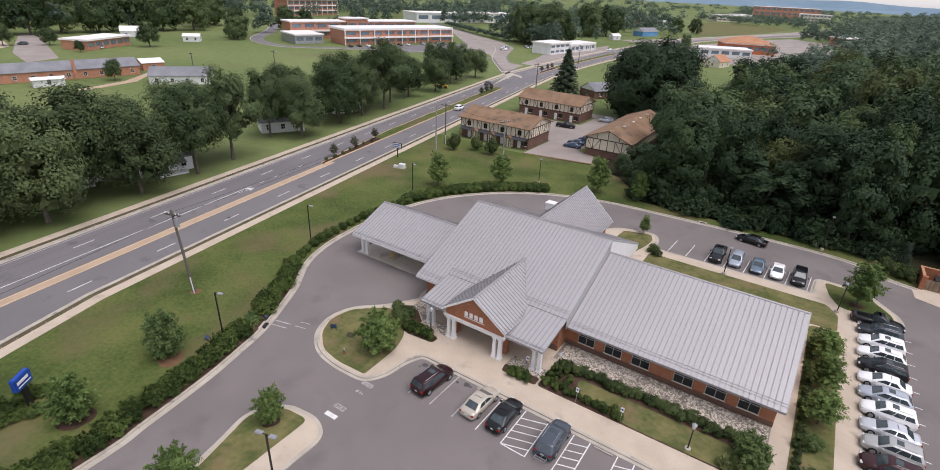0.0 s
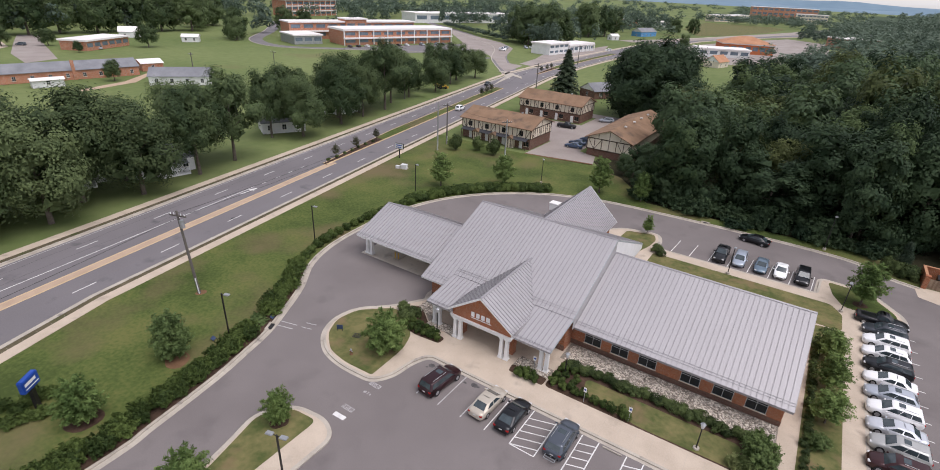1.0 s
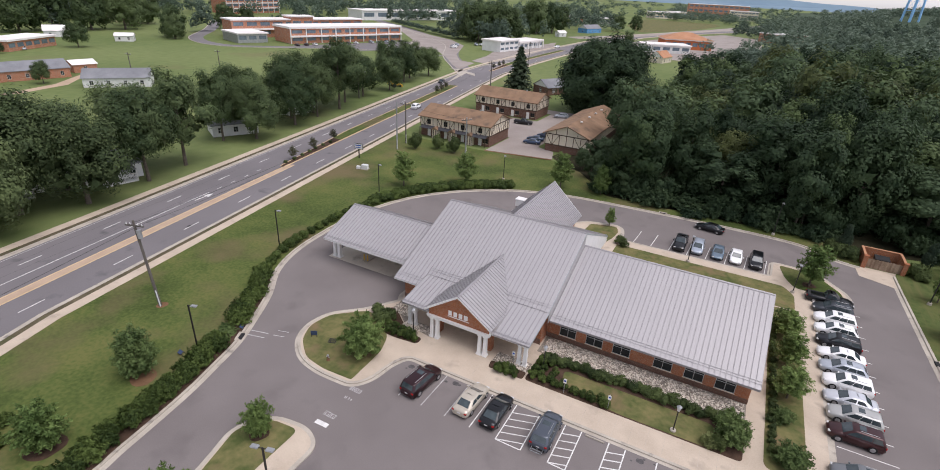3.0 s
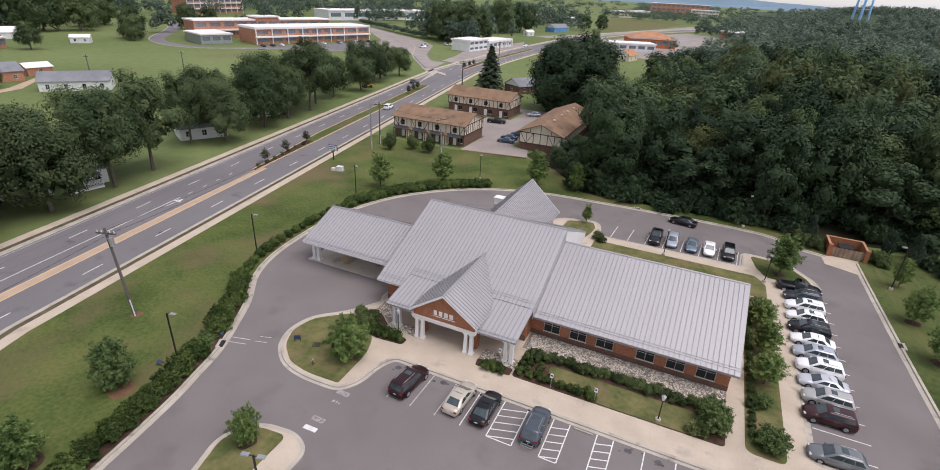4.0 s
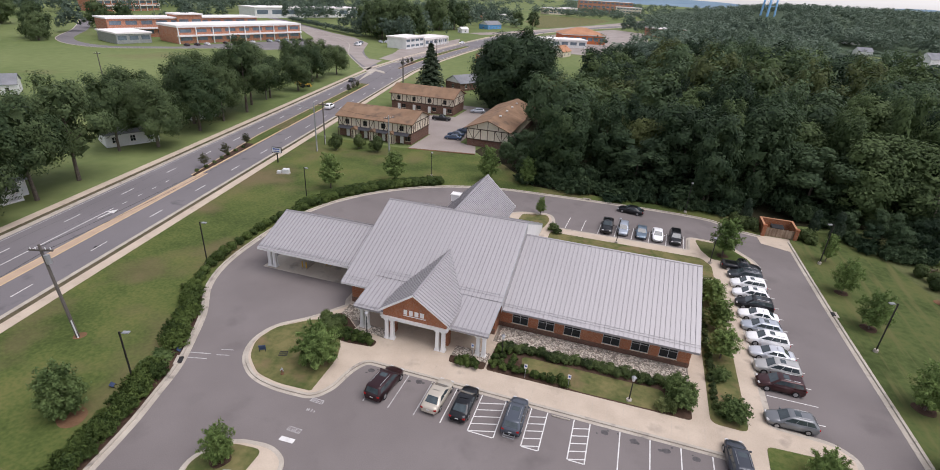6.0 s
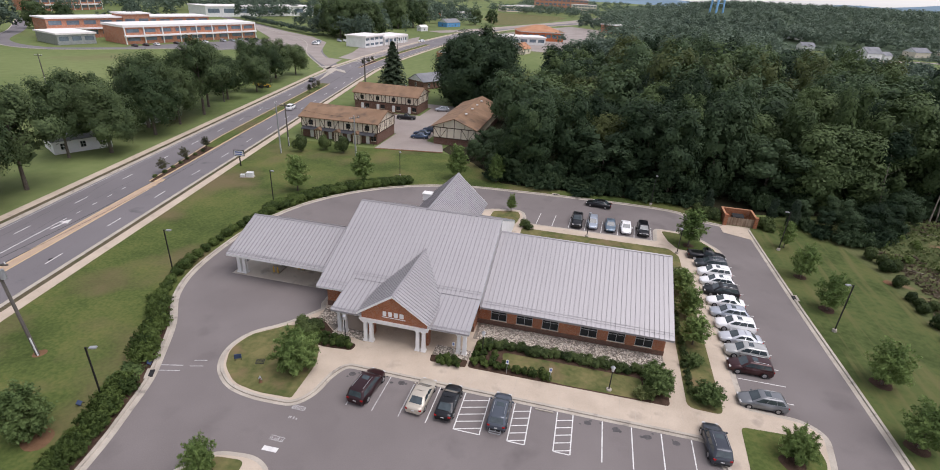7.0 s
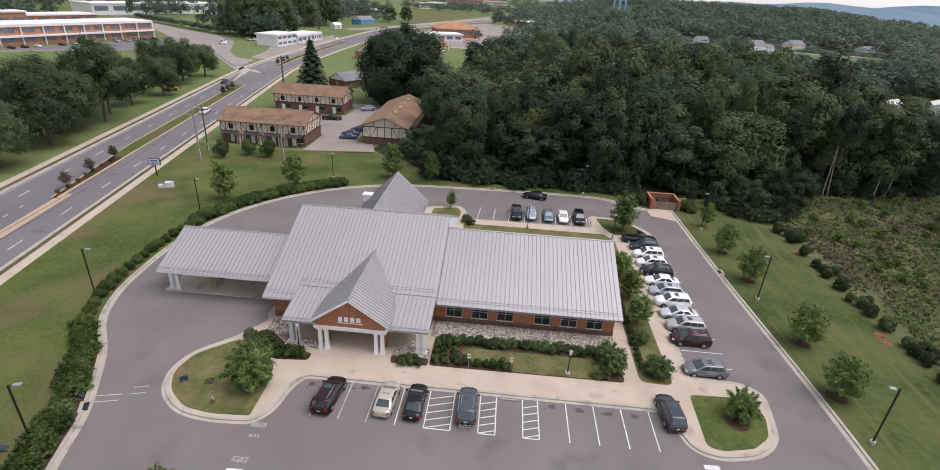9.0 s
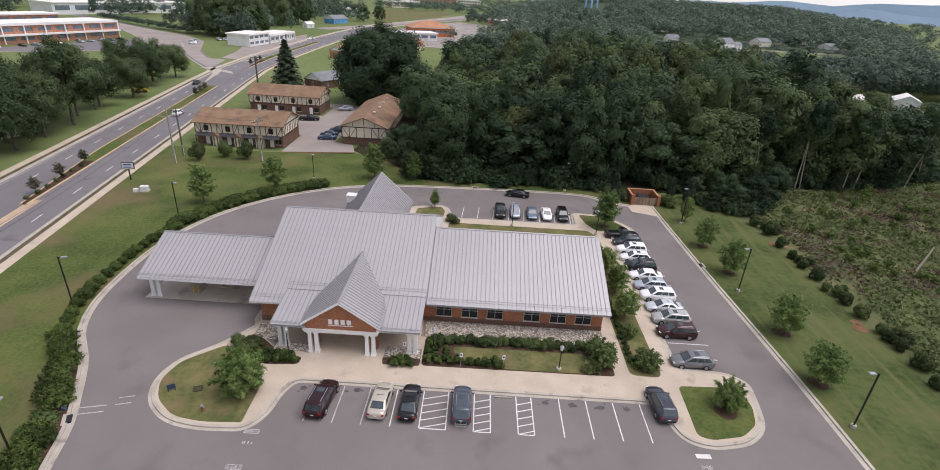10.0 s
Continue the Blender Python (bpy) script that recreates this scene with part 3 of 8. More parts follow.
# the raised block in the middle that carries the bank, its walks and beds
BLOCK = round_poly([(-20.8, 14.3, 0.3), (-21.4, 15.5, 0.3), (-21.6, 42.5, 0.5), (-12, 48, 2), (-7.6, 53.8, 1.5), (-1.7, 55.2, 1.5), (-0.6, 52.3, 1.5), (-0.7, 49.5, 0.8), (22.2, 49.7, 0.5), (22.5, 55.2, 1.2),
                    (28.6, 54.9, 2.5), (32.4, 49.5, 1.5), (32.5, 46.7, 1.0), (27.9, 46.2, 0.5), (27.8, 11.0, 0.5), (33.3, 10.6, 1.5), (34.9, 9.2, 1.2), (34.3, 5.7, 1.5), (33.6, 2.8, 1.5), (31.3, 0.7, 1.5), (27.5, -0.1, 1.5),
                    (25.2, 0.6, 1.2), (23.6, 5.4, 1.0), (-13.3, 5.4, 0.8), (-14.2, 3.6, 1.0), (-14.6, 0.4, 1.0), (-15.8, -1.4, 1.0), (-20, -1.6, 1.5), (-23.2, -1.0, 1.5), (-25.9, 1.1, 1.5), (-27.1, 4, 1.5),
                    (-26.5, 7.3, 1.5), (-23.2, 10.4, 2)], 0.8)
structure("kerb_block", strip(bmesh.new(), BLOCK, -0.3, 0.0, -0.1, 0.15, True), M["kerb"], "pale concrete kerb round the bank", "kerb")
structure("gutter_block", strip(bmesh.new(), BLOCK, 0.0, 0.35, -0.05, 0.011, True), M["kerb"], "concrete gutter along the kerb", "gutter")
sheet("walk", offset_line(BLOCK, -0.3, True), 0.145, M["concrete"], "pale concrete walks and forecourt round the bank", "walk", 0.2)
# joints across the front walk
bm = bmesh.new()
for k in range(25):
    box(bm, -12 + k * 1.52, 5.8, 0.14, -11.985 + k * 1.52, 8.5, 0.1475)
for k in range(23):
    box(bm, 25.9, 11.5 + k * 1.52, 0.14, 27.4, 11.515 + k * 1.52, 0.1475)
structure("walk_joint", bm, M["kerb"], "thin joints across the concrete walk", "joint")

GZ = 0.165
sheet("bed_lawn_west", round_poly([(-22.6, 10.2), (-26.1, 6.9), (-26.6, 4), (-25.4, 1.5), (-22.9, -0.5), (-20, -1.0), (-16.3, -0.8, 0.3), (-16.5, 4.5), (-17.5, 7.2), (-20.6, 9.5)], 1.0), GZ, M["lawn_dry"], "raised grass island with dry patches", "lawn")
sheet("bed_mulch_west", round_poly([(-22.0, 11.0), (-20.6, 9.5), (-18.2, 7.5), (-16.9, 7.4), (-13.9, 7.7), (-13.8, 8.8), (-15.8, 9.3), (-17.6, 10.4), (-20.2, 12.6)], 0.4), GZ + 0.004, M["mulch"], "dark mulch bed", "bed")
sheet("bed_mulch_porch", round_poly([(-5.0, 8.5), (-1.0, 8.6), (-1.0, 9.8), (-5.2, 9.7)], 0.3), GZ, M["mulch"], "dark mulch bed by the porch", "bed")
sheet("bed_mulch_front", round_poly([(-0.8, 8.7), (20.4, 8.9), (20.4, 13.9), (-0.8, 13.9)], 0.5), GZ, M["mulch"], "dark mulch bed before the wing", "bed")
sheet("bed_lawn_front", round_poly([(3.0, 10.0), (9, 8.95), (17.8, 9.05), (17.8, 12.4), (2.4, 12.4)], 0.8), GZ + 0.005, M["lawn_dry"], "small worn lawn before the wing", "lawn")
sheet("bed_lawn_east", round_poly([(22.1, 9.3), (25.6, 9.2), (25.7, 40.2), (22.3, 40.2)], 0.9), GZ, M["lawn_dry"], "grass strip between two walks", "lawn")
sheet("bed_lawn_island", round_poly([(26.9, 8.0), (33.4, 8.3), (33.7, 5.5), (32.9, 3), (31, 1.4), (27.8, 0.7), (26.5, 1.1)], 0.6), GZ, M["lawn"], "grass of the end island", "lawn")
sheet("bed_lawn_rear", round_poly([(-0.4, 36.3), (22.0, 36.3), (22.2, 40.5), (25.4, 40.5), (25.4, 44.9), (24.0, 47.2), (-0.4, 47.2)], 0.6), GZ, M["lawn_dry"], "grass strip behind the wing", "lawn")
sheet("bed_lawn_small", round_poly([(-6.6, 52.9), (-2.2, 54.2), (-1.4, 52.2), (-1.6, 49.5), (-3, 44), (-7.0, 44)], 0.7), GZ, M["lawn_dry"], "small rear grass island", "lawn")
sheet("bed_lawn_corner", round_poly([(24.2, 50.4), (23.5, 54.4), (28.4, 54.0), (31.5, 49.4), (31.7, 47.3), (25.5, 47.6)], 0.8), GZ, M["lawn"], "grass corner island", "lawn")

# front island
ISLE = round_poly([(-19.3, -40), (-19.7, -17.4, 3), (-21.5, -11.2, 1.5), (-19.3, -8.2, 1.5), (-15.4, -7.7, 1.5), (-13.2, -8.9, 1.5), (-13.2, -40)], 1.2)
structure("kerb_isle", strip(bmesh.new(), ISLE, -0.4, 0.0, -0.1, 0.15, True), M["kerb"], "pale concrete island kerb", "kerb")
sheet("isle_walk", offset_line(ISLE, -0.4, True), 0.145, M["concrete"], "pale concrete walk on the island", "walk", 0.2)
sheet("isle_lawn", round_poly([(-18.9, -39.5), (-19.2, -17.4), (-20.9, -11.3), (-19.0, -8.8), (-16.0, -8.5), (-15.7, -39.5)], 0.8), GZ, M["lawn_dry"], "dry grass island", "lawn")

# drive-through slab and the dumpster apron
sheet("drive_slab", [(-36.9, 18.6), (-21.65, 18.6), (-21.65, 30.6), (-36.9, 30.6)], 0.02, M["slab"], "stained concrete drive-through slab", "slab")
sheet("apron", [(34.6, 58.0), (39.25, 56.2), (39.2, 60.6), (40.9, 61.0), (40.9, 61.9), (34.9, 61.9), (34.4, 61.0)], 0.016, M["concrete"], "concrete apron before the dumpster", "apron")

# ---- painted lines in the lot ----
def mark(name, x0, y0, x1, y1, w=0.11, mat="paint_white", z=0.006):
    a, b = Vector((x0, y0)), Vector((x1, y1))
    n = (b - a).normalized()
    s = Vector((-n.y, n.x)) * w / 2
    structure(name, slab(bmesh.new(), [tuple(a - s), tuple(b - s), tuple(b + s), tuple(a + s)], 0.001, z), M[mat], "white painted parking line", "parking line")


for x in (-2.75, -5.5, -8.2, -10.9):
    mark("stall_line", x, 0.0, x + 0.05, 5.0, mat="paint_white" if x > -4 else "paint_worn")
for x in (13.7, 16.45, 19.2, 21.95):
    mark("stall_line", x, 0.0, x, 5.0)
for x0, x1 in ((0.0, 2.5), (5.12, 6.73), (9.35, 10.88)):
    mark("hatch_line", x0, 0.0, x0, 5.0)
    mark("hatch_line", x1, 0.0, x1, 5.0)
    mark("hatch_line", x0 + 0.06, 0.0, x1 - 0.06, 0.0)
    for k in range(6):
        y = 0.05 + k * 0.95
        yy = y + 0.75 * (x1 - x0) / 2.5
        if yy < 5.0:
            mark("hatch_line", x0 + 0.06, y, x1 - 0.06, yy)
for k in range(1, 13):
    mark("stall_line", 28.3, 10.3 + 2.8 * k, 33.2, 10.3 + 2.8 * k)
for k in range(9):
    x = 1.7 + 2.83 * k
    if x < 23:
        mark("stall_line", x, 50.1, x + 0.3, 55.2)
# crossing bars: one still solid, the others worn down to broken strokes
for x, y, wear in ((-14.85, -6.75, 0.0), (-14.9, -5.55, 0.35), (-14.95, -2.95, 0.75), (-15.0, -1.65, 0.2), (26.2, -1.2, 0.0), (26.3, -2.4, 0.4), (26.5, -3.8, 0.6)):
    if wear == 0:
        mark("crossing_bar", x - 0.7, y, x + 0.7, y + 0.05, 0.5, "paint_white")
        continue
    bm = bmesh.new()
    for k in range(9):
        if RNG.random() < wear * 0.55:
            continue
        a, b = x - 0.68 + k * 0.155, RNG.uniform(0.4, 1.0)
        c = RNG.uniform(-0.1, 0.1) * (1 - b)
        box(bm, a, y - 0.25 * b + c, 0.002, a + RNG.uniform(0.05, 0.11), y + 0.25 * b + c, 0.006)
    for q in (-0.24, 0.22):
        if RNG.random() > wear:
            box(bm, x - 0.7, y + q, 0.002, x + 0.7 - RNG.uniform(0, 0.9) * wear, y + q + 0.06, 0.0066)
    structure("crossing_bar", bm, M["paint_worn"], "worn white crossing bar broken into strokes", "road marking")
mark("stop_line", -31.6, -1.0, -29.4, -0.4, 0.12, "paint_worn")
mark("stop_line", -31.9, -0.2, -29.6, 0.4, 0.12, "paint_worn")
mark("stop_line", -28.9, 0.5, -27.6, 0.9, 0.1, "paint_worn")
mark("stop_line", -29.1, 1.4, -27.8, 1.8, 0.1, "paint_worn")
mark("drive_arrow", -24.4, 35.2, -22.6, 37.6, 0.14, "paint_worn")
for x, y in ((-13.6, -15), (-11.0, -12), (-8.2, -12)):
    mark("stall_line", x + 3, y, x + 5.5, y + 2.8, 0.1, "paint_worn")

# sealed cracks wandering along the road's lanes
for off, y0, y1, w in ((-7.6, -70, 60, 0.07), (-4.2, -20, 45, 0.06), (-7.9, 60, 150, 0.07), (-3.0, -70, -20, 0.05), (5.0, -70, 90, 0.05), (8.4, -70, 120, 0.05), (2.2, -60, 30, 0.05)):
    pts, y, d = [], y0, off
    while y < y1:
        d += RNG.uniform(-0.16, 0.16) + (off - d) * 0.12
        pts.append((road_x(y) + d, y))
        y += RNG.uniform(0.6, 2.0)
    structure("road_crack", strip(bmesh.new(), pts, -w / 2, w / 2, 0.0005, 0.0042), M["tar"] if w > 0.055 else M["asphalt"], "wandering sealed crack in the asphalt", "crack")
structure("manhole_cover", tube(bmesh.new(), (road_x(14) + 5.2, 14, 0.0005), (road_x(14) + 5.2, 14, 0.0055), 0.36, n=20), M["black"], "round iron manhole cover in the road", "manhole cover")

# ---- the bank ----
bank = thing("bank_building", "single-storey red brick bank with grey standing-seam metal roofs and white trim", "bank", at=pose(0, 0, 0.145))
BZ = -0.145


def panel_roof(parent, name, ridge0, ridge1, run, drop, pitch=0.53, thick=0.05, label=""):
    """A roof slope from a level ridge line down by run (a plan vector) and drop, laid with standing-seam panels."""
    a, b = Vector(ridge0), Vector(ridge1)
    down = Vector((run[0], run[1], -drop))
    along = (b - a)
    nrm = along.cross(down).normalized()
    if nrm.z < 0:
        nrm = -nrm
    deck = part(name, prism(bmesh.new(), [a, b, b + down, a + down], -nrm * 0.12), M["white"], parent, label)
    n = max(1, round(along.length / pitch))
    w = along / n
    e = along.normalized()
    bm = bmesh.new()
    lo = nrm * 0.012
    hi = nrm * (0.012 + thick)
    prism(bm, [lo + e * 0.01, lo + w - e * 0.01, lo + w - e * 0.01 + down * 1.004, lo + e * 0.01 + down * 1.004], nrm * 0.012)
    flat = len(bm.faces)
    prism(bm, [lo, lo + e * 0.05, lo + e * 0.05 + down * 1.004, lo + down * 1.004], nrm * (thick + 0.03))
    bm.faces.ensure_lookup_table()
    # darker metal on the rib paints in its shadow side
    for f in bm.faces[flat:]:
        f.material_index = 1
    me = bpy.data.meshes.new("roof_panel")
    me.materials.append(M["metal_roof"])
    me.materials.append(M["seam"])
    bmesh.ops.recalc_face_normals(bm, faces=bm.faces)
    bm.to_mesh(me)
    bm.free()
    for k in range(n):
        ob = place("roof_panel", me, M["metal_roof"], deck)
        ob.location = a + w * k
    # snow-guard bars near the eave
    bm = bmesh.new()
    for f in (0.93, 0.955):
        p = a + down * f + nrm * 0.1
        tube(bm, p, p + along, 0.02, n=5)
    part("eave_bar", bm, M["seam"], deck)
    return deck


def ridge_cap(parent, a, b, r=0.16):
    a, b = Vector(a), Vector(b)
    bm = bmesh.new()
    e = (b - a).normalized()
    s = Vector((-e.y, e.x, 0)) * r
    d = Vector((0, 0, 0.09))
    u = Vector((0, 0, 0.10))
    prism(bm, [a + s - d * 0.3 + u * 0.6, a + u * 1.25, a - s - d * 0.3 + u * 0.6, a - s - d * 0.9 + u * 0.6, a + u * 0.7, a + s - d * 0.9 + u * 0.6], b - a)
    return part("ridge_cap", bm, M["seam"], parent)


def band(parent, name, a, b, h, t, mat="white", label=""):
    """An upright board from a to b (top edge), h high and t thick."""
    a, b = Vector(a), Vector(b)
    e = Vector((b.x - a.x, b.y - a.y, 0)).normalized()
    s = Vector((-e.y, e.x, 0)) * t
    hh = Vector((0, 0, h))
    return part(name, prism(bmesh.new(), [a, b, b - hh, a - hh], s), M[mat], parent, label)


SL = 0.427
RY = 27.7
# main hall
HX0, HX1 = -21.2, -1.1
HZ, HE = 9.6, 3.62
hall = part("hall_wall", boxes((-20.6, 15.2, 0, -1.6, 15.5, 3.8), (-20.6, 15.5, 0, -20.3, 40.2, 3.8), (-20.6, 39.9, 0, -1.6, 40.2, 3.8), (-1.9, 15.5, 0, -1.6, 39.9, 3.8)), M["brick"], bank)
part("base_course", boxes((-20.64, 15.16, 0, -1.56, 15.2, 0.75), (-20.64, 15.2, 0, -20.6, 40.2, 0.75), (-20.64, 40.2, 0, -1.56, 40.24, 0.75)), M["brick_dark"], bank, "dark brick base course")
for x in (-20.6, -1.9):
    part("gable_wall", prism(bmesh.new(), [(x, 15.2, 3.8), (x, 40.2, 3.8), (x, RY, 3.8 + (RY - 15.2) * SL + 0.1)], (0.3, 0, 0)), M["white"], bank, "white boarded gable wall")
panel_roof(bank, "roof_front", (HX0, RY, HZ), (-17.4, RY, HZ), (0, 13.7 - RY), (RY - 13.7) * SL)
panel_roof(bank, "roof_front", (-17.4, RY, HZ), (HX1, RY, HZ), (0, 15.6 - RY), (RY - 15.6) * SL)
panel_roof(bank, "roof_rear", (HX0, RY, HZ), (HX1, RY, HZ), (0, 13.9), 13.9 * SL)
ridge_cap(bank, (HX0, RY, HZ), (HX1, RY, HZ))
zs = HZ - (RY - 15.6) * SL
panel_roof(bank, "porch_roof", (-17.4, 15.6, zs - 0.09), (HX1, 15.6, zs - 0.09), (0, 10.0 - 15.6), zs - 0.09 - 3.3)
band(bank, "step_flashing", (-17.4, 15.58, zs + 0.02), (HX1, 15.58, zs + 0.02), 0.2, 0.03, "seam")
for y0, z0, y1, z1, x in ((RY, HZ, 13.7, HE, HX0), (RY, HZ, 15.6, zs, HX1), (RY, HZ, 41.6, HZ - 13.9 * SL, HX1), (RY, HZ, 41.6, HZ - 13.9 * SL, HX0), (15.6, zs - 0.09, 10.0, 3.36, HX1), (15.6, zs - 0.09, 10.0, 3.36, -17.4)):
    part("rake_board", prism(bmesh.new(), [(x, y0, z0 + 0.03), (x, y1, z1 + 0.03), (x, y1, z1 - 0.2), (x, y0, z0 - 0.2)], (0.04 if x > -10 else -0.04, 0, 0)), M["frame"], bank, "pale grey metal rake board")
band(bank, "fascia", (HX0, 13.68, HE), (-17.45, 13.68, HE), 0.24, 0.04)
band(bank, "fascia", (-17.4, 9.98, 3.3), (-14.0, 9.98, 3.3), 0.2, 0.04, "seam", "grey metal gutter fascia")
band(bank, "fascia", (-5.4, 9.98, 3.3), (HX1, 9.98, 3.3), 0.2, 0.04, "seam", "grey metal gutter fascia")
part("gable_flashing", prism(bmesh.new(), [(HX1 - 0.02, RY, HZ - 0.12), (HX1 - 0.02, 41.4, HZ - 13.7 * SL - 0.12), (HX1 - 0.02, 41.4, 2.9), (HX1 - 0.02, RY, 2.9)], (0.04, 0, 0)), M["white"], bank, "white upper gable wall")
part("gable_flashing", prism(bmesh.new(), [(HX1 - 0.02, 15.7, zs - 0.12), (HX1 - 0.02, RY - 0.004, HZ - 0.12), (HX1 - 0.02, RY - 0.004, 2.9), (HX1 - 0.02, 15.7, 2.9)], (0.04, 0, 0)), M["metal_roof"], bank, "grey metal flashing between two roofs")
part("porch_ceiling", boxes((-17.1, 10.1, 2.98, -1.5, 15.2, 3.04)), M["white"], bank)
part("porch_beam", boxes((-17.0, 10.55, 2.72, -13.3, 10.95, 3.02), (-5.3, 10.55, 2.72, -1.4, 10.95, 3.02)), M["white"], bank)

# entrance gable
GX, GH, GY = -9.7, 4.27, 9.5
GZP, GZE = 6.82, 3.88
panel_roof(bank, "gable_roof", (GX, 22.5, GZP), (GX, GY, GZP), (-GH, 0), GZP - GZE, 0.5)
panel_roof(bank, "gable_roof", (GX, GY, GZP), (GX, 22.5, GZP), (GH, 0), GZP - GZE, 0.5)
ridge_cap(bank, (GX, GY, GZP), (GX, 22.2, GZP))
gslope = (GZP - GZE) / GH
part("gable_front", prism(bmesh.new(), [(GX - 3.85, GY + 0.4, 3.1), (GX + 3.85, GY + 0.4, 3.1), (GX + 3.85, GY + 0.4, GZP - 3.85 * gslope - 0.16), (GX, GY + 0.4, GZP - 0.16), (GX - 3.85, GY + 0.4, GZP - 3.85 * gslope - 0.16)], (0, 0.3, 0)), M["brick"], bank)
for s in (-1, 1):
    part("gable_rake", prism(bmesh.new(), [(GX, GY - 0.02, GZP + 0.04), (GX + s * GH, GY - 0.02, GZE + 0.04), (GX + s * GH, GY - 0.02, GZE - 0.2), (GX, GY - 0.02, GZP - 0.2)], (0, 0.08, 0)), M["white"], bank, "white gable rake board")
    part("gable_side_wall", boxes((GX + s * 3.7 - 0.15, GY + 0.7, 3.0, GX + s * 3.7 + 0.15, 15.2, 3.8)), M["brick"], bank)
    part("brick_pier", boxes((GX + s * 3.35 - 0.4, 11.0, 0, GX + s * 3.35 + 0.4, 11.8, 2.75)), M["brick"], bank)
part("gable_beam", boxes((GX - 4.0, GY + 0.25, 2.72, GX + 4.0, GY + 0.75, 3.1), (GX - 4.1, GY + 0.18, 3.0, GX + 4.1, GY + 0.82, 3.14)), M["white"], bank)
part("entry_ceiling", boxes((GX - 3.8, GY + 0.75, 2.95, GX + 3.8, 15.2, 2.99)), M["white"], bank)


def column(parent, x, y, h, w=0.34):
    bm = bmesh.new()
    t = w * 0.42
    a = w / 2
    for z0, z1, r in ((0, 0.12, a * 1.45), (0.12, 0.26, a * 1.25), (h - 0.22, h - 0.1, a * 1.12), (h - 0.1, h, a * 1.35)):
        box(bm, x - r, y - r, z0, x + r, y + r, z1)
    vs = [bm.verts.new((x + sx * r, y + sy * r, z)) for z, r in ((0.26, a), (h - 0.22, t * 1.02)) for sx, sy in ((-1, -1), (1, -1), (1, 1), (-1, 1))]
    for k in range(4):
        bm.faces.new((vs[k], vs[(k + 1) % 4], vs[4 + (k + 1) % 4], vs[4 + k]))
    return part("column", bm, M["white"], parent, "white tapered square column")


for x in (-13.15, -12.45, -6.9, -6.2):
    column(bank, x, 10.0, 2.73, 0.42)
for x in (-16.75, -16.05, -2.35, -1.65):
    column(bank, x, 10.75, 2.73, 0.42)


def window(parent, x, y, z, w, h, face="-y", mull=(2, 2), mat="frame"):
    """A window in a wall: frame, mullions, panes and sill as meshes of their own; x, y, z at its lower middle on the wall's face."""
    turn = {"-y": 0, "+x": 90, "+y": 180, "-x": -90}[face]
    m = pose(x, y, z, 0, 0, turn)
    f = 0.055

    def bx(*s):
        bm = bmesh.new()
        box(bm, *s, m=m)
        return bm
    bm = bmesh.new()
    rings = []
    for e, yy in ((0, -0.03), (f, -0.03), (f, 0.05), (0, 0.05)):
        rings.append([bm.verts.new(m @ Vector(p)) for p in ((-w / 2 + e, yy, e), (w / 2 - e, yy, e), (w / 2 - e, yy, h - e), (-w / 2 + e, yy, h - e))])
    for a, b in zip(rings, rings[1:] + rings[:1]):
        for k in range(4):
            bm.faces.new((a[k], a[(k + 1) % 4], b[(k + 1) % 4], b[k]))
    win = part("window", bm, M[mat], parent)
    for k in range(1, mull[0]):
        c = -w / 2 + w * k / mull[0]
        part("mullion", bx(c - 0.025, -0.028, f, c + 0.025, 0.03, h - f), M[mat], win)
    for k in range(1, mull[1]):
        c = h * k / mull[1]
        part("glazing_bar", bx(-w / 2 + f, -0.025, c - 0.025, w / 2 - f, 0.029, c + 0.025), M[mat], win)
    for i in range(mull[0]):
        for j in range(mull[1]):
            part("pane", bx(-w / 2 + w * i / mull[0] + 0.03, -0.012, h * j / mull[1] + 0.03, -w / 2 + w * (i + 1) / mull[0] - 0.03, -0.004, h * (j + 1) / mull[1] - 0.03), M["glass"], win)
    part("sill", bx(-w / 2 - 0.06, -0.09, -0.07, w / 2 + 0.06, 0.0, 0), M["stucco"], win)
    return win


# entrance doors and lobby glazing under the porch
part("door_frame", boxes((GX - 2.0, 15.1, 0, GX + 2.0, 15.18, 2.5)), M["frame"], bank)
for s in (-1.0, 0.0, 1.0):
    part("door", boxes((GX + s - 0.46, 15.06, 0.05, GX + s + 0.46, 15.1, 2.25)), M["glass"], bank, "dark glazed entrance door")
for x in (-15.2, -3.7):
    window(bank, x, 15.2, 0.9, 1.8, 1.6)

# sign on the gable: plain white raised bars
sign_wall = GY + 0.4
for k, (w, h) in enumerate(((0.42, 0.62), (0.44, 0.62), (0.46, 0.62), (0.48, 0.62))):
    x = GX - 1.27 + k * 0.66
    bm = bmesh.new()
    box(bm, x, sign_wall - 0.09, 3.86, x + w, sign_wall - 0.005, 3.86 + h, bevel=0.03)
    part("sign_bar", bm, M["white"], bank, "raised white sign bar")
part("sign_bar", boxes((GX - 1.35, sign_wall - 0.05, 3.66, GX + 1.4, sign_wall - 0.004, 3.74)), M["white"], bank, "thin white sign line")

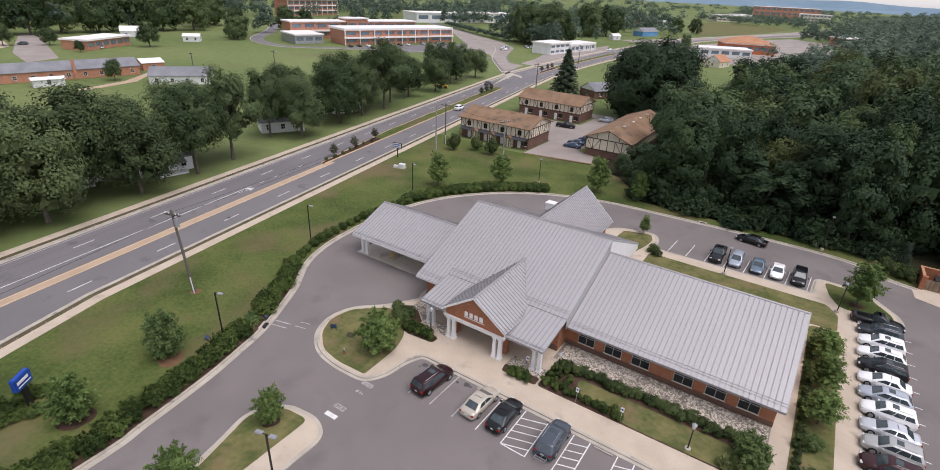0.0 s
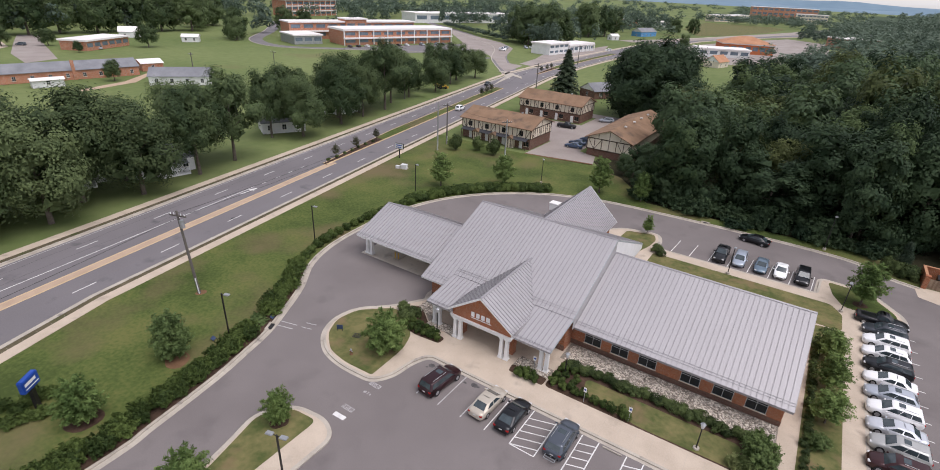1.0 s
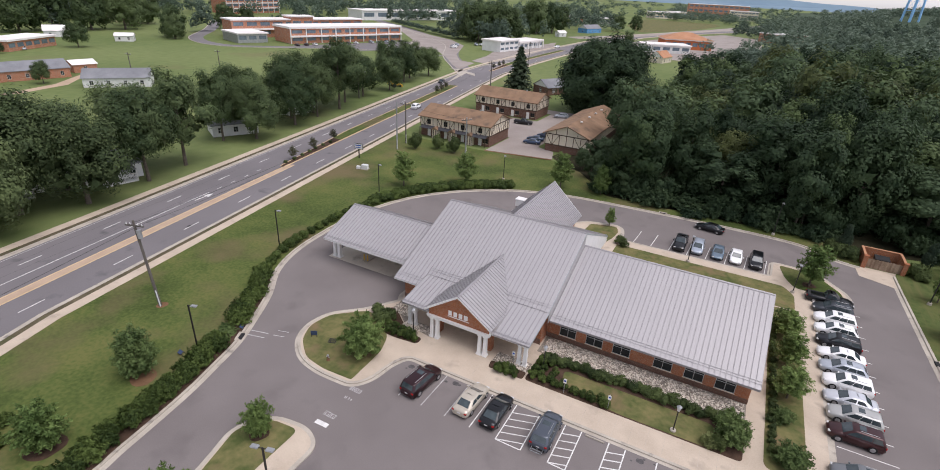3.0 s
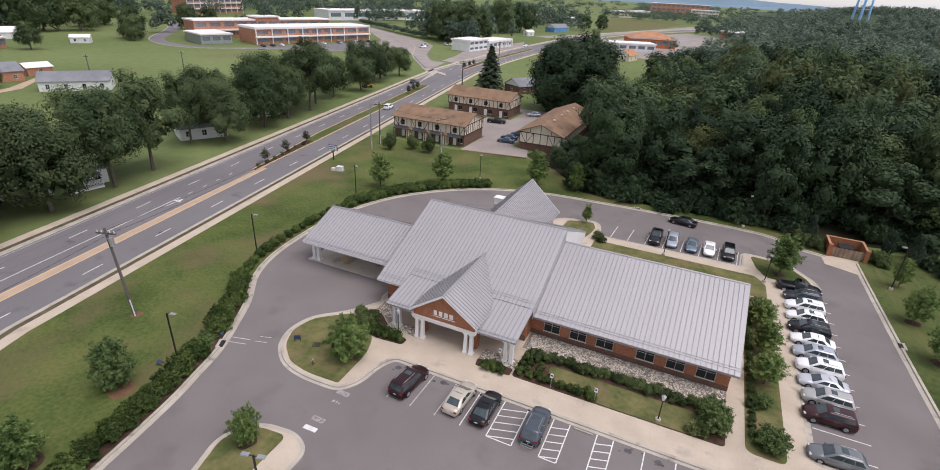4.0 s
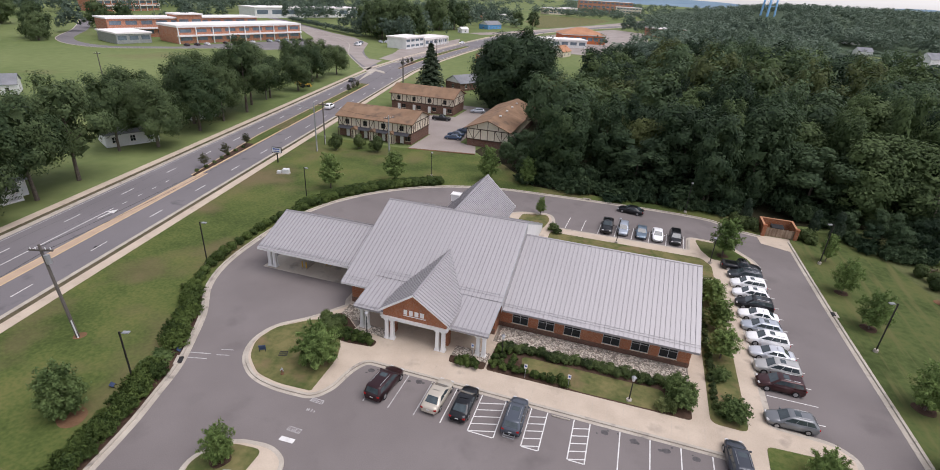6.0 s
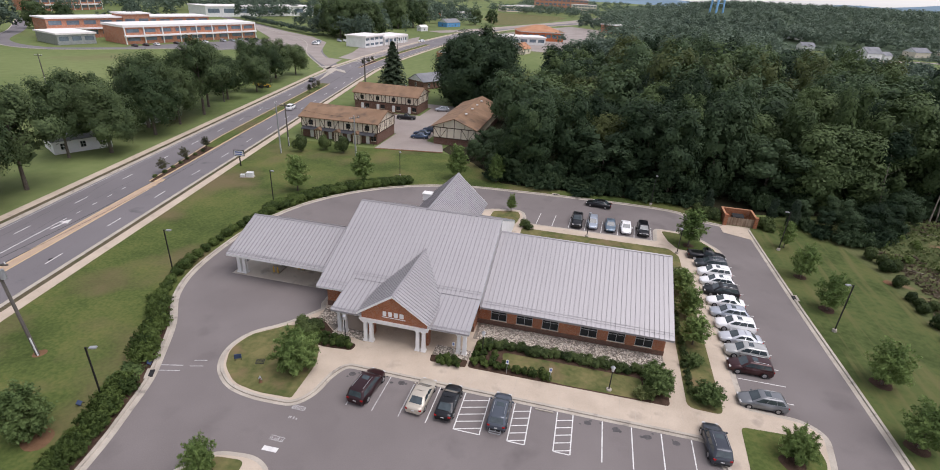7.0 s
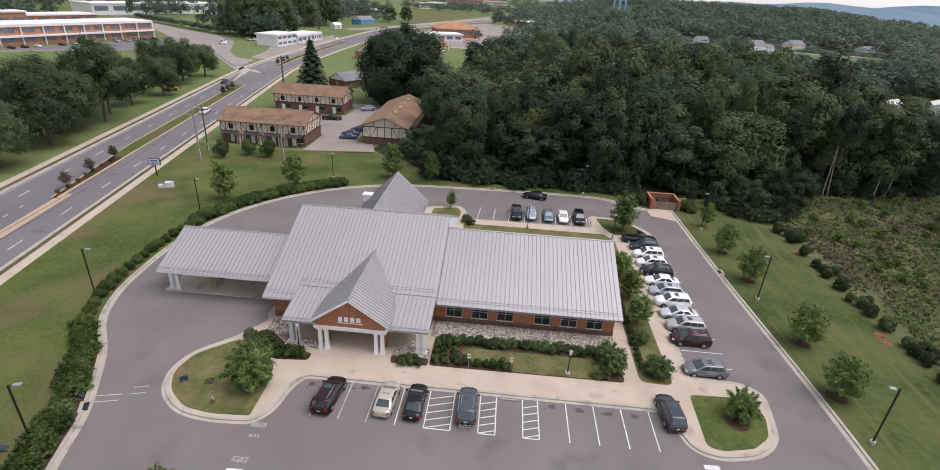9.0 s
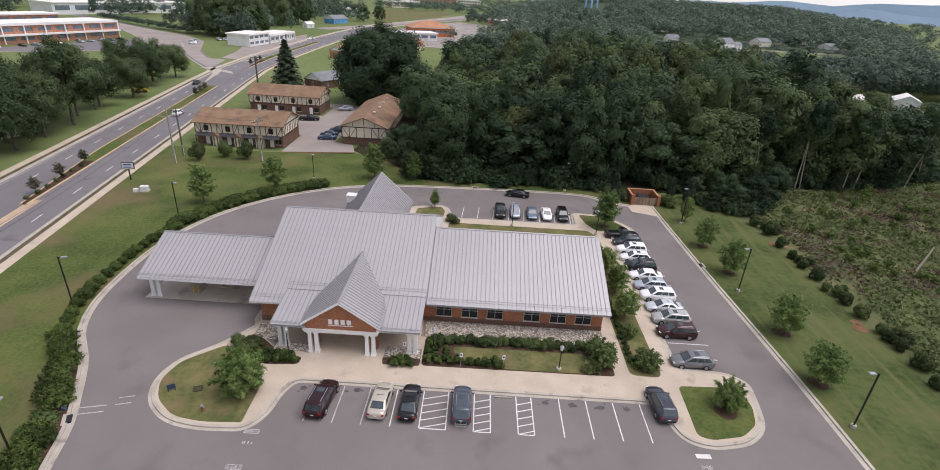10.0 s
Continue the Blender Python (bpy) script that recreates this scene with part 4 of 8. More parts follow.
# the long wing
WX1, WE, WZ, WY, WR = 20.95, 16.1, 7.86, RY, 37.0
part("wing_wall", boxes((-1.6, 17.3, 0.62, 20.4, 17.6, 3.3), (20.1, 17.6, 0.62, 20.4, 35.6, 3.3), (-1.6, 35.6, 0.62, 20.4, 35.9, 3.3)), M["brick"], bank)
part("base_course", boxes((-1.6, 17.26, 0, 20.44, 17.6, 0.62), (20.1, 17.6, 0, 20.44, 35.6, 0.62), (-1.6, 35.6, 0, 20.44, 35.94, 0.62)), M["brick_dark"], bank, "dark brick base course")
part("gable_wall", prism(bmesh.new(), [(20.1, 17.3, 3.3), (20.1, 35.9, 3.3), (20.1, WY, 7.5)], (0.3, 0, 0)), M["brick"], bank, "brick gable end")
wsl = (WZ - 3.1) / (WY - WE)
panel_roof(bank, "wing_roof", (-1.04, WY, WZ), (WX1, WY, WZ), (0, WE - WY), WZ - 3.1)
panel_roof(bank, "wing_roof", (-1.04, WY, WZ), (WX1, WY, WZ), (0, WR - WY), WZ - 3.1)
ridge_cap(bank, (-1.04, WY, WZ), (WX1, WY, WZ))
band(bank, "fascia", (-1.0, WE - 0.02, 3.08), (WX1, WE - 0.02, 3.08), 0.26, 0.04, "seam", "grey metal gutter fascia")
band(bank, "fascia", (-1.0, WR + 0.02, 3.08), (WX1, WR + 0.02, 3.08), 0.26, 0.04, "seam", "grey metal gutter fascia")
part("soffit", boxes((-1.0, WE + 0.05, 2.86, WX1 - 0.1, 17.26, 2.9)), M["white"], bank)
for y in (WE, WR):
    part("rake_board", prism(bmesh.new(), [(WX1, WY, WZ + 0.03), (WX1, y, 3.13), (WX1, y, 2.9), (WX1, WY, WZ - 0.24)], (0.05, 0, 0)), M["seam"], bank, "grey rake trim")
for x in (1.0, 4.15, 7.25, 11.75, 14.95, 18.05):
    window(bank, x, 17.28, 0.8, 1.95, 1.95, mull=(2, 2))

# drive-through canopy
DY, DZ, DE, DX = 24.6, 6.35, 3.5, -36.5
panel_roof(bank, "canopy_roof", (DX, DY, DZ), (-20.9, DY, DZ), (0, 17.5 - DY), DZ - DE)
panel_roof(bank, "canopy_roof", (DX, DY, DZ), (-20.9, DY, DZ), (0, 5.9), DZ - DE)
ridge_cap(bank, (DX, DY, DZ), (-20.9, DY, DZ))
for y in (17.5, 30.5):
    band(bank, "fascia", (DX, y + (0.02 if y > 20 else -0.02), DE), (-20.9, y + (0.02 if y > 20 else -0.02), DE), 0.3, 0.05)
    part("rake_board", prism(bmesh.new(), [(DX, DY, DZ + 0.03), (DX, y, DE + 0.03), (DX, y, DE - 0.25), (DX, DY, DZ - 0.25)], (-0.05, 0, 0)), M["white"], bank, "white rake board")
part("gable_wall", prism(bmesh.new(), [(DX + 0.4, 18.3, 3.25), (DX + 0.4, 29.7, 3.25), (DX + 0.4, DY, 3.25 + 6.0 * 0.4)], (0.2, 0, 0)), M["white"], bank, "white canopy gable")
part("canopy_ceiling", boxes((DX + 0.3, 17.8, 3.16, -20.8, 30.3, 3.2)), M["white"], bank)
part("canopy_beam", boxes((DX + 0.4, 18.9, 2.85, -20.9, 19.3, 3.16), (DX + 0.4, 29.0, 2.85, -20.9, 29.4, 3.16), (DX + 0.4, 19.3, 2.85, DX + 0.8, 29.0, 3.16)), M["white"], bank)
for x, y in ((DX + 0.6, 19.1), (DX + 1.4, 19.1), (DX + 0.6, 29.2), (DX + 1.4, 29.2)):
    column(bank, x, y, 2.87, 0.5)
part("drive_window", boxes((-20.68, 22.5, 1.0, -20.6, 26.5, 2.2)), M["glass"], bank, "dark teller window")

# rear cross gable
RX, RH, RZ, RE, RYE = -11.6, 5.2, 9.3, 4.5, 44.9
panel_roof(bank, "rear_gable_roof", (RX, RY, RZ), (RX, RYE, RZ), (RH, 0), RZ - RE, 0.5)
panel_roof(bank, "rear_gable_roof", (RX, RYE, RZ), (RX, RY, RZ), (-RH, 0), RZ - RE, 0.5)
ridge_cap(bank, (RX, RY, RZ), (RX, RYE, RZ))
part("rear_gable_wall", boxes((RX - 4.5, 40.2, 0, RX + 4.5, 43.9, 3.6), (RX - 4.5, 40.2, 3.6, RX + 4.5, 43.9, 4.9)), M["brick"], bank)
part("gable_wall", prism(bmesh.new(), [(RX - 4.5, 43.8, 4.9), (RX + 4.5, 43.8, 4.9), (RX, 43.8, 8.9)], (0, 0.25, 0)), M["white"], bank)
for s in (-1, 1):
    part("rake_board", prism(bmesh.new(), [(RX, RYE, RZ + 0.03), (RX + s * RH, RYE, RE + 0.03), (RX + s * RH, RYE, RE - 0.2), (RX, RYE, RZ - 0.2)], (0, 0.05, 0)), M["white"], bank, "white rake board")
part("roof_vent", boxes((-16.6, 41.0, 5.2, -15.2, 42.2, 6.3), (-16.7, 40.9, 6.3, -15.1, 42.3, 6.42)), M["white"], bank, "white rooftop box vent")

# drive-through machines
for x, y, h in ((-31.2, 22.6, 1.5), (-28.4, 24.4, 1.4)):
    isl = thing("teller_island", "raised teller island with machine and yellow bollards", "teller machine", "teller islands", pose(x, y, 0.02))
    bm = bmesh.new()
    box(bm, -0.5, -2.6, 0, 0.5, 2.6, 0.15, bevel=0.04)
    part("plinth", bm, M["kerb"], isl)
    bm = bmesh.new()
    box(bm, -0.35, -0.45, 0.15, 0.35, 0.45, h, bevel=0.05)
    part("machine", bm, M["dark"], isl)
    part("screen", boxes((-0.37, -0.25, 0.85, -0.352, 0.25, 1.2)), M["glass"], isl)
    for sx in (-0.32, 0.32):
        for sy in (-2.3, 2.3):
            part("bollard", tube(bmesh.new(), (sx, sy, 0.15), (sx, sy, 1.05), 0.09, n=10), M["yellow"], isl, "yellow steel bollard")

# dumpster enclosure
dump = thing("dumpster_enclosure", "open red brick dumpster enclosure with weathered wooden gates", "enclosure", at=pose(0, 0, 0))
part("brick_wall", boxes((35.3, 61.9, 0, 35.6, 66.3, 1.9), (35.6, 66.0, 0, 40.5, 66.3, 1.9), (40.5, 61.9, 0, 40.8, 66.3, 1.9)), M["brick"], dump)
for x in (35.45, 40.65):
    part("brick_pier", boxes((x - 0.3, 61.6, 0, x + 0.3, 62.2, 2.05), (x - 0.34, 61.56, 2.05, x + 0.34, 62.24, 2.13)), M["brick"], dump)
part("coping", boxes((35.26, 62.25, 1.9, 35.64, 66.34, 1.97), (35.65, 65.96, 1.9, 40.45, 66.34, 1.97), (40.46, 62.25, 1.9, 40.84, 66.34, 1.97)), M["orange_roof"], dump, "red coping")
for s in range(20):
    x = 35.8 + s * 0.232
    part("gate_board", boxes((x, 61.9 + 0.01 * (s % 2), 0.08, x + 0.215, 61.95 + 0.01 * (s % 2), 1.62 + 0.03 * ((s * 7) % 3))), M["wood"], dump)
part("gate_rail", boxes((35.8, 61.955, 0.4, 40.4, 62.02, 0.52), (35.8, 61.955, 1.2, 40.4, 62.02, 1.32)), M["wood"], dump)
bin_ = thing("dumpster", "dark steel dumpster inside the brick enclosure", "dumpster", at=pose(38.1, 64.2, 0))
part("bin", prism(bmesh.new(), [(-1.0, -0.8, 0.1), (-1.0, 0.7, 0.1), (-1.0, 0.9, 1.3), (-1.0, -0.6, 1.1)], (2.0, 0, 0)), M["dark"], bin_)
part("lid", prism(bmesh.new(), [(-1.02, -0.65, 1.11), (-1.02, 0.92, 1.31), (-1.02, 0.92, 1.36), (-1.02, -0.65, 1.16)], (2.04, 0, 0)), M["black"], bin_)


# ---- foliage ----
def quad_mesh(name, V, F):
    me = bpy.data.meshes.new(name)
    me.vertices.add(len(V))
    me.vertices.foreach_set("co", np.asarray(V, dtype=np.float32).ravel())
    F = np.asarray(F, dtype=np.int32)
    me.loops.add(F.size)
    me.loops.foreach_set("vertex_index", F.ravel())
    me.polygons.add(len(F))
    me.polygons.foreach_set("loop_start", np.arange(0, F.size, F.shape[1], dtype=np.int32))
    me.update(calc_edges=True)
    return me


def cards(P, N, size, rng, stretch=1.5, stiff=0.55, droop=0.12):
    """Small folded leaf sprays at points P that face roughly along N."""
    n = len(P)
    r = rng.normal(size=(n, 3))
    nn = N * stiff + r * (1 - stiff) * 0.8
    nn /= np.linalg.norm(nn, axis=1)[:, None] + 1e-9
    q = rng.normal(size=(n, 3))
    t = np.cross(nn, q)
    t /= np.linalg.norm(t, axis=1)[:, None] + 1e-9
    b = np.cross(nn, t)
    s = (size * rng.uniform(0.6, 1.35, n))[:, None]
    V = np.stack([P + t * s * stretch * 0.6 - nn * s * droop, P - t * s * stretch * 0.3 + b * s * 0.52 + nn * s * droop, P - t * s * stretch * 0.3 - b * s * 0.52], 1)
    return V.reshape(-1, 3), np.arange(3 * n).reshape(-1, 3)


def cube_ball():
    bm = bmesh.new()
    bmesh.ops.create_cube(bm, size=2)
    bmesh.ops.subdivide_edges(bm, edges=bm.edges, cuts=1, use_grid_fill=True)
    V = np.array([v.co.normalized() for v in bm.verts])
    bmesh.ops.triangulate(bm, faces=bm.faces)
    F = np.array([[v.index for v in f.verts] for f in bm.faces])
    bm.free()
    return V, F


BALL_V, BALL_F = cube_ball()


def join(parts):
    V, F, k = [], [], 0
    for v, f in parts:
        V.append(v)
        F.append(f + k)
        k += len(v)
    return np.concatenate(V), np.concatenate(F)


def lobes_of(rng, n, R, z0, z1, shape=1.0, lobe=0.42, reach=0.78):
    """Centres and radii of the billows of a crown between two heights."""
    out = []
    mid, half = (z0 + z1) / 2, (z1 - z0) / 2
    for k in range(n):
        u = -0.75 + 1.6 * (k + 0.5) / n
        a = k * 2.39996 + rng.uniform(-0.5, 0.5)
        rad = math.sqrt(max(0.0, 1 - min(1, abs(u)) ** 2.2)) * rng.uniform(0.4, reach)
        if u > 0:
            rad *= shape
        c = np.array([math.cos(a) * rad * R, math.sin(a) * rad * R, mid + u * half * 0.8])
        out.append((c, R * lobe * rng.uniform(0.7, 1.3)))
    out.append((np.array([0, 0, mid]), R * 0.55))
    return out


def crown(rng, R, z0, z1, lobes=14, n=1000, size=0.55, shape=1.0, lobe=0.42, squash=0.85, stretch=1.5, core=True, stiff=0.6, loose=(0.86, 1.14), inner=(0.72, 0.9), reach=0.78, every=2):
    """A leafy crown: billows covered with leaf sprays round dark inner foliage."""
    L = lobes_of(rng, lobes, R, z0, z1, shape, lobe, reach)
    C = np.array([c for c, r in L])
    Rr = np.array([r for c, r in L])
    w = Rr ** 2 / (Rr ** 2).sum()
    pick = rng.choice(len(L), int(n * 1.9), p=w)
    d = rng.normal(size=(len(pick), 3))
    d[:, 2] += 0.25
    d /= np.linalg.norm(d, axis=1)[:, None]
    rr = Rr[pick] * rng.uniform(*loose, len(pick))
    P = C[pick] + d * rr[:, None] * np.array([1, 1, squash])
    inside = np.zeros(len(P), bool)
    for k in range(len(L)):
        e = (P - C[k]) / np.array([1, 1, squash])
        inside |= (np.linalg.norm(e, axis=1) < Rr[k] * 0.8) & (pick != k)
    P, d = P[~inside][:n], d[~inside][:n]
    whole = (P - np.array([0, 0, z0 + 0.45 * (z1 - z0)])) / np.array([R, R, (z1 - z0) * 0.5])
    whole /= np.linalg.norm(whole, axis=1)[:, None] + 1e-9
    out = [cards(P, d + whole * 0.7, size, rng, stretch, stiff)]
    if core:
        for c, r in L[::-every]:
            V = BALL_V * rng.uniform(*inner, (len(BALL_V), 1)) * r * np.array([1, 1, squash]) + c
            out.append((V, BALL_F))
    return join(out)


def billow(rng, R, z0, z1, boughs=14, sub=8, n=4200, size=0.34, shape=0.9, bough=0.36, clump=0.5, squash=0.95, stretch=1.6, stiff=0.88, every=1, reach=0.82, loose=(0.35, 1.2), core=(0.3, 0.6), inner=16):
    """A broad crown in three steps: boughs, leaf clumps on the boughs, leaf sprays on the clumps, round a dark inside."""
    L = lobes_of(rng, boughs, R, z0, z1, shape, bough, reach)
    mid = np.array([0, 0, z0 + 0.4 * (z1 - z0)])
    flat = np.array([1, 1, squash])
    C, Q, B = [], [], []
    for c, r in L:
        out = (c - mid) / R
        for j in range(sub):
            d = rng.normal(size=3) + out * 0.9 + np.array([0, 0, 0.35])
            d /= np.linalg.norm(d) + 1e-9
            C.append(c + d * r * rng.uniform(0.6, 0.95) * flat)
            Q.append(r * clump * rng.uniform(0.7, 1.3))
            B.append(d)
    C, Q, B = np.array(C), np.array(Q), np.array(B)
    pick = rng.choice(len(C), int(n * 1.6), p=Q ** 2 / (Q ** 2).sum())
    d = rng.normal(size=(len(pick), 3))
    d[:, 2] += 0.2
    d /= np.linalg.norm(d, axis=1)[:, None]
    P = C[pick] + d * (Q[pick] * rng.uniform(*loose, len(pick)))[:, None] * flat
    inside = np.zeros(len(P), bool)
    for c, r in L:
        inside |= np.linalg.norm((P - c) / flat, axis=1) < r * 0.62
    keep = np.flatnonzero(~inside)[:n]
    P, d, pick = P[keep], d[keep], pick[keep]
    whole = (P - mid) / np.array([R, R, (z1 - z0) * 0.5])
    whole /= np.linalg.norm(whole, axis=1)[:, None] + 1e-9
    out = [cards(P, d * 0.5 + B[pick] * 0.35 + whole * 0.45, size, rng, stretch, stiff)]
    for c, r in L[::-every]:
        q = rng.normal(size=(inner, 3))
        q /= np.linalg.norm(q, axis=1)[:, None]
        out.append(cards(c + q * r * rng.uniform(*core, (inner, 1)) * flat, q, r * 0.5, rng, 1.5, 0.7))
    return join(out)


def trunk_bm(rng, h, r, lean=(0, 0), limbs=5, spread=2.5, top=None):
    bm = bmesh.new()
    pts = [Vector((lean[0] * t + rng.uniform(-0.1, 0.1) * h * 0.03, lean[1] * t + rng.uniform(-0.1, 0.1) * h * 0.03, h * t)) for t in (0, 0.2, 0.45, 0.7, 1.0)]
    pts[0] = Vector((0, 0, -0.05))
    rad = [r * 1.25, r, r * 0.8, r * 0.55, r * 0.2]
    for a, b, ra, rb in zip(pts, pts[1:], rad, rad[1:]):
        tube(bm, a, b, ra, rb, 7)
    for k in range(limbs):
        t = 0.35 + 0.5 * k / max(1, limbs)
        a = k * 2.4 + rng.uniform(-0.4, 0.4)
        s = pts[1].lerp(pts[4], t)
        e = s + Vector((math.cos(a) * spread, math.sin(a) * spread, spread * rng.uniform(0.5, 1.0)))
        tube(bm, s, e, r * 0.38 * (1.2 - t), r * 0.1, 5)
    return bm


class Kind:
    """One sort of tree or shrub, built once and then copied to its places."""

    def __init__(self, name, label, category, group, leaf_mat, mesh, trunk=None, bark="bark", crown_name="crown"):
        self.first = None
        self.spec = (name, label, category, group, leaf_mat, mesh, trunk, bark, crown_name)

    def at(self, x, y, s=1.0, sz=None, turn=None, z=0.0, label="", lean=0.0):
        turn = RNG.uniform(0, 360) if turn is None else turn
        m = pose(x, y, z, lean, 0, turn) @ Matrix.Diagonal((s, s, sz or s, 1))
        if self.first is None:
            name, lab, cat, group, leaf_mat, mesh, trunk, bark, cn = self.spec
            if trunk is None:
                V, F = mesh
                ob = place(name, quad_mesh(name, V, F), M[leaf_mat])
                tagged(ob, lab, cat, group)
            else:
                ob = thing(name, lab, cat, group)
                part("trunk", trunk, M[bark], ob)
                place(cn, quad_mesh(cn, *mesh), M[leaf_mat], ob)
            ob.matrix_basis = m
            self.first = ob
            self.base = m
        else:
            ob = self.first
            keep = ob.matrix_basis.copy()
            ob.scale = (1, 1, 1)
            made = copy_thing(ob, m)
            ob.matrix_basis = keep
            ob = made
        if label:
            ob["label"] = label
        return ob


def nrng(k):
    return np.random.default_rng(k)


def spray(rng, R, z0, z1, branches=60, per=60, size=0.17, stretch=2.0, wisp=0.11, rough=0.22, taper=1.0, low=-0.85):
    """A loose leafy crown: leaf sprays along many branches that end at uneven lengths."""
    P, N = [], []
    mid, half = (z0 + z1) / 2, (z1 - z0) / 2
    for k in range(branches):
        u = low + (0.98 - low) * (k + 0.5) / branches
        a = k * 2.39996 + rng.uniform(-0.35, 0.35)
        f = 1 + rng.uniform(-rough, rough)
        rad = math.sqrt(max(0.02, 1 - u * u)) * (taper if u > 0.1 else 1.0)
        end = np.array([math.cos(a) * rad * R * f, math.sin(a) * rad * R * f, mid + u * half * (f if u > 0 else 1)])
        start = np.array([0, 0, z0 + (end[2] - z0) * 0.5])
        t = rng.uniform(0.12, 1.0, per) ** 0.6
        p = start + (end - start) * t[:, None]
        p[:, 2] += np.sin(t * 3.0) * 0.06 * (z1 - z0)
        p += rng.normal(size=(per, 3)) * wisp * R * (1.25 - 0.75 * t)[:, None]
        p[:, 2] = np.maximum(p[:, 2], 0.03)
        out = np.array([math.cos(a) * rad, math.sin(a) * rad, 0.45 + 0.5 * u])
        P.append(p)
        N.append(np.tile(out / np.linalg.norm(out), (per, 1)))
    return cards(np.concatenate(P), np.concatenate(N), size, rng, stretch, 0.55)


# ---- young trees, shrubs and hedges of the lot ----
hedge_line = [p for p in OUTER if -40 < p[1] < 10]
structure("hedge_bed", ribbon(bmesh.new(), offset_line(hedge_line, 0.43), offset_line(hedge_line, 2.7), 0.05, 0.115), M["mulch"], "dark mulch strip under the kerb hedge", "bed")
young = Kind("young_tree", "young loose-crowned leafy tree standing in a mulch ring", "tree", "young lot trees", "leaf_bright",
             spray(nrng(22), 1.9, 0.15, 5.4, 90, 85, 0.15, 2.0, 0.12, 0.26, 0.85), trunk_bm(random.Random(2), 4.2, 0.09, limbs=5, spread=1.0))
oval = Kind("young_tree", "dense oval dark-green young tree over bare clay", "tree", "young lot trees", "leaf_young",
            spray(nrng(25), 1.85, -0.1, 5.5, 120, 80, 0.14, 1.8, 0.12, 0.22, 0.8), trunk_bm(random.Random(31), 4.0, 0.09, limbs=5, spread=0.9))
spare = [Kind("young_tree", "open round-crowned young tree on the mown strip", "tree", "young lot trees", "leaf_bright",
              spray(nrng(26 + k), 1.9, 0.5, 5.2, 70, 78, 0.135, 1.9, 0.12, 0.28, 0.9), trunk_bm(random.Random(33 + k), 4.2, 0.09, limbs=6, spread=1.1)) for k in range(2)]
airy = [Kind("young_tree", "slender pale-green young tree on the lawn", "tree", "slender lawn trees", "leaf_bright",
             spray(nrng(30 + k), 1.65, 0.8, 6.1, 64, 72, 0.15, 2.0, 0.13, 0.28, 0.8), trunk_bm(random.Random(9 + k), 5.6, 0.09, limbs=7, spread=0.9)) for k in range(2)]
median_tree = Kind("young_tree", "small planted tree in the road median", "tree", "median trees", "leaf_dusky",
                   spray(nrng(38), 1.1, 1.2, 4.6, 34, 50, 0.13, 1.9, 0.13, 0.3, 0.8), trunk_bm(random.Random(21), 3.6, 0.06, limbs=5, spread=0.7))
myrtle = Kind("myrtle_tree", "low spreading bright-green tree with long arching leaves", "tree", "arching trees", "leaf_bright",
              spray(nrng(41), 2.6, 0.2, 4.7, 80, 80, 0.13, 5.0, 0.08, 0.34, 0.95), trunk_bm(random.Random(5), 2.6, 0.1, limbs=7, spread=1.4))
cone_bush = Kind("evergreen_tree", "dense dark conical evergreen on the lawn", "tree", "conical evergreens", "leaf_shrub",
                 crown(nrng(43), 1.45, 0.1, 4.1, 12, 3600, 0.15, 0.6, 0.5, 1.1), trunk_bm(random.Random(3), 2.0, 0.08, limbs=3, spread=0.5))
narrow = Kind("cypress_tree", "narrow upright evergreen beside the brick enclosure", "tree", "narrow evergreens", "leaf_conifer",
              crown(nrng(45), 0.95, 0.2, 6.0, 12, 3000, 0.15, 0.5, 0.6, 1.8), trunk_bm(random.Random(4), 3.0, 0.08, limbs=3, spread=0.4))
ball = [Kind("round_shrub", "small clipped round green shrub", "shrub", "round shrubs", "leaf_hedge", crown(nrng(50 + k), 0.5, 0.0, 0.95, 6, 1000, 0.08, 1.0, 0.55, 0.95)) for k in range(2)]
dome = Kind("round_shrub", "rounded dark evergreen shrub beside the brushland", "shrub", "brushland edge shrubs", "leaf_shrub", crown(nrng(55), 0.34, 0.0, 0.85, 5, 1500, 0.065, 0.8, 0.8, 1.0, loose=(0.9, 1.12)))
bush = [Kind("leafy_shrub", "loose dark-green leafy shrub in a planting bed", "shrub", "bed shrubs", "leaf_shrub", crown(nrng(60 + k), 0.95, 0.0, 1.35, 12, 1350, 0.115, 1.0, 0.4, 0.85, 1.8, loose=(0.75, 1.35), reach=0.95)) for k in range(3)]
spread = [Kind("juniper_shrub", "sprawling rough juniper shrub along the kerb", "shrub", "kerb hedge shrubs", "leaf_hedge", join([spray(nrng(70 + k), 1.25, -0.35, 1.5, 40, 42, 0.125, 3.2, 0.12, 0.28, 1.0, -0.3), crown(nrng(75 + k), 0.85, 0.0, 1.0, 5, 60, 0.15)])) for k in range(4)]
hedge = [Kind("hedge_shrub", "dense dark-green hedge shrub in a clipped row", "shrub", "rear hedge shrubs", "leaf_hedge", crown(nrng(80 + k), 1.15, 0.0, 1.6, 12, 1350, 0.13, 1.0, 0.52, 0.85)) for k in range(2)]
bigbush = [Kind("large_shrub", "large loose green shrub beside the walk", "shrub", "large shrubs", "leaf_young", spray(nrng(90 + k), 1.75, -0.2, 3.1, 64, 76, 0.14, 2.2, 0.12, 0.26, 1.0, -0.6)) for k in range(2)]
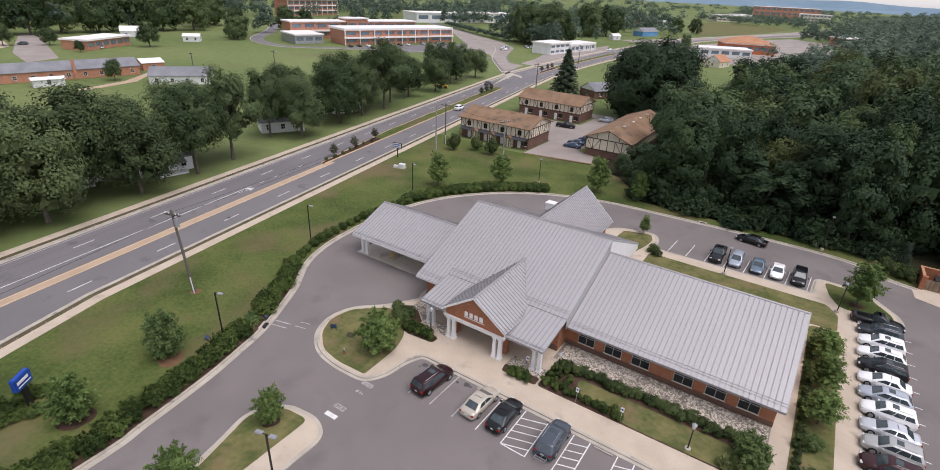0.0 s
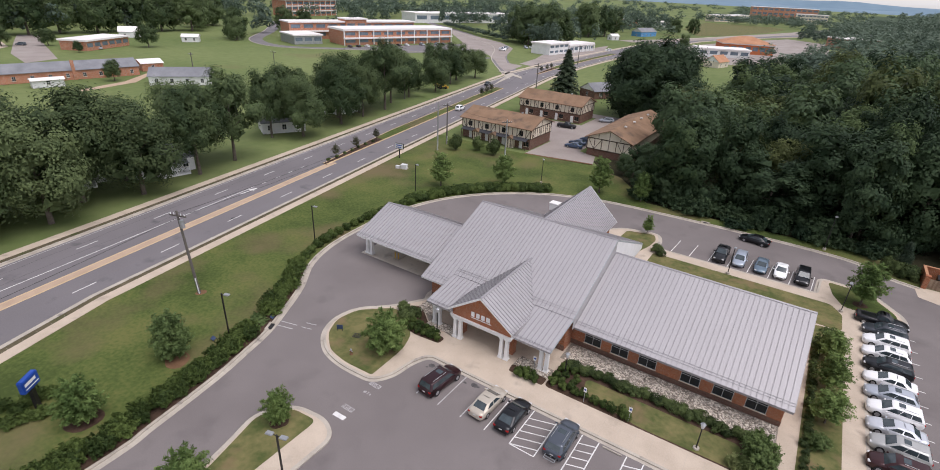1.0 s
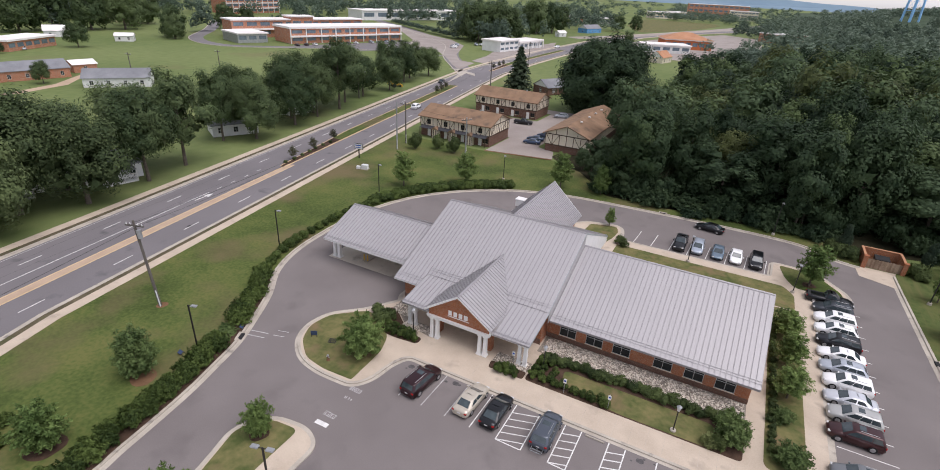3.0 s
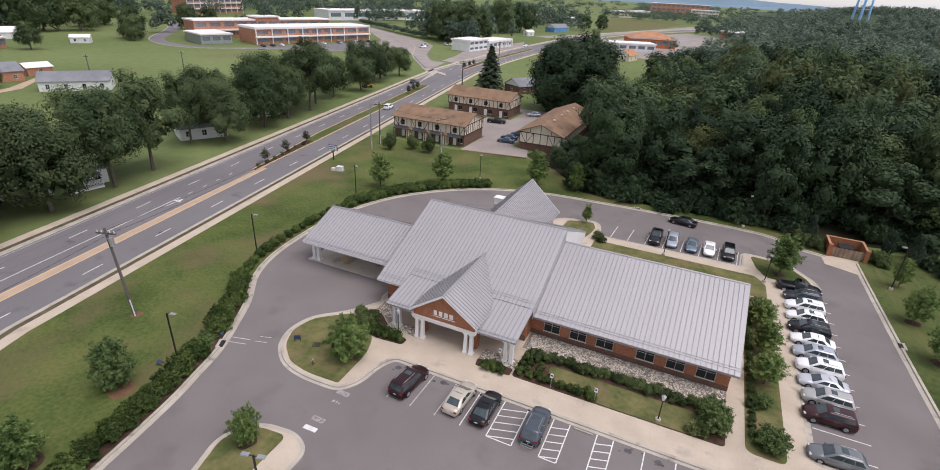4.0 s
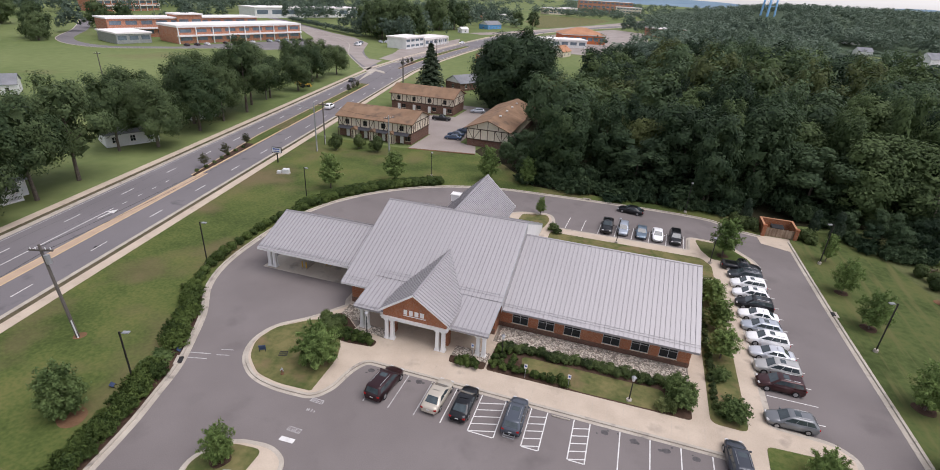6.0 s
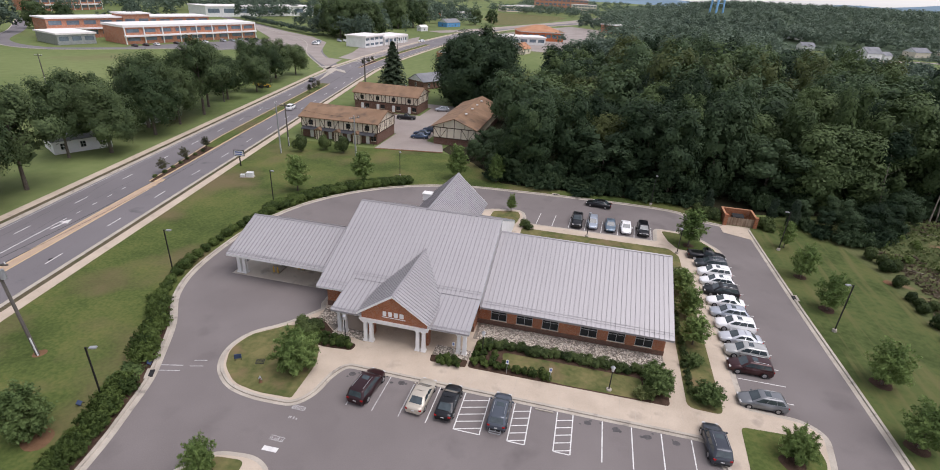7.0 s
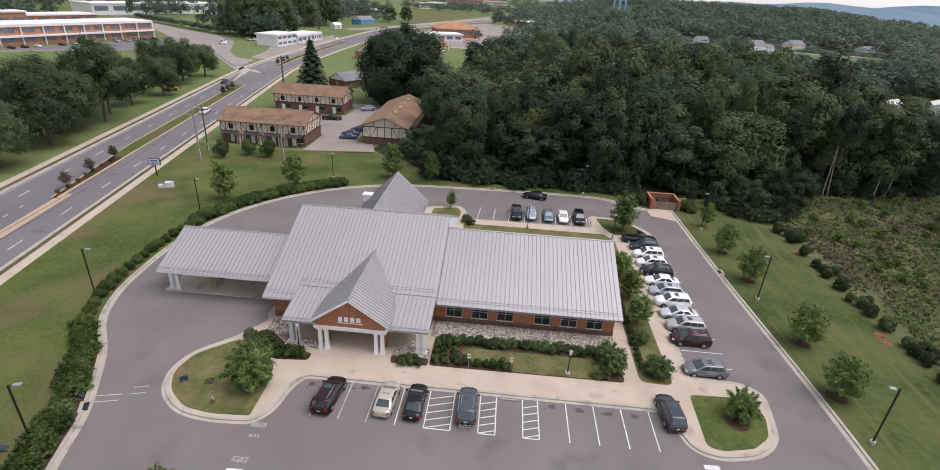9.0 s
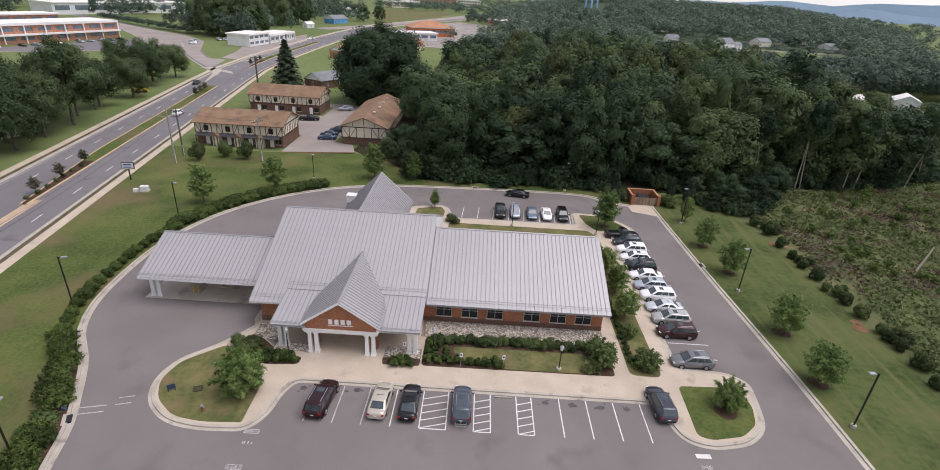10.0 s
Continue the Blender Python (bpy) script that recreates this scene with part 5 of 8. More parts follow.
groundcover = Kind("low_shrub", "low light-green spreading shrub beside the kerb inlet", "shrub", "groundcover shrubs", "leaf_young", spray(nrng(97), 1.0, -0.3, 1.1, 36, 40, 0.11, 2.0, 0.12, 0.3, 1.0, -0.3))
tuft = Kind("grass_tuft", "rounded clump of pale ornamental grass", "ornamental grass", "grass tufts", "leaf_brush", crown(nrng(99), 0.7, 0.0, 1.1, 6, 700, 0.17, 1.0, 0.5, 0.9, 4.0, stiff=0.2))

H = 0.17
oval.at(-35.3, -11.2, 1.1, 1.04, z=0.09)
young.at(-33.0, -20.9, 0.98, 0.85, z=0.09)
for x, y, s, sz in ((43.0, 43.9, 0.95, 1.0), (43.6, 34.8, 1.02, 1.02), (43.9, 19.5, 1.15, 1.02), (43.1, 10.1, 1.12, 0.95)):
    spare[RNG.randrange(2)].at(x, y, s, sz, z=0.08)
airy[0].at(-44.9, 49.6, 1.4, 1.1, z=0.09)
airy[1].at(-35.3, 58.6, 1.35, 1.08, z=0.09)
airy[0].at(-17.6, 67.8, 1.4, 1.15, z=0.09)
airy[1].at(-9.2, 68.6, 1.1, 1.0, z=0.09)
airy[1].at(27.4, 49.6, 1.4, 1.08, z=H)
airy[0].at(-3.5, 54.0, 0.6, 0.52, z=H)
airy[1].at(43.6, 54.6, 0.75, 0.8, z=0.08)
airy[1].at(24.1, 32.5, 1.0, 0.64, z=H)
airy[0].at(24.2, 26.6, 1.05, 0.7, z=H)
airy[1].at(24.1, 20.6, 1.0, 0.66, z=H)
myrtle.at(-17.9, 3.1, 0.88, 0.98, z=H)
myrtle.at(-18.7, -10.5, 0.5, 0.72, z=H)
myrtle.at(-18.4, -19.6, 0.75, 0.8, z=H)
myrtle.at(31.0, 5.4, 0.62, 0.64, z=H)
for x, y, s in ((-57.4, 72.6, 1.05), (-53.2, 76.0, 0.95), (-48.0, 75.6, 1.05)):
    cone_bush.at(x, y, s, z=0.09)
for x, y, s in ((47.0, 63.5, 0.95), (44.0, 65.5, 0.8), (33.0, 66.5, 0.8)):
    narrow.at(x, y, s, z=0.05)
for x, y in ((-18.6, 9.0), (-17.6, 8.95), (-16.6, 8.8), (-15.8, 8.8), (-15.0, 8.75), (-18.1, 8.0), (-17.05, 7.9), (-16.1, 7.9), (-15.3, 8.0), (-14.4, 8.05), (-19.3, 8.2)):
    ball[RNG.randrange(2)].at(x, y, RNG.uniform(0.82, 0.96), z=H)
for x, y in ((-4.0, 8.9), (-3.3, 9.3), (-2.4, 9.2), (-2.85, 8.5), (-1.95, 8.45), (-3.7, 8.3)):
    ball[RNG.randrange(2)].at(x, y, RNG.uniform(0.82, 0.96), z=H)
for x, y in ((-0.2, 9.4), (0.5, 10.0), (1.0, 9.3), (1.7, 9.9), (2.4, 9.3), (3.2, 9.5), (4.4, 9.4), (5.3, 9.5), (6.3, 9.3), (7.2, 9.6), (7.8, 9.2), (-0.3, 10.6), (0.5, 11.2), (1.8, 11.2), (-0.2, 12.0), (0.9, 12.3)):
    ball[RNG.randrange(2)].at(x, y, RNG.uniform(0.75, 1.1), z=H)
for k in range(23):
    bush[k % 3].at(0.1 + k * 0.86 + RNG.uniform(-0.2, 0.2), 13.25 + RNG.uniform(-0.25, 0.25), RNG.uniform(0.56, 0.8), z=H)
for x, y in ((-21.4, 10.4), (-20.8, 9.6), (-20.2, 9.1), (-20.3, 10.3), (-19.6, 9.7), (-19.3, 10.4)):
    bush[RNG.randrange(3)].at(x, y, RNG.uniform(0.65, 0.8), z=H)
bigbush[0].at(19.4, 10.9, 0.85, z=H)
bigbush[1].at(19.0, 12.6, 0.7, z=H)
bigbush[1].at(24.2, 10.8, 0.85, 0.7, z=H)
bigbush[0].at(24.0, 35.2, 0.8, z=H)
bigbush[1].at(23.6, 16.6, 0.55, 0.45, z=H)
tuft.at(18.2, 9.7, 1.0, z=H)
tuft.at(17.4, 9.5, 0.8, z=H)
for k in range(23):
    bush[k % 3].at(22.7 + RNG.uniform(-0.1, 0.1), 11.8 + k * 1.05, RNG.uniform(0.36, 0.47), z=H)
bush[0].at(-0.2, 48.0, 0.9, z=H)
bush[1].at(0.8, 47.0, 0.8, z=H)
# shrubs round the foot of the pylon sign
for x, y in ((-39.2, -23.4), (-38.4, -24.0), (-37.2, -23.8), (-39.6, -22.2), (-36.6, -22.8), (-38.9, -21.2), (-37.4, -25.0), (-40.2, -24.6)):
    spread[RNG.randrange(4)].at(x, y, RNG.uniform(0.6, 0.85), RNG.uniform(0.5, 0.8), z=0.09)
# sprawling hedge along the western kerb, thinning to small rounds, then a clipped rear hedge
line = offset_line(OUTER, 1.55)
last = None
for (x, y) in line:
    if last and math.hypot(x - last[0], y - last[1]) < (1.15 if y < 38 else 1.0):
        continue
    last = (x, y)
    if y < -34 or y > 62:
        continue
    if -4.2 < y < -0.4:
        for q in range(3):
            groundcover.at(x - q * 0.8 + RNG.uniform(-0.2, 0.3), y + RNG.uniform(-0.4, 0.4), RNG.uniform(0.7, 1.0), RNG.uniform(0.35, 0.55), z=0.09)
        continue
    if y < 9.5:
        for q in range(3):
            spread[RNG.randrange(4)].at(x + RNG.uniform(-0.2, 0.2) - q * 0.5 + 0.15, y + RNG.uniform(-0.4, 0.4) + q * 0.3, RNG.uniform(0.72, 0.98), RNG.uniform(0.75, 1.15), z=0.09)
    elif y < 38:
        hedge[RNG.randrange(2)].at(x, y, RNG.uniform(0.62, 0.78), z=0.09)
    elif x < -20:
        for q in range(2):
            hedge[RNG.randrange(2)].at(x - q * 0.7 + RNG.uniform(-0.2, 0.2), y + q * 0.9 + RNG.uniform(-0.2, 0.2), RNG.uniform(0.9, 1.12), RNG.uniform(0.68, 0.9), z=0.09)
# shrubs by the enclosure
for x, y, s in ((33.6, 63.6, 1.25), (32.3, 64.8, 1.2), (34.2, 64.9, 1.0), (31.3, 66.0, 1.1), (42.3, 62.2, 1.3), (42.6, 63.6, 1.0), (43.0, 61.2, 0.9)):
    bush[RNG.randrange(3)].at(x, y, s, s * 1.2, z=0.05)
# row of dark shrubs beside the brushland
for x, y, s in ((57.0, 55.0, 2.0), (57.8, 53.4, 1.7), (57.5, 50.5, 2.0), (58.8, 51.4, 1.9), (57.2, 45.6, 1.8), (56.8, 41.6, 1.4), (57.0, 39.8, 1.3), (58.4, 39.2, 1.5), (56.7, 38.0, 1.5), (56.9, 34.8, 1.9), (56.4, 31.2, 1.3), (56.9, 29.9, 1.6), (58.2, 30.4, 1.4),
                (56.8, 27.7, 1.7), (56.9, 24.4, 1.9), (57.1, 20.8, 1.4), (57.2, 19.2, 1.6), (59.1, 18.6, 1.5), (57.2, 17.5, 1.6), (58.8, 20.2, 1.4), (57.4, 14.2, 2.1), (56.6, 10.7, 1.5), (57.2, 8.8, 1.6), (57.0, 5.0, 1.9)):
    dome.at(x, y, s * 1.25, s * 1.2, z=0.05)
# median shrubs
for y in (49, 57, 66, 138, 143, 148, 212, 220, 226):
    median_tree.at(road_x(y) - 0.6, y, 0.95, 0.62, z=0.15, label="small planted tree in the road median")
for y in range(46, 66, 3):
    bush[RNG.randrange(3)].at(road_x(y) - 0.5 + RNG.uniform(-0.3, 0.3), y, 0.45, z=0.13)

# ---- large trees along the far side of the road ----
street = [Kind("street_tree", "large full-crowned shade tree beside the road", "tree", "roadside shade trees", ("leaf_street", "leaf_olive", "leaf_street")[k],
               billow(nrng(100 + k), 7.6, 1.6, 17.8, 24, 9, 12500, 0.3, 0.9, 0.36, 0.52), trunk_bm(random.Random(50 + k), 12, 0.38, limbs=7, spread=4.0)) for k in range(3)]
open_tree = Kind("street_tree", "tall airy shade tree with bare lower trunk beside the road", "tree", "roadside shade trees", "leaf_street",
                 billow(nrng(120), 7.0, 3.4, 18.0, 20, 8, 9500, 0.3, 0.85, 0.36, 0.5, reach=0.9), trunk_bm(random.Random(57), 13, 0.32, lean=(0.5, 0.2), limbs=8, spread=3.6))
# the olive cluster towards the camera, then single trees with lawn and houses between them
for x, y, s in ((-80, -27, 0.98), (-85, -16, 1.15), (-82.5, -5, 1.0), (-88.5, 2, 1.12), (-84.5, 10.5, 1.0), (-95, -9, 1.1), (-94, 12, 0.95), (-90, -14, 1.0), (-79, -36, 0.9), (-98, -24, 1.1), (-93, -38, 1.05), (-82, -42, 1.0), (-106, -4, 0.9)):
    street[1 if RNG.random() < 0.7 else 2].at(x, y, s, s * RNG.uniform(0.93, 1.05))
for x, y, s in ((-87.0, 23, 1.0), (-90.0, 33, 1.05), (-97, 27, 0.95), (-107, 62, 0.95), (-97.5, 72, 0.9), (-104.0, 77, 1.0), (-101.5, 95, 1.12), (-107, 104, 1.0), (-104, 86, 0.85), (-113, 92, 0.95), (-99.5, 83, 0.8)):
    (street[RNG.choice((0, 2))] if RNG.random() < 0.55 else open_tree).at(x, y, s, s * RNG.uniform(0.95, 1.08))
street[0].at(-94.8, 56.2, 0.88, 0.86)
open_tree.at(-99.5, 50.0, 0.8, 0.92, turn=40)
for x, y, s in ((-109, 132, 0.72), (-109, 116, 0.78), (-118, 124, 0.8), (-115, 150, 0.78), (-119, 160, 0.85), (-125, 153, 0.85), (-117, 172, 0.72), (-203, 60, 0.42), (-292, 118, 0.7), (-288, 83, 0.3), (-322, 83, 0.5), (-330, 66, 0.6), (-300, 92, 0.28), (-372, 60, 0.7)):
    street[RNG.choice((0, 2))].at(x, y, s)
grove = [Kind("grove_tree", "large dark shade tree standing in far grassland", "tree", "far shade trees", "leaf_street",
              billow(nrng(170 + k), 8.2, -1.0, 18.5, 20, 7, 3200, 0.6, 0.85, 0.36), trunk_bm(random.Random(60 + k), 12, 0.4, limbs=5, spread=4.0)) for k in range(2)]
for x, y, s in ((-174, 330, 1.5), (-163, 338, 1.55), (-184, 342, 1.6), (-158, 352, 1.35), (-172, 358, 1.6), (-175, 448, 1.5), (-168, 470, 1.5), (-183, 462, 1.6), (-171, 500, 1.3), (-311, 184, 1.05), (-300, 176, 0.8), (-342, 246, 1.0), (-331, 256, 0.9), (-205, 372, 1.1), (-216, 384, 1.2),
                (-366, 186, 1.5), (-372, 168, 1.5), (-380, 150, 1.6), (-376, 130, 1.5), (-384, 112, 1.6), (-378, 94, 1.5), (-390, 78, 1.5), (-382, 58, 1.3), (-395, 44, 1.4), (-388, 204, 1.4), (-398, 222, 1.4), (-130, 572, 0.95), (-120, 610, 0.9), (-84, 420, 0.6)):
    grove[RNG.randrange(2)].at(x, y, s)
# tall single trees by the motel
oak = Kind("oak_tree", "huge dark round-crowned tree behind the motel", "tree", "", "leaf_dark", billow(nrng(140), 13.0, -4.0, 25.5, 70, 8, 28000, 0.42, 1.0, 0.27, 0.55, reach=0.76, stiff=0.86, loose=(0.4, 1.15), core=(0.5, 0.8), inner=30), trunk_bm(random.Random(77), 18, 0.6, limbs=8, spread=6))
oak.at(-31.0, 146, 1.28, 1.02)


def fir_mesh(rng, h, r, n):
    P, N = [], []
    for k in range(n):
        t = rng.uniform(0.0, 1.0) ** 0.8
        layer = math.floor(t * 15) / 15
        a = rng.uniform(0, 2 * math.pi)
        rad = r * (1 - layer) * rng.uniform(0.25, 1.0) * (0.75 + 0.3 * math.sin(a * 5 + layer * 40))
        z = h * (0.08 + 0.92 * layer) - rad * 0.28 + rng.uniform(-0.15, 0.15)
        P.append((math.cos(a) * rad, math.sin(a) * rad, z))
        N.append((math.cos(a) * 0.5, math.sin(a) * 0.5, 1.0))
    return cards(np.array(P), np.array(N), 0.75, rng, 2.2, 0.7, 0.2)


fir = Kind("fir_tree", "tall dark layered conifer beside the motel", "tree", "", "leaf_conifer", fir_mesh(nrng(150), 17.2, 7.6, 7000), trunk_bm(random.Random(8), 16.5, 0.3, limbs=0))
fir.at(-71.3, 168.5)

# ---- the woodland ----
wood = [Kind("woodland_tree", "tall leafy deciduous tree at the edge of dense woodland", "tree", "woodland edge trees", ("leaf_forest", "leaf_forest", "leaf_dark", "leaf_forest", "leaf_gold", "leaf_dark", "leaf_light", "leaf_light")[k],
             billow(nrng(200 + k), 5.0 + 0.5 * (k % 3), 0.2 + 0.7 * (k % 3), 16.8, 16 + 2 * (k % 3), 8, 6400, 0.29, (0.95, 0.75, 0.9)[k % 3], 0.38, 0.5, (0.9, 1.15, 1.0)[k % 3]), trunk_bm(random.Random(90 + k), 11, 0.22, limbs=5, spread=2.4)) for k in range(8)]
pale = [Kind("bare_trunk_tree", "tall thin tree with pale bare leaning trunk and small high crown", "tree", "pale trunk trees", "leaf_forest",
             crown(nrng(230 + k), 3.0, 10, 17.5, 14, 1500, 0.38, 0.8, 0.36, 1.0), trunk_bm(random.Random(130 + k), 15, 0.13, lean=(1.6, 0.3), limbs=4, spread=1.8), "bark_pale") for k in range(2)]


def low(x, y):
    """How far the trees stay low round the two clearings with houses."""
    a, r = math.degrees(math.atan2(y + 36, x - 4)), math.hypot(x - 4, y + 36)
    if 84 < a < 104 and y > 84:
        return 0.8 + 0.2 * max(0.0, (88 - a) / 4)
    if 44 < a < 56.5 and 165 < r < 315:
        return min(1, max(0.18, (37 - 36 * r / 285) / 17 * 0.8))
    if 56.5 < a < 73.5 and 360 < r < 670:
        return min(1, max(0.2, (37 - 36 * r / (545 if r < 480 else 615)) / 15 * 0.85))
    return 1.0


def clearing(x, y):
    """True over the lawn, drive and houses that lie open beyond the wood."""
    a, r = math.degrees(math.atan2(y + 36, x - 4)), math.hypot(x - 4, y + 36)
    return 58.4 < a < 68.2 and 478 < r < 560 + 5.5 * (68 - a)


def wood_front(x):
    """Plan line of the woodland's near edge."""
    pts = ((-30, 100), (-22, 88), (-16, 75), (-8, 69.8), (12, 69.6), (30, 70.2), (48, 73.5), (60, 78), (80, 79.5), (100, 84), (125, 95), (170, 118), (400, 215))
    for (xa, ya), (xb, yb) in zip(pts, pts[1:]):
        if xa <= x <= xb:
            return ya + (yb - ya) * (x - xa) / (xb - xa)
    return 100 if x < -30 else 215


near_trees, inner_trees, far_trees = [], [], []
step = 8.0
gy = 70.0
while gy < 330:
    gx = -36.0 - max(0, (gy - 100) * 0.05)
    while gx < 60 + gy * 1.25:
        x, y = gx + RNG.uniform(-2.2, 2.2), gy + RNG.uniform(-2.2, 2.2)
        gx += step
        left = -6.5 if y < 100 else (-14 if y < 130 else -14 + (y - 130) * 0.08)
        if y < wood_front(x) or x < left - max(0, 0):
            continue
        d = y - wood_front(x)
        if 152 < x < 215 and 165 < y < 212 and RNG.random() < 0.9:
            continue
        if x > 112 and y < 150 and RNG.random() < 0.35:
            continue
        if x > 108 and d > 22:
            a, r = math.degrees(math.atan2(y + 36, x - 4)), math.hypot(x - 4, y + 36)
            if RNG.random() < 0.12:
                continue
            far_trees.append((x, y, -1 if (44 < a < 55 and r > 232) or (56 < a < 69 and r > 400) else 0))
            continue
        if d < 27 and x < 135 and len(near_trees) < 140:
            near_trees.append((x, y, d))
        elif y < 215 and x < 190:
            inner_trees.append((x, y, d))
        else:
            far_trees.append((x, y, d))
    gy += step * 0.95
for x, y, d in near_trees:
    k = RNG.choice((6, 7)) if RNG.random() < (0.72 if x > 84 else 0.45 if x > 45 else 0.27) else RNG.choice((0, 1, 2, 3, 3, 4 if d > 12 else 1, 5))
    s = RNG.choice((0.8, 1.0, 1.15, 1.3, 1.45)) * RNG.uniform(0.92, 1.08)
    sz = (0.92 + 0.12 * min(1, d / 14) + 0.34 * noise.noise(Vector((x * 0.05, y * 0.05, 1.0))) + RNG.uniform(-0.1, 0.22)) * (1.15 if x > 40 else 1.0)
    wood[k].at(x, y, s, sz * low(x, y))
for x, y in ((67, 77.2), (76.5, 77.6), (78.2, 78.6), (88, 78.8), (91.5, 80.3), (104, 85), (106, 84), (113, 89)):
    pale[RNG.randrange(2)].at(x, y, 1.0, RNG.uniform(0.95, 1.2), lean=RNG.uniform(-6, 6))
# a tall yellow-green group inside the wood
for x, y, q, sz in ((36, 110, 1.4, 1.52), (41.5, 114, 1.2, 1.35), (47, 124, 1.35, 1.28), (43, 107, 1.1, 1.2), (31, 108, 1.1, 1.3), (52, 121, 1.0, 1.1)):
    wood[4].at(x, y, q, sz, turn=x * 31 % 360)
# lower trees stepping down between the annex and the drive
for x, y, s in ((-16.5, 88, 0.48), (-12.5, 84, 0.6), (-14.0, 78, 0.42), (-9.5, 76, 0.56), (-10.5, 71.5, 0.42), (-6, 71, 0.5), (-17.5, 82.5, 0.38)):
    wood[RNG.choice((0, 1, 3))].at(x, y, s, s * 0.85)
wild = [Kind("wild_shrub", "wild dark-green shrub at the edge of the wood", "shrub", "wood edge shrubs", "leaf_forest",
             join([spray(nrng(240 + k), 1.25, -0.35, 1.5, 40, 42, 0.14, 2.2, 0.12, 0.28, 1.0, -0.3), crown(nrng(245 + k), 0.85, 0.0, 1.0, 5, 60, 0.15)])) for k in range(2)]
# rank growth spilling out of the wood beside the mown strip
for x, y, q in ((52.5, 63.5, 0.36), (56.0, 62.5, 0.42), (59.5, 64.5, 0.5), (64.0, 67.5, 0.5), (68.5, 71.5, 0.55), (55.0, 67.0, 0.5), (49.5, 67.5, 0.4)):
    wood[(0, 3, 2)[int(x) % 3]].at(x, y, q, q * 0.8, turn=x * 53 % 360)
for x, y, q in ((51.5, 61.5, 1.3), (54.5, 60.2, 1.5), (57.5, 60.0, 1.6), (60.5, 61.5, 1.5), (62.5, 64.0, 1.7), (66.0, 67.5, 1.6), (50.0, 64.5, 1.4)):
    wild[int(x) % 2].at(x, y, q, q * 1.1, turn=x * 53 % 360)
# low growth under the edge of the wood
for k in range(46):
    x = -9 + k * 3.1 + RNG.uniform(-1.2, 1.2)
    if 33 < x < 43:
        continue
    wild[RNG.randrange(2)].at(x, wood_front(x) + RNG.uniform(-0.8, 1.0), RNG.uniform(1.2, 2.2), RNG.uniform(1.3, 2.6))
for k in range(7):
    x = -10 + k * 19 + RNG.uniform(-2.0, 2.0)
    y = wood_front(max(-24, x)) - RNG.uniform(0.6, 2.6)
    if 30 < x < 45:
        y += 1.2
    wild[RNG.randrange(2)].at(x, y, RNG.uniform(0.9, 1.9), RNG.uniform(0.9, 2.0))


def rise(x, y):
    """Height of the wooded hill far behind the wood."""
    a, r = math.degrees(math.atan2(y + 36, x - 4)), math.hypot(x - 4, y + 36)
    f = min(1, max(0, (a - 53) / 11)) * min(1, max(0, (88 - a) / 10))
    g = min(1, max(0, (r - 620) / 420))
    return 26 * f * f * (3 - 2 * f) * g * g * (3 - 2 * g)


def town_gap(x, y):
    """True over the open road, field and car parks of the town."""
    a = math.degrees(math.atan2(x - 15, y + 31))
    return (400 < y < 930 and -13.6 < a < -3.2) or (372 < y < 436 and -20 < a < -13) or (430 < y < 545 and -17.9 < a < -13)


def woods(name, spots, crowns, label, mat, free=False):
    out = []
    for x, y, s, sz in spots:
        if not free:
            if town_gap(x, y) or clearing(x, y) or (760 < y < 960 and abs(math.degrees(math.atan2(y + 36, x - 4)) - 79.6) < 1.4):
                continue
            sz *= low(x, y)
        V, F = crowns[RNG.randrange(len(crowns))]
        a = RNG.uniform(0, 6.283)
        c, q = math.cos(a) * s, math.sin(a) * s
        out.append((V @ np.array([[c, q, 0], [-q, c, 0], [0, 0, sz]]) + np.array([x, y, rise(x, y)]), F))
    V, F = join(out)
    return tagged(place(name, quad_mesh(name, V, F), M[mat]), label, "woodland", kind="stuff")


inner_crowns = [billow(nrng(300 + k), 5.8, 5.5, 17.5, 11, 7, 1700, 0.5, 0.85, 0.42, 0.55, every=2) for k in range(4)]
far_crowns = [billow(nrng(320 + k), 5.6, 3, 16.5, 6, 5, 330, 0.66, 0.9, 0.46, 0.5, 1.0, stiff=0.92, loose=(0.7, 1.08), every=1, core=(0.6, 0.92), inner=14) for k in range(4)]
blob_crowns = [billow(nrng(340 + k), 6.5, 2, 15.5, 4, 4, 74, 1.15, 0.9, 0.55, 0.5, 0.95, stiff=0.94, loose=(0.75, 1.05), every=1, core=(0.62, 0.98), inner=8) for k in range(4)]
tones = {"leaf_forest": [], "leaf_dark": [], "leaf_gold": [], "leaf_light": []}
for x, y, d in inner_trees:
    tones[RNG.choice(("leaf_forest", "leaf_forest", "leaf_dark", "leaf_gold", "leaf_light", "leaf_light"))].append((x, y, RNG.uniform(0.8, 1.4), RNG.uniform(0.8, 1.35) + 0.3 * noise.noise(Vector((x * 0.05, y * 0.05, 1.0)))))
for mat, lab in (("leaf_forest", "dense green broadleaf woodland canopy"), ("leaf_dark", "dark green trees of the dense woodland"), ("leaf_gold", "yellow-green trees of the dense woodland"), ("leaf_light", "light green trees of the dense woodland")):
    woods("inner_woodland", tones[mat], inner_crowns, lab, mat)
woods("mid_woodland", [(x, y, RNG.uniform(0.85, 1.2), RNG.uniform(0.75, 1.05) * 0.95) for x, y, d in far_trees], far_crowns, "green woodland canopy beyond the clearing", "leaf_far")

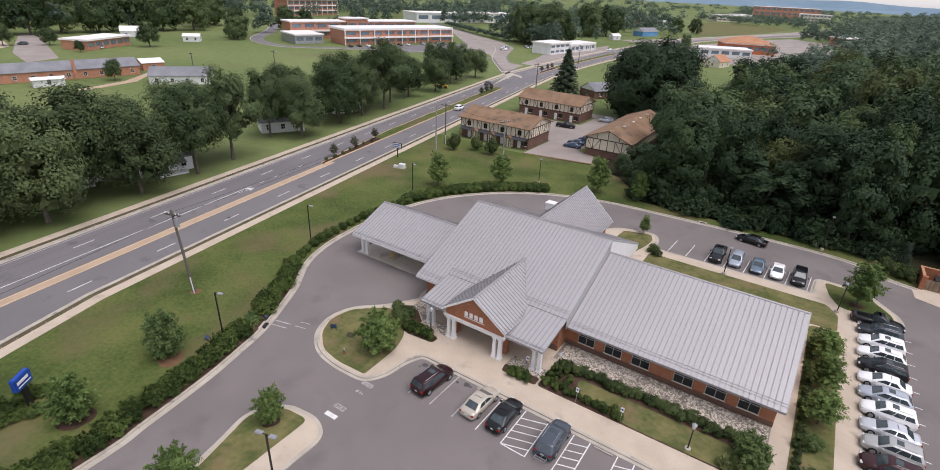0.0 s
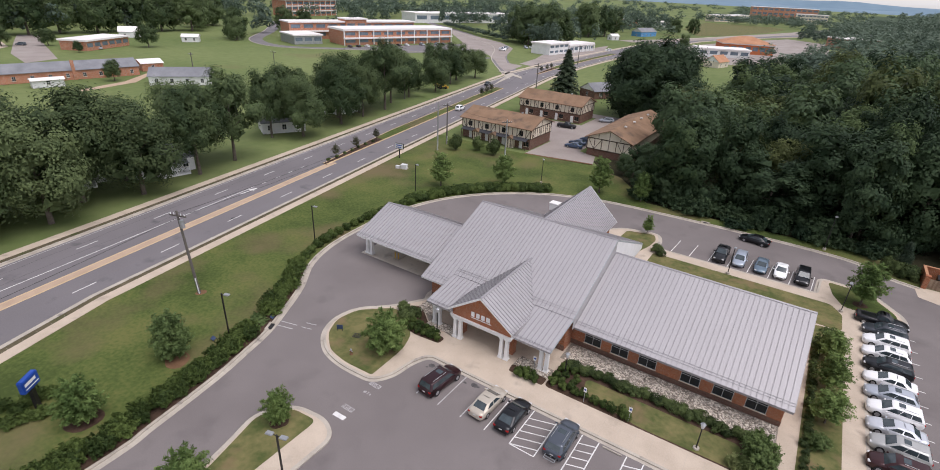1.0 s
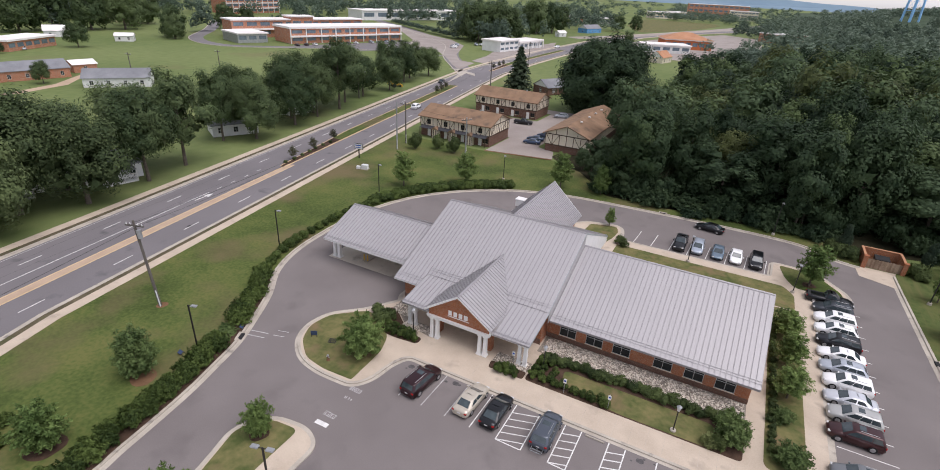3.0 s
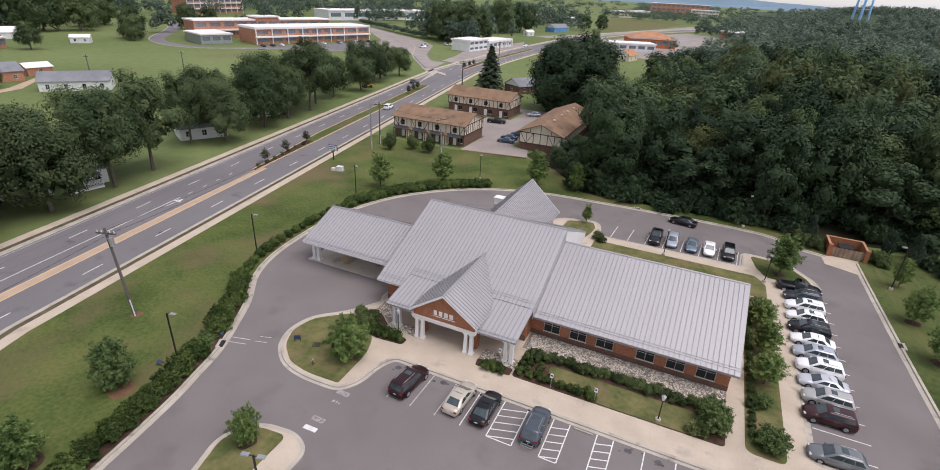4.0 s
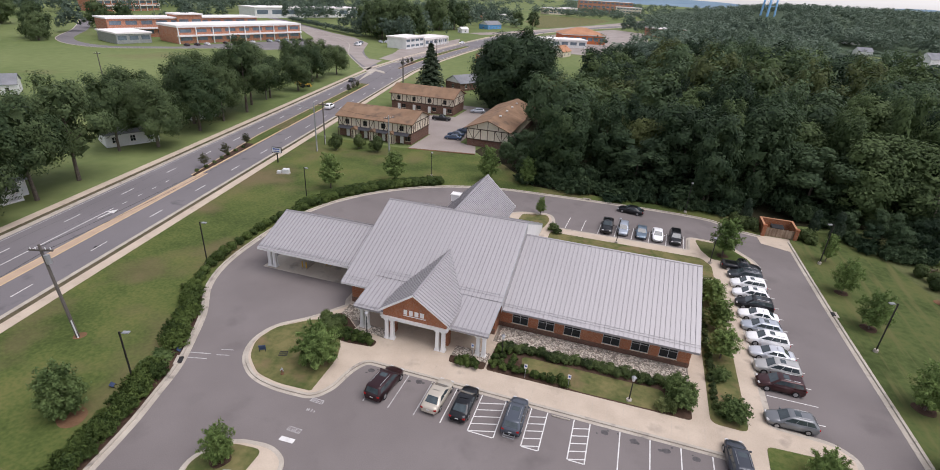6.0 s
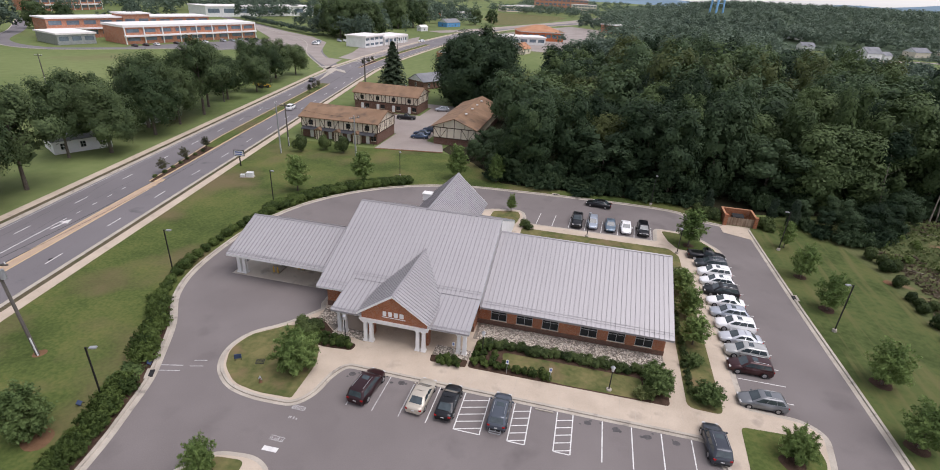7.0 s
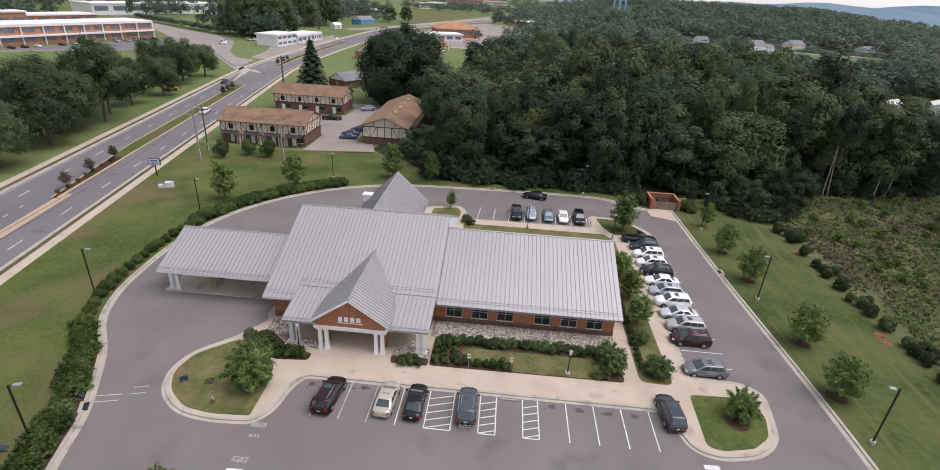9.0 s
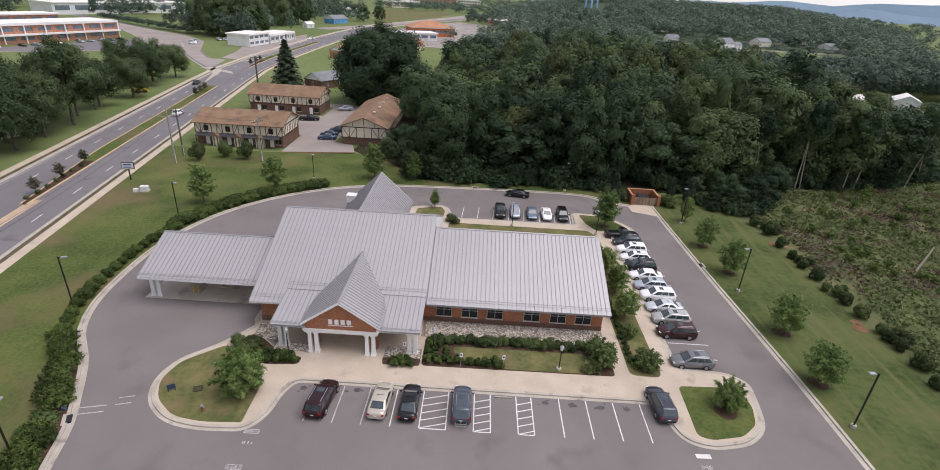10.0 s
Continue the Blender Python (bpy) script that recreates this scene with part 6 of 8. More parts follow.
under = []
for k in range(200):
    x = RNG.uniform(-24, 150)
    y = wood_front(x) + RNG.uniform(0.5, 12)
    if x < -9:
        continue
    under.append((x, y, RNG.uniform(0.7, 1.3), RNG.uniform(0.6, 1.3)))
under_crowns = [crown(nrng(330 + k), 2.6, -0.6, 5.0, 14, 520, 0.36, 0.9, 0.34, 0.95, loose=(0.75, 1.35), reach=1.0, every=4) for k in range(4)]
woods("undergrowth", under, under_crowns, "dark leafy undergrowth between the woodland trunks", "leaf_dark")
spots = []
for k in range(3000):
    a = radians(RNG.uniform(14, 98))
    r = 330 * (2600 / 330) ** RNG.random()
    x, y = r * math.cos(a), r * math.sin(a)
    if x < -20 + (y - 300) * 0.12 and y < 900:
        continue
    s = 0.82 + r / 2600
    spots.append((x, y, s * RNG.uniform(0.8, 1.3), (0.72 + r / 9000) * RNG.uniform(0.8, 1.2)))
for k in range(1300):
    a = radians(RNG.uniform(53, 90))
    r = RNG.uniform(600, 1250)
    x, y = 4 + r * math.cos(a), -36 + r * math.sin(a)
    spots.append((x, y, RNG.uniform(0.8, 1.4), RNG.uniform(0.7, 1.05)))
for k in range(900):
    a = radians(RNG.uniform(92, 172))
    r = 560 * (2600 / 560) ** RNG.random()
    x, y = r * math.cos(a), r * math.sin(a)
    if abs(x - road_x(y)) < 30 or noise.noise(Vector((x * 0.006, y * 0.006, 5.0))) < -0.12:
        continue
    s = 0.85 + r / 2400
    spots.append((x, y, s * RNG.uniform(0.8, 1.3), (0.7 + r / 9000) * RNG.uniform(0.85, 1.25)))
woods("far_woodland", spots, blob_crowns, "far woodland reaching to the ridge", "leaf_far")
# garden trees between the houses of the clearing
woods("garden_trees", [(255, 508, 0.9, 0.42), (262, 517, 0.8, 0.4), (306, 551, 0.8, 0.45), (333, 561, 1.2, 0.55), (341, 566, 1.1, 0.5), (363, 566, 0.8, 0.45), (395, 566, 0.9, 0.4), (385, 552, 0.7, 0.3), (246, 472, 0.7, 0.3), (205, 452, 0.9, 0.4), (300, 486, 0.5, 0.22), (318, 490, 0.5, 0.2)], far_crowns, "round garden trees between the far houses", "leaf_far", True)
# dark wood behind the farm and the field
spots = []
for k in range(120):
    t = RNG.random()
    spots.append((-418 - 40 * t - RNG.uniform(0, 70), 20 + 235 * t + RNG.uniform(-10, 10), RNG.uniform(0.95, 1.5), RNG.uniform(0.95, 1.45)))
woods("field_wood", spots, far_crowns, "dark green wood behind the farm field", "leaf_street")
# tree belts round the school, the town and the farm
spots = []
for cx, cy, rx, ry, n in ((-430, 120, 60, 110, 90), (-520, 260, 60, 120, 90), (-460, 10, 60, 80, 70), (-380, 30, 40, 30, 16), (-330, 330, 16, 22, 10), (-285, 250, 12, 14, 6), (-330, 215, 10, 10, 4), (-205, 370, 26, 34, 26), (-160, 330, 18, 18, 9),
                          (-196, 446, 18, 34, 14), (-60, 600, 100, 40, 24), (60, 640, 140, 60, 70), (-250, 560, 160, 60, 80), (-420, 520, 120, 90, 90), (-620, 420, 120, 160, 120),
                          (-100, 760, 300, 120, 150), (-650, 100, 120, 150, 110), (-300, 430, 30, 20, 12), (60, 430, 40, 60, 30)):
    for k in range(math.ceil(n * 0.6)):
        a, q = RNG.uniform(0, 6.283), math.sqrt(RNG.random())
        spots.append((cx + rx * q * math.cos(a), cy + ry * q * math.sin(a), RNG.uniform(0.7, 1.25), RNG.uniform(0.6, 1.15)))
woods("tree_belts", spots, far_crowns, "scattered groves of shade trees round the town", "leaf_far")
bm = bmesh.new()
rows_ = []
for i in range(24):
    a = radians(50 + 42 * i / 23)
    rows_.append([bm.verts.new((4 + r * math.cos(a), -36 + r * math.sin(a), rise(4 + r * math.cos(a), -36 + r * math.sin(a)) - 0.4)) for r in (600, 700, 800, 900, 1000, 1100, 2600)])
for p, q in zip(rows_, rows_[1:]):
    for k in range(6):
        bm.faces.new((p[k], p[k + 1], q[k + 1], q[k]))
tagged(part("hill", bm, M["wood_ground"], smooth=True), "low wooded hill beyond the houses", "hill", kind="structure")
spots = []
for k in range(900):
    a = radians(RNG.uniform(93, 142))
    r = RNG.uniform(430, 1250)
    x, y = 14 + r * math.cos(a), -32 + r * math.sin(a)
    if abs(x - road_x(y)) < 34 or noise.noise(Vector((x * 0.011, y * 0.011, 15.0))) < 0.02 or (-380 < x < -180 and y < 470):
        continue
    spots.append((x, y, RNG.uniform(0.8, 1.35), RNG.uniform(0.75, 1.2)))
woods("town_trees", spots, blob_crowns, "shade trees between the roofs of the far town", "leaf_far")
# hedge row beside the school
woods("school_hedge", [(-193 - k * 3.9 + RNG.uniform(-1, 1), 332 + k * 2.67, 0.6, 0.3) for k in range(31)], far_crowns, "long dark clipped hedge beside the school", "leaf_far")

# ---- brushland ----
rng = nrng(400)
P = []
while len(P) < 72000:
    x, y = rng.uniform(57, 140), rng.uniform(-35, 92)
    if y > wood_front(x) - 1 or x < 59 + 1.2 * math.sin(y * 0.3):
        continue
    v = noise.noise(Vector((x * 0.16, y * 0.16, 3.0))) + 0.35 * noise.noise(Vector((x * 0.6, y * 0.6, 8.0)))
    if v < -0.3 and rng.random() < 0.75:
        continue
    P.append((x, y, 0.04 + max(0, v) * 1.0 * rng.random() + rng.random() * 0.25))
P = np.array(P)
dead = np.array([noise.noise(Vector((x * 0.09, y * 0.09, 31.0))) + 0.5 * noise.noise(Vector((x * 0.5, y * 0.5, 12.0))) for x, y, z in P]) > 0.14
V, F = cards(P[~dead], np.tile(np.array([[0, 0, 1.0]]), (int((~dead).sum()), 1)), 0.34, rng, 1.8, 0.5)
VD, FD = cards(P[dead] * np.array([1, 1, 0.6]) + np.array([0, 0, 0.03]), np.tile(np.array([[0, 0, 1.0]]), (int(dead.sum()), 1)), 0.3, rng, 2.6, 0.5)
tagged(place("dead_brush", quad_mesh("dead_brush", VD, FD), M["leaf_dead"]), "dry brown brush and slash over cleared land", "brush", kind="stuff")
tagged(place("brush", quad_mesh("brush", V, F), M["leaf_brush"]), "low wild brush regrowing over cleared land", "brush", kind="stuff")
clumps = []
for k in range(420):
    x, y = RNG.uniform(60, 128), RNG.uniform(-20, 84)
    if y > wood_front(x) - 2 or noise.noise(Vector((x * 0.07, y * 0.07, 21.0))) < -0.05:
        continue
    s = RNG.uniform(0.16, 0.42)
    clumps.append((x, y, s, s * RNG.uniform(0.6, 1.1)))
woods("brush_clumps", clumps, [crown(nrng(350 + k), 2.6, -0.6, 5.0, 6, 150, 0.7, 0.9, 0.45, 0.95, every=9) for k in range(3)], "scattered young bushes regrowing in the brush", "leaf_hedge")
bm = bmesh.new()
for k in range(240):
    x, y = RNG.uniform(62, 130), RNG.uniform(-5, 74)
    a, ln = RNG.uniform(0, 3.14), RNG.uniform(0.8, 3.0)
    tube(bm, (x, y, 0.12), (x + math.cos(a) * ln, y + math.sin(a) * ln, RNG.uniform(0.1, 0.5)), 0.05, 0.03, 5)
tagged(part("brushwood", bm, M["bark_pale"]), "scattered pale dead sticks and logging debris", "debris", kind="stuff")
log = thing("dead_snag", "pale leaning dead tree trunk in the brush", "dead tree", at=pose(75.8, 39.5, 0))
part("trunk", tube(bmesh.new(), (0, 0, 0), (3.2, 2.2, 3.6), 0.2, 0.1, 7), M["bark_pale"], log)

# mulch rings and bare clay round the lawn trees
for x, y, r, mat in ((-34.4, -11.4, 1.3, "clay"), (-33.0, -20.9, 1.5, "mulch"), (43.0, 43.9, 0.9, "mulch"), (43.6, 34.8, 1.0, "mulch"), (43.9, 19.5, 1.1, "mulch"), (43.1, 10.1, 1.1, "mulch"), (27.4, 49.6, 0.9, "mulch"), (30.6, 4.6, 1.15, "mulch"), (55.2, 21.6, 0.9, "clay"), (55.6, 23.0, 0.7, "clay"), (56.2, 46.4, 0.8, "clay"), (-44.9, -2.4, 0.65, "clay"), (-18.7, -10.6, 0.9, "mulch")):
    pts = [(x + r * (1 + 0.09 * math.sin(k * 1.05 + x)) * math.cos(k * 0.3491), y + r * (1 + 0.09 * math.cos(k * 0.7 + y)) * math.sin(k * 0.3491)) for k in range(18)]
    sheet("tree_ring", pts, 0.185 if mat == "mulch" and -22 < x < 40 else 0.105, M[mat], "bare mulched ring under a tree", "tree ring", 0.04)

# river stones
PEB_V = np.array([[0, 0, 1], [1, 0, 0.1], [0.35, 0.95, 0], [-0.8, 0.6, 0.1], [-0.8, -0.6, 0], [0.35, -0.95, 0.1], [0, 0, -1]], float)
PEB_F = np.array([[0, k, k % 5 + 1] for k in range(1, 6)] + [[6, k % 5 + 1, k] for k in range(1, 6)])
bm_stones = []
for x0, y0, x1, y1, n in ((-1.0, 14.0, 20.2, 17.1, 5200), (-20.4, 11.6, -17.4, 14.6, 520), (-17.3, 9.9, -13.4, 11.2, 420), (-5.0, 9.9, -1.2, 11.4, 480)):
    rs_ = nrng(int(x0 * 10) + 900)
    for k in range(n):
        r = rs_.uniform(0.07, 0.17)
        a = rs_.uniform(0, 6.283)
        m = np.array([[math.cos(a), math.sin(a), 0], [-math.sin(a), math.cos(a), 0], [0, 0, 1]])
        V = (PEB_V * rs_.uniform(0.85, 1.15, (7, 1)) * np.array([r, r * rs_.uniform(0.55, 0.95), r * 0.55])) @ m
        bm_stones.append((V + np.array([rs_.uniform(x0, x1), rs_.uniform(y0, y1), 0.17 + rs_.uniform(0, 0.05)]), PEB_F))
V, F = join(bm_stones)
tagged(place("river_stones", quad_mesh("river_stones", V, F), M["stone"]), "bed of pale rounded river stones along the wall", "stones", kind="stuff")
# darker gravel sheets carry the painted shade between the stones
sheet("stone_bed", [(-1.4, 13.9), (20.4, 13.9), (20.4, 17.3), (-1.4, 17.3)], 0.16, M["stone_gap_shade"], "gravel bed under the windows", "gravel bed")
sheet("stone_bed_porch", [(-5.1, 9.75), (-1.0, 9.85), (-1.0, 11.5), (-5.1, 11.5)], 0.16, M["stone_gap_shade"], "gravel bed beside the porch", "gravel bed")
sheet("stone_bed_west", [(-20.6, 14.4), (-20.3, 12.8), (-17.5, 10.5), (-13.3, 9.6), (-13.3, 11.3), (-17.2, 11.4), (-17.8, 14.4)], 0.158, M["stone_gap_shade"], "gravel bed beside the porch", "gravel bed")


# ---- vehicles ----
PAINTS = {}


def paint(rgb, metal=0.35, rough=0.28):
    key = (rgb, metal)
    if key not in PAINTS:
        m = surf("car_paint", tuple(c * 0.92 for c in rgb), rgb, 2.0, rough, 0, 12, metal=metal, space="object", spec=0.5)
        m.node_tree.nodes["Principled BSDF"].inputs["Coat Weight"].default_value = 0.3
        m.node_tree.nodes["Principled BSDF"].inputs["Coat Roughness"].default_value = 0.08
        PAINTS[key] = m
    return PAINTS[key]


M["rim"] = surf("alloy_rim", (0.35, 0.35, 0.36), (0.5, 0.5, 0.51), 3, 0.35, 0, 9, metal=0.7, space="object")
M["lamp_red"] = surf("red_lamp_lens", (0.3, 0.012, 0.012), (0.42, 0.02, 0.02), 3, 0.2, 0, 9, space="object")
M["lamp_clear"] = surf("clear_lamp_lens", (0.5, 0.5, 0.5), (0.68, 0.68, 0.68), 3, 0.15, 0, 9, space="object")
M["plate"] = surf("plain_plate", (0.6, 0.6, 0.6), (0.72, 0.72, 0.72), 3, 0.4, 0, 9, space="object")
# base lifted to grey-teal: some of the sky's reflection is put into the colour
M["car_glass"] = surf("car_glass", (0.03, 0.042, 0.048), (0.07, 0.092, 0.1), 1.0, 0.05, 0, 3, spec=0.8, space="object")

#            length width belt hood  nose  deck  cabin base (rear, front) roof (rear, front) roof height
CARS = {
    "sedan": (4.85, 1.82, 0.93, 0.90, 0.70, 0.98, -1.9, 1.2, -1.0, 0.22, 1.45),
    "suv": (4.75, 1.90, 1.08, 1.06, 0.85, 1.08, -2.3, 1.22, -1.92, 0.35, 1.72),
    "wagon": (4.75, 1.84, 0.98, 0.95, 0.75, 0.98, -2.30, 1.25, -1.65, 0.32, 1.60),
    "minivan": (5.05, 1.98, 1.06, 1.02, 0.78, 1.06, -2.46, 1.35, -2.15, 0.45, 1.74),
    "pickup": (5.75, 1.95, 1.14, 1.12, 0.92, 1.12, -0.75, 1.15, -0.50, 0.35, 1.84),
}


def car(kind, rgb, x, y, heading, label, group="", metal=0.35, z=0.0, rails=False, lod=False):
    L, W, belt, hood, nose, deck, c0, c1, r0, r1, top = CARS[kind]
    col = paint(rgb, metal)
    ob = thing("pickup_truck" if kind == "pickup" else kind if kind != "suv" else "suv", label, "car" if kind != "pickup" else "pickup", group, pose(x, y, z, 0, 0, heading))
    h, w = L / 2, W / 2
    # lower body as rounded sections along the car
    st = [(-h, 0.80, 0.42, deck - 0.22), (-h + 0.06, 0.90, 0.30, deck - 0.06), (-h + 0.35, 0.97, 0.22, deck), (c0 + 0.1, 1.0, 0.20, belt), (0.0, 1.0, 0.20, belt), (c1, 0.99, 0.20, hood + 0.03), (h - 0.75, 0.96, 0.20, hood - 0.05), (h - 0.35, 0.89, 0.22, nose + 0.05), (h - 0.1, 0.74, 0.28, nose - 0.06), (h, 0.56, 0.40, nose - 0.2)]
    if kind == "pickup":
        st[2] = (-h + 0.3, 0.97, 0.24, deck)
    bm = bmesh.new()
    rings = []
    for sx, ws, zb, zt in st:
        ww = w * ws
        half = [(ww * 0.86, zb), (ww * 0.97, zb + 0.12), (ww, (zb + zt) * 0.5), (ww * 0.975, zt - 0.12), (ww * 0.86, zt - 0.015), (ww * 0.5, zt + 0.012)]
        ring = [bm.verts.new((sx, yy, zz)) for yy, zz in half] + [bm.verts.new((sx, -yy, zz)) for yy, zz in half[::-1]]
        rings.append(ring)
    n = len(rings[0])
    for a, b in zip(rings, rings[1:]):
        for k in range(n):
            bm.faces.new((a[k], a[(k + 1) % n], b[(k + 1) % n], b[k]))
    bm.faces.new(rings[0][::-1])
    bm.faces.new(rings[-1])
    part("body", bm, col, ob, smooth=True)
    # cabin
    wb, wt = w * 0.93, w * 0.76
    zb = belt - 0.02
    lev = [(c0, c1, wb, zb), (c0 + (r0 - c0) * 0.86, c1 + (r1 - c1) * 0.86, wb + (wt - wb) * 0.86, zb + (top - zb) * 0.88), (r0 + 0.05, r1 - 0.08, wt - 0.03, top - 0.03), (r0 + 0.22, r1 - 0.28, wt - 0.2, top - 0.002), (r0 + 0.5, r1 - 0.55, wt - 0.42, top + 0.018)]
    bm = bmesh.new()
    rr = []
    for xa, xb, ww, zz in lev:
        i = 0.12
        rr.append([bm.verts.new(p) for p in ((xa, -ww + i, zz), (xa + i, -ww, zz), (xb - i, -ww, zz), (xb, -ww + i, zz), (xb, ww - i, zz), (xb - i, ww, zz), (xa + i, ww, zz), (xa, ww - i, zz))])
    for a, b in zip(rr, rr[1:]):
        for k in range(8):
            bm.faces.new((a[k], a[(k + 1) % 8], b[(k + 1) % 8], b[k]))
    bm.faces.new(rr[-1])
    part("cabin", bm, col, ob, smooth=True)

    def glass(name, quad, off):
        q = [Vector(p) for p in quad]
        c = sum(q, Vector()) / 4
        nn = (q[1] - q[0]).cross(q[3] - q[0]).normalized()
        if nn.dot(Vector(off)) < 0:
            nn = -nn
        q = [p + nn * 0.006 for p in q]
        part(name, prism(bmesh.new(), q, nn * 0.008), M["car_glass"], ob)

    def on(t, side, u):
        """A point on the cabin's side face: t up from belt to roof, u from rear to front."""
        xa, xb = c0 + (r0 - c0) * 0.86 * t, c1 + (r1 - c1) * 0.86 * t
        ww = wb + (wt - wb) * 0.86 * t
        return (xa + 0.12 + (xb - xa - 0.24) * u, side * ww, zb + (top - zb) * 0.88 * t)

    def end(t, front, v):
        xx = (c1 + (r1 - c1) * 0.86 * t) if front else (c0 + (r0 - c0) * 0.86 * t)
        ww = wb + (wt - wb) * 0.86 * t - 0.12
        return (xx, v * ww, zb + (top - zb) * 0.88 * t)
    glass("windshield", [end(0.06, 1, -0.96), end(0.06, 1, 0.96), end(0.98, 1, 0.96), end(0.98, 1, -0.96)], (1, 0, 0.5))
    glass("rear_window", [end(0.16, 0, -0.9), end(0.16, 0, 0.9), end(0.95, 0, 0.9), end(0.95, 0, -0.9)], (-1, 0, 0.5))
    cuts = {"pickup": ((0.06, 0.46), (0.52, 0.9)), "sedan": ((0.12, 0.48), (0.53, 0.88))}.get(kind, ((0.04, 0.31), (0.33, 0.63), (0.65, 0.94)))
    for side in (-1, 1):
        for a, b in cuts:
            glass("side_window", [on(0.16, side, a), on(0.16, side, b + (0.04 if b > 0.8 else 0)), on(0.92, side, b), on(0.92, side, a)], (0, side, 0.2))
    # wheels
    rad = 0.33 if kind in ("sedan", "wagon") else 0.37
    for wx in (-h + 0.98, h - 0.98):
        for side in (-1, 1):
            bm = bmesh.new()
            tube(bm, (wx, side * (w - 0.24), rad), (wx, side * (w + 0.012), rad), rad, n=18)
            ty = part("tyre", bm, M["black"], ob)
            part("rim", tube(bmesh.new(), (wx, side * (w - 0.02), rad), (wx, side * (w + 0.022), rad), rad * 0.66, rad * 0.6, n=12), M["rim"], ty)
    if not lod:
        for side in (-1, 1):
            bm = bmesh.new()
            box(bm, h - 0.3, side * w * 0.62 - 0.17, nose - 0.16, h - 0.06, side * w * 0.62 + 0.17, nose - 0.02, bevel=0.03)
            part("headlight", bm, M["lamp_clear"], ob)
            bm = bmesh.new()
            box(bm, -h - 0.012, side * w * 0.74 - 0.14, deck - 0.3, -h + 0.2, side * w * 0.74 + 0.14, deck - 0.12, bevel=0.03)
            part("tail_light", bm, M["lamp_red"], ob)
            bm = bmesh.new()
            box(bm, c1 - 0.42, side * (w + 0.12) - 0.1, belt - 0.02, c1 - 0.27, side * (w + 0.12) + 0.1, belt + 0.13, bevel=0.03)
            part("mirror", bm, col, ob)
        part("grille", boxes((h - 0.1, -0.4, 0.42, h - 0.005, 0.45, nose - 0.24)), M["black"], ob)
        part("rear_bumper", boxes((-h - 0.03, -w * 0.72, 0.36, -h + 0.2, w * 0.72, 0.5)), M["black"] if kind in ("suv", "pickup") else col, ob)
        part("number_plate", boxes((-h - 0.025, -0.16, 0.62, -h + 0.05, 0.16, 0.72)), M["plate"], ob, "plain blank plate")
        if rails:
            for side in (-1, 1):
                part("roof_rail", tube(bmesh.new(), (r0 + 0.35, side * (wt - 0.16), top + 0.05), (r1 - 0.4, side * (wt - 0.16), top + 0.05), 0.025, n=6), M["galv"], ob)
            part("sunroof", boxes((r1 - 0.95, -0.36, top + 0.004, r1 - 0.4, 0.36, top + 0.024)), M["car_glass"], ob)
    if kind == "pickup":
        part("cargo_bed", boxes((-h + 0.12, -w * 0.78, deck + 0.004, c0 - 0.05, w * 0.78, deck + 0.014)), M["black"], ob, "dark open cargo bed")
    return ob


WHITE, SILVER, BLACK, GREY, MAROON, BEIGE = (0.92, 0.92, 0.92), (0.42, 0.45, 0.5), (0.012, 0.013, 0.016), (0.09, 0.105, 0.13), (0.032, 0.01, 0.013), (0.52, 0.47, 0.39)
car("minivan", MAROON, -9.75, 2.6, 84, "dark maroon minivan parked before the bank entrance", rails=True)
car("sedan", BEIGE, -4.05, 2.9, 87, "pale beige sedan parked nose-in", "front row cars", 0.2)
car("sedan", BLACK, -1.2, 2.85, 89, "black sedan parked nose-in", "front row cars")
suv = car("suv", GREY, 3.9, 2.95, 90, "dark blue-grey sport utility vehicle with rear hitch rack", "front row cars", rails=True)
part("hitch_rack", boxes((-2.95, -0.55, 0.5, -2.42, -0.5, 0.56), (-2.95, 0.5, 0.5, -2.42, 0.55, 0.56), (-2.95, -0.55, 0.5, -2.9, 0.55, 0.56), (-2.7, -0.55, 0.5, -2.65, 0.55, 0.56), (-2.45, -0.06, 0.42, -2.3, 0.06, 0.5)), M["galv"], suv)
car("suv", (0.055, 0.062, 0.078), 23.9, 4.7, 94, "dark grey sport utility vehicle parked at the row's end", "front row cars", rails=True)
row = [(0, "wagon", (0.2, 0.21, 0.22), "grey wagon parked facing the walk"), (2, "suv", (0.05, 0.016, 0.017), "dark red sport utility vehicle facing the walk"), (3, "suv", (0.5, 0.5, 0.48), "pale silver sport utility vehicle facing the walk"),
       (4, "sedan", (0.66, 0.68, 0.72), "white-silver sedan facing the walk"), (5, "suv", WHITE, "white sport utility vehicle facing the walk"), (6, "wagon", (0.5, 0.54, 0.6), "silver-blue wagon facing the walk"), (7, "sedan", WHITE, "white sedan facing the walk"),
       (8, "suv", BLACK, "black sport utility vehicle facing the walk"), (9, "wagon", WHITE, "white wagon facing the walk"), (10, "suv", WHITE, "white sport utility vehicle with dark sunroof"), (11, "suv", (0.06, 0.068, 0.08), "dark grey sport utility vehicle facing the walk")]
for k, kind, rgb, lab in row:
    car(kind, rgb, 29.75 + RNG.uniform(-0.15, 0.25), 11.95 + 2.8 * k, 180 + RNG.uniform(-1.5, 1.5), lab, "east row cars", 0.0 if rgb == WHITE else 0.35, rails=kind != "sedan")
car("pickup", BLACK, 29.6, 11.95 + 2.8 * 12, 0, "black pickup truck with open bed", "east row cars")
car("pickup", BLACK, 8.75, 53.0, 270, "black pickup truck parked behind the bank", "rear row cars")
car("wagon", (0.4, 0.45, 0.52), 11.5, 52.9, 270, "silver compact car parked behind the bank", "rear row cars")
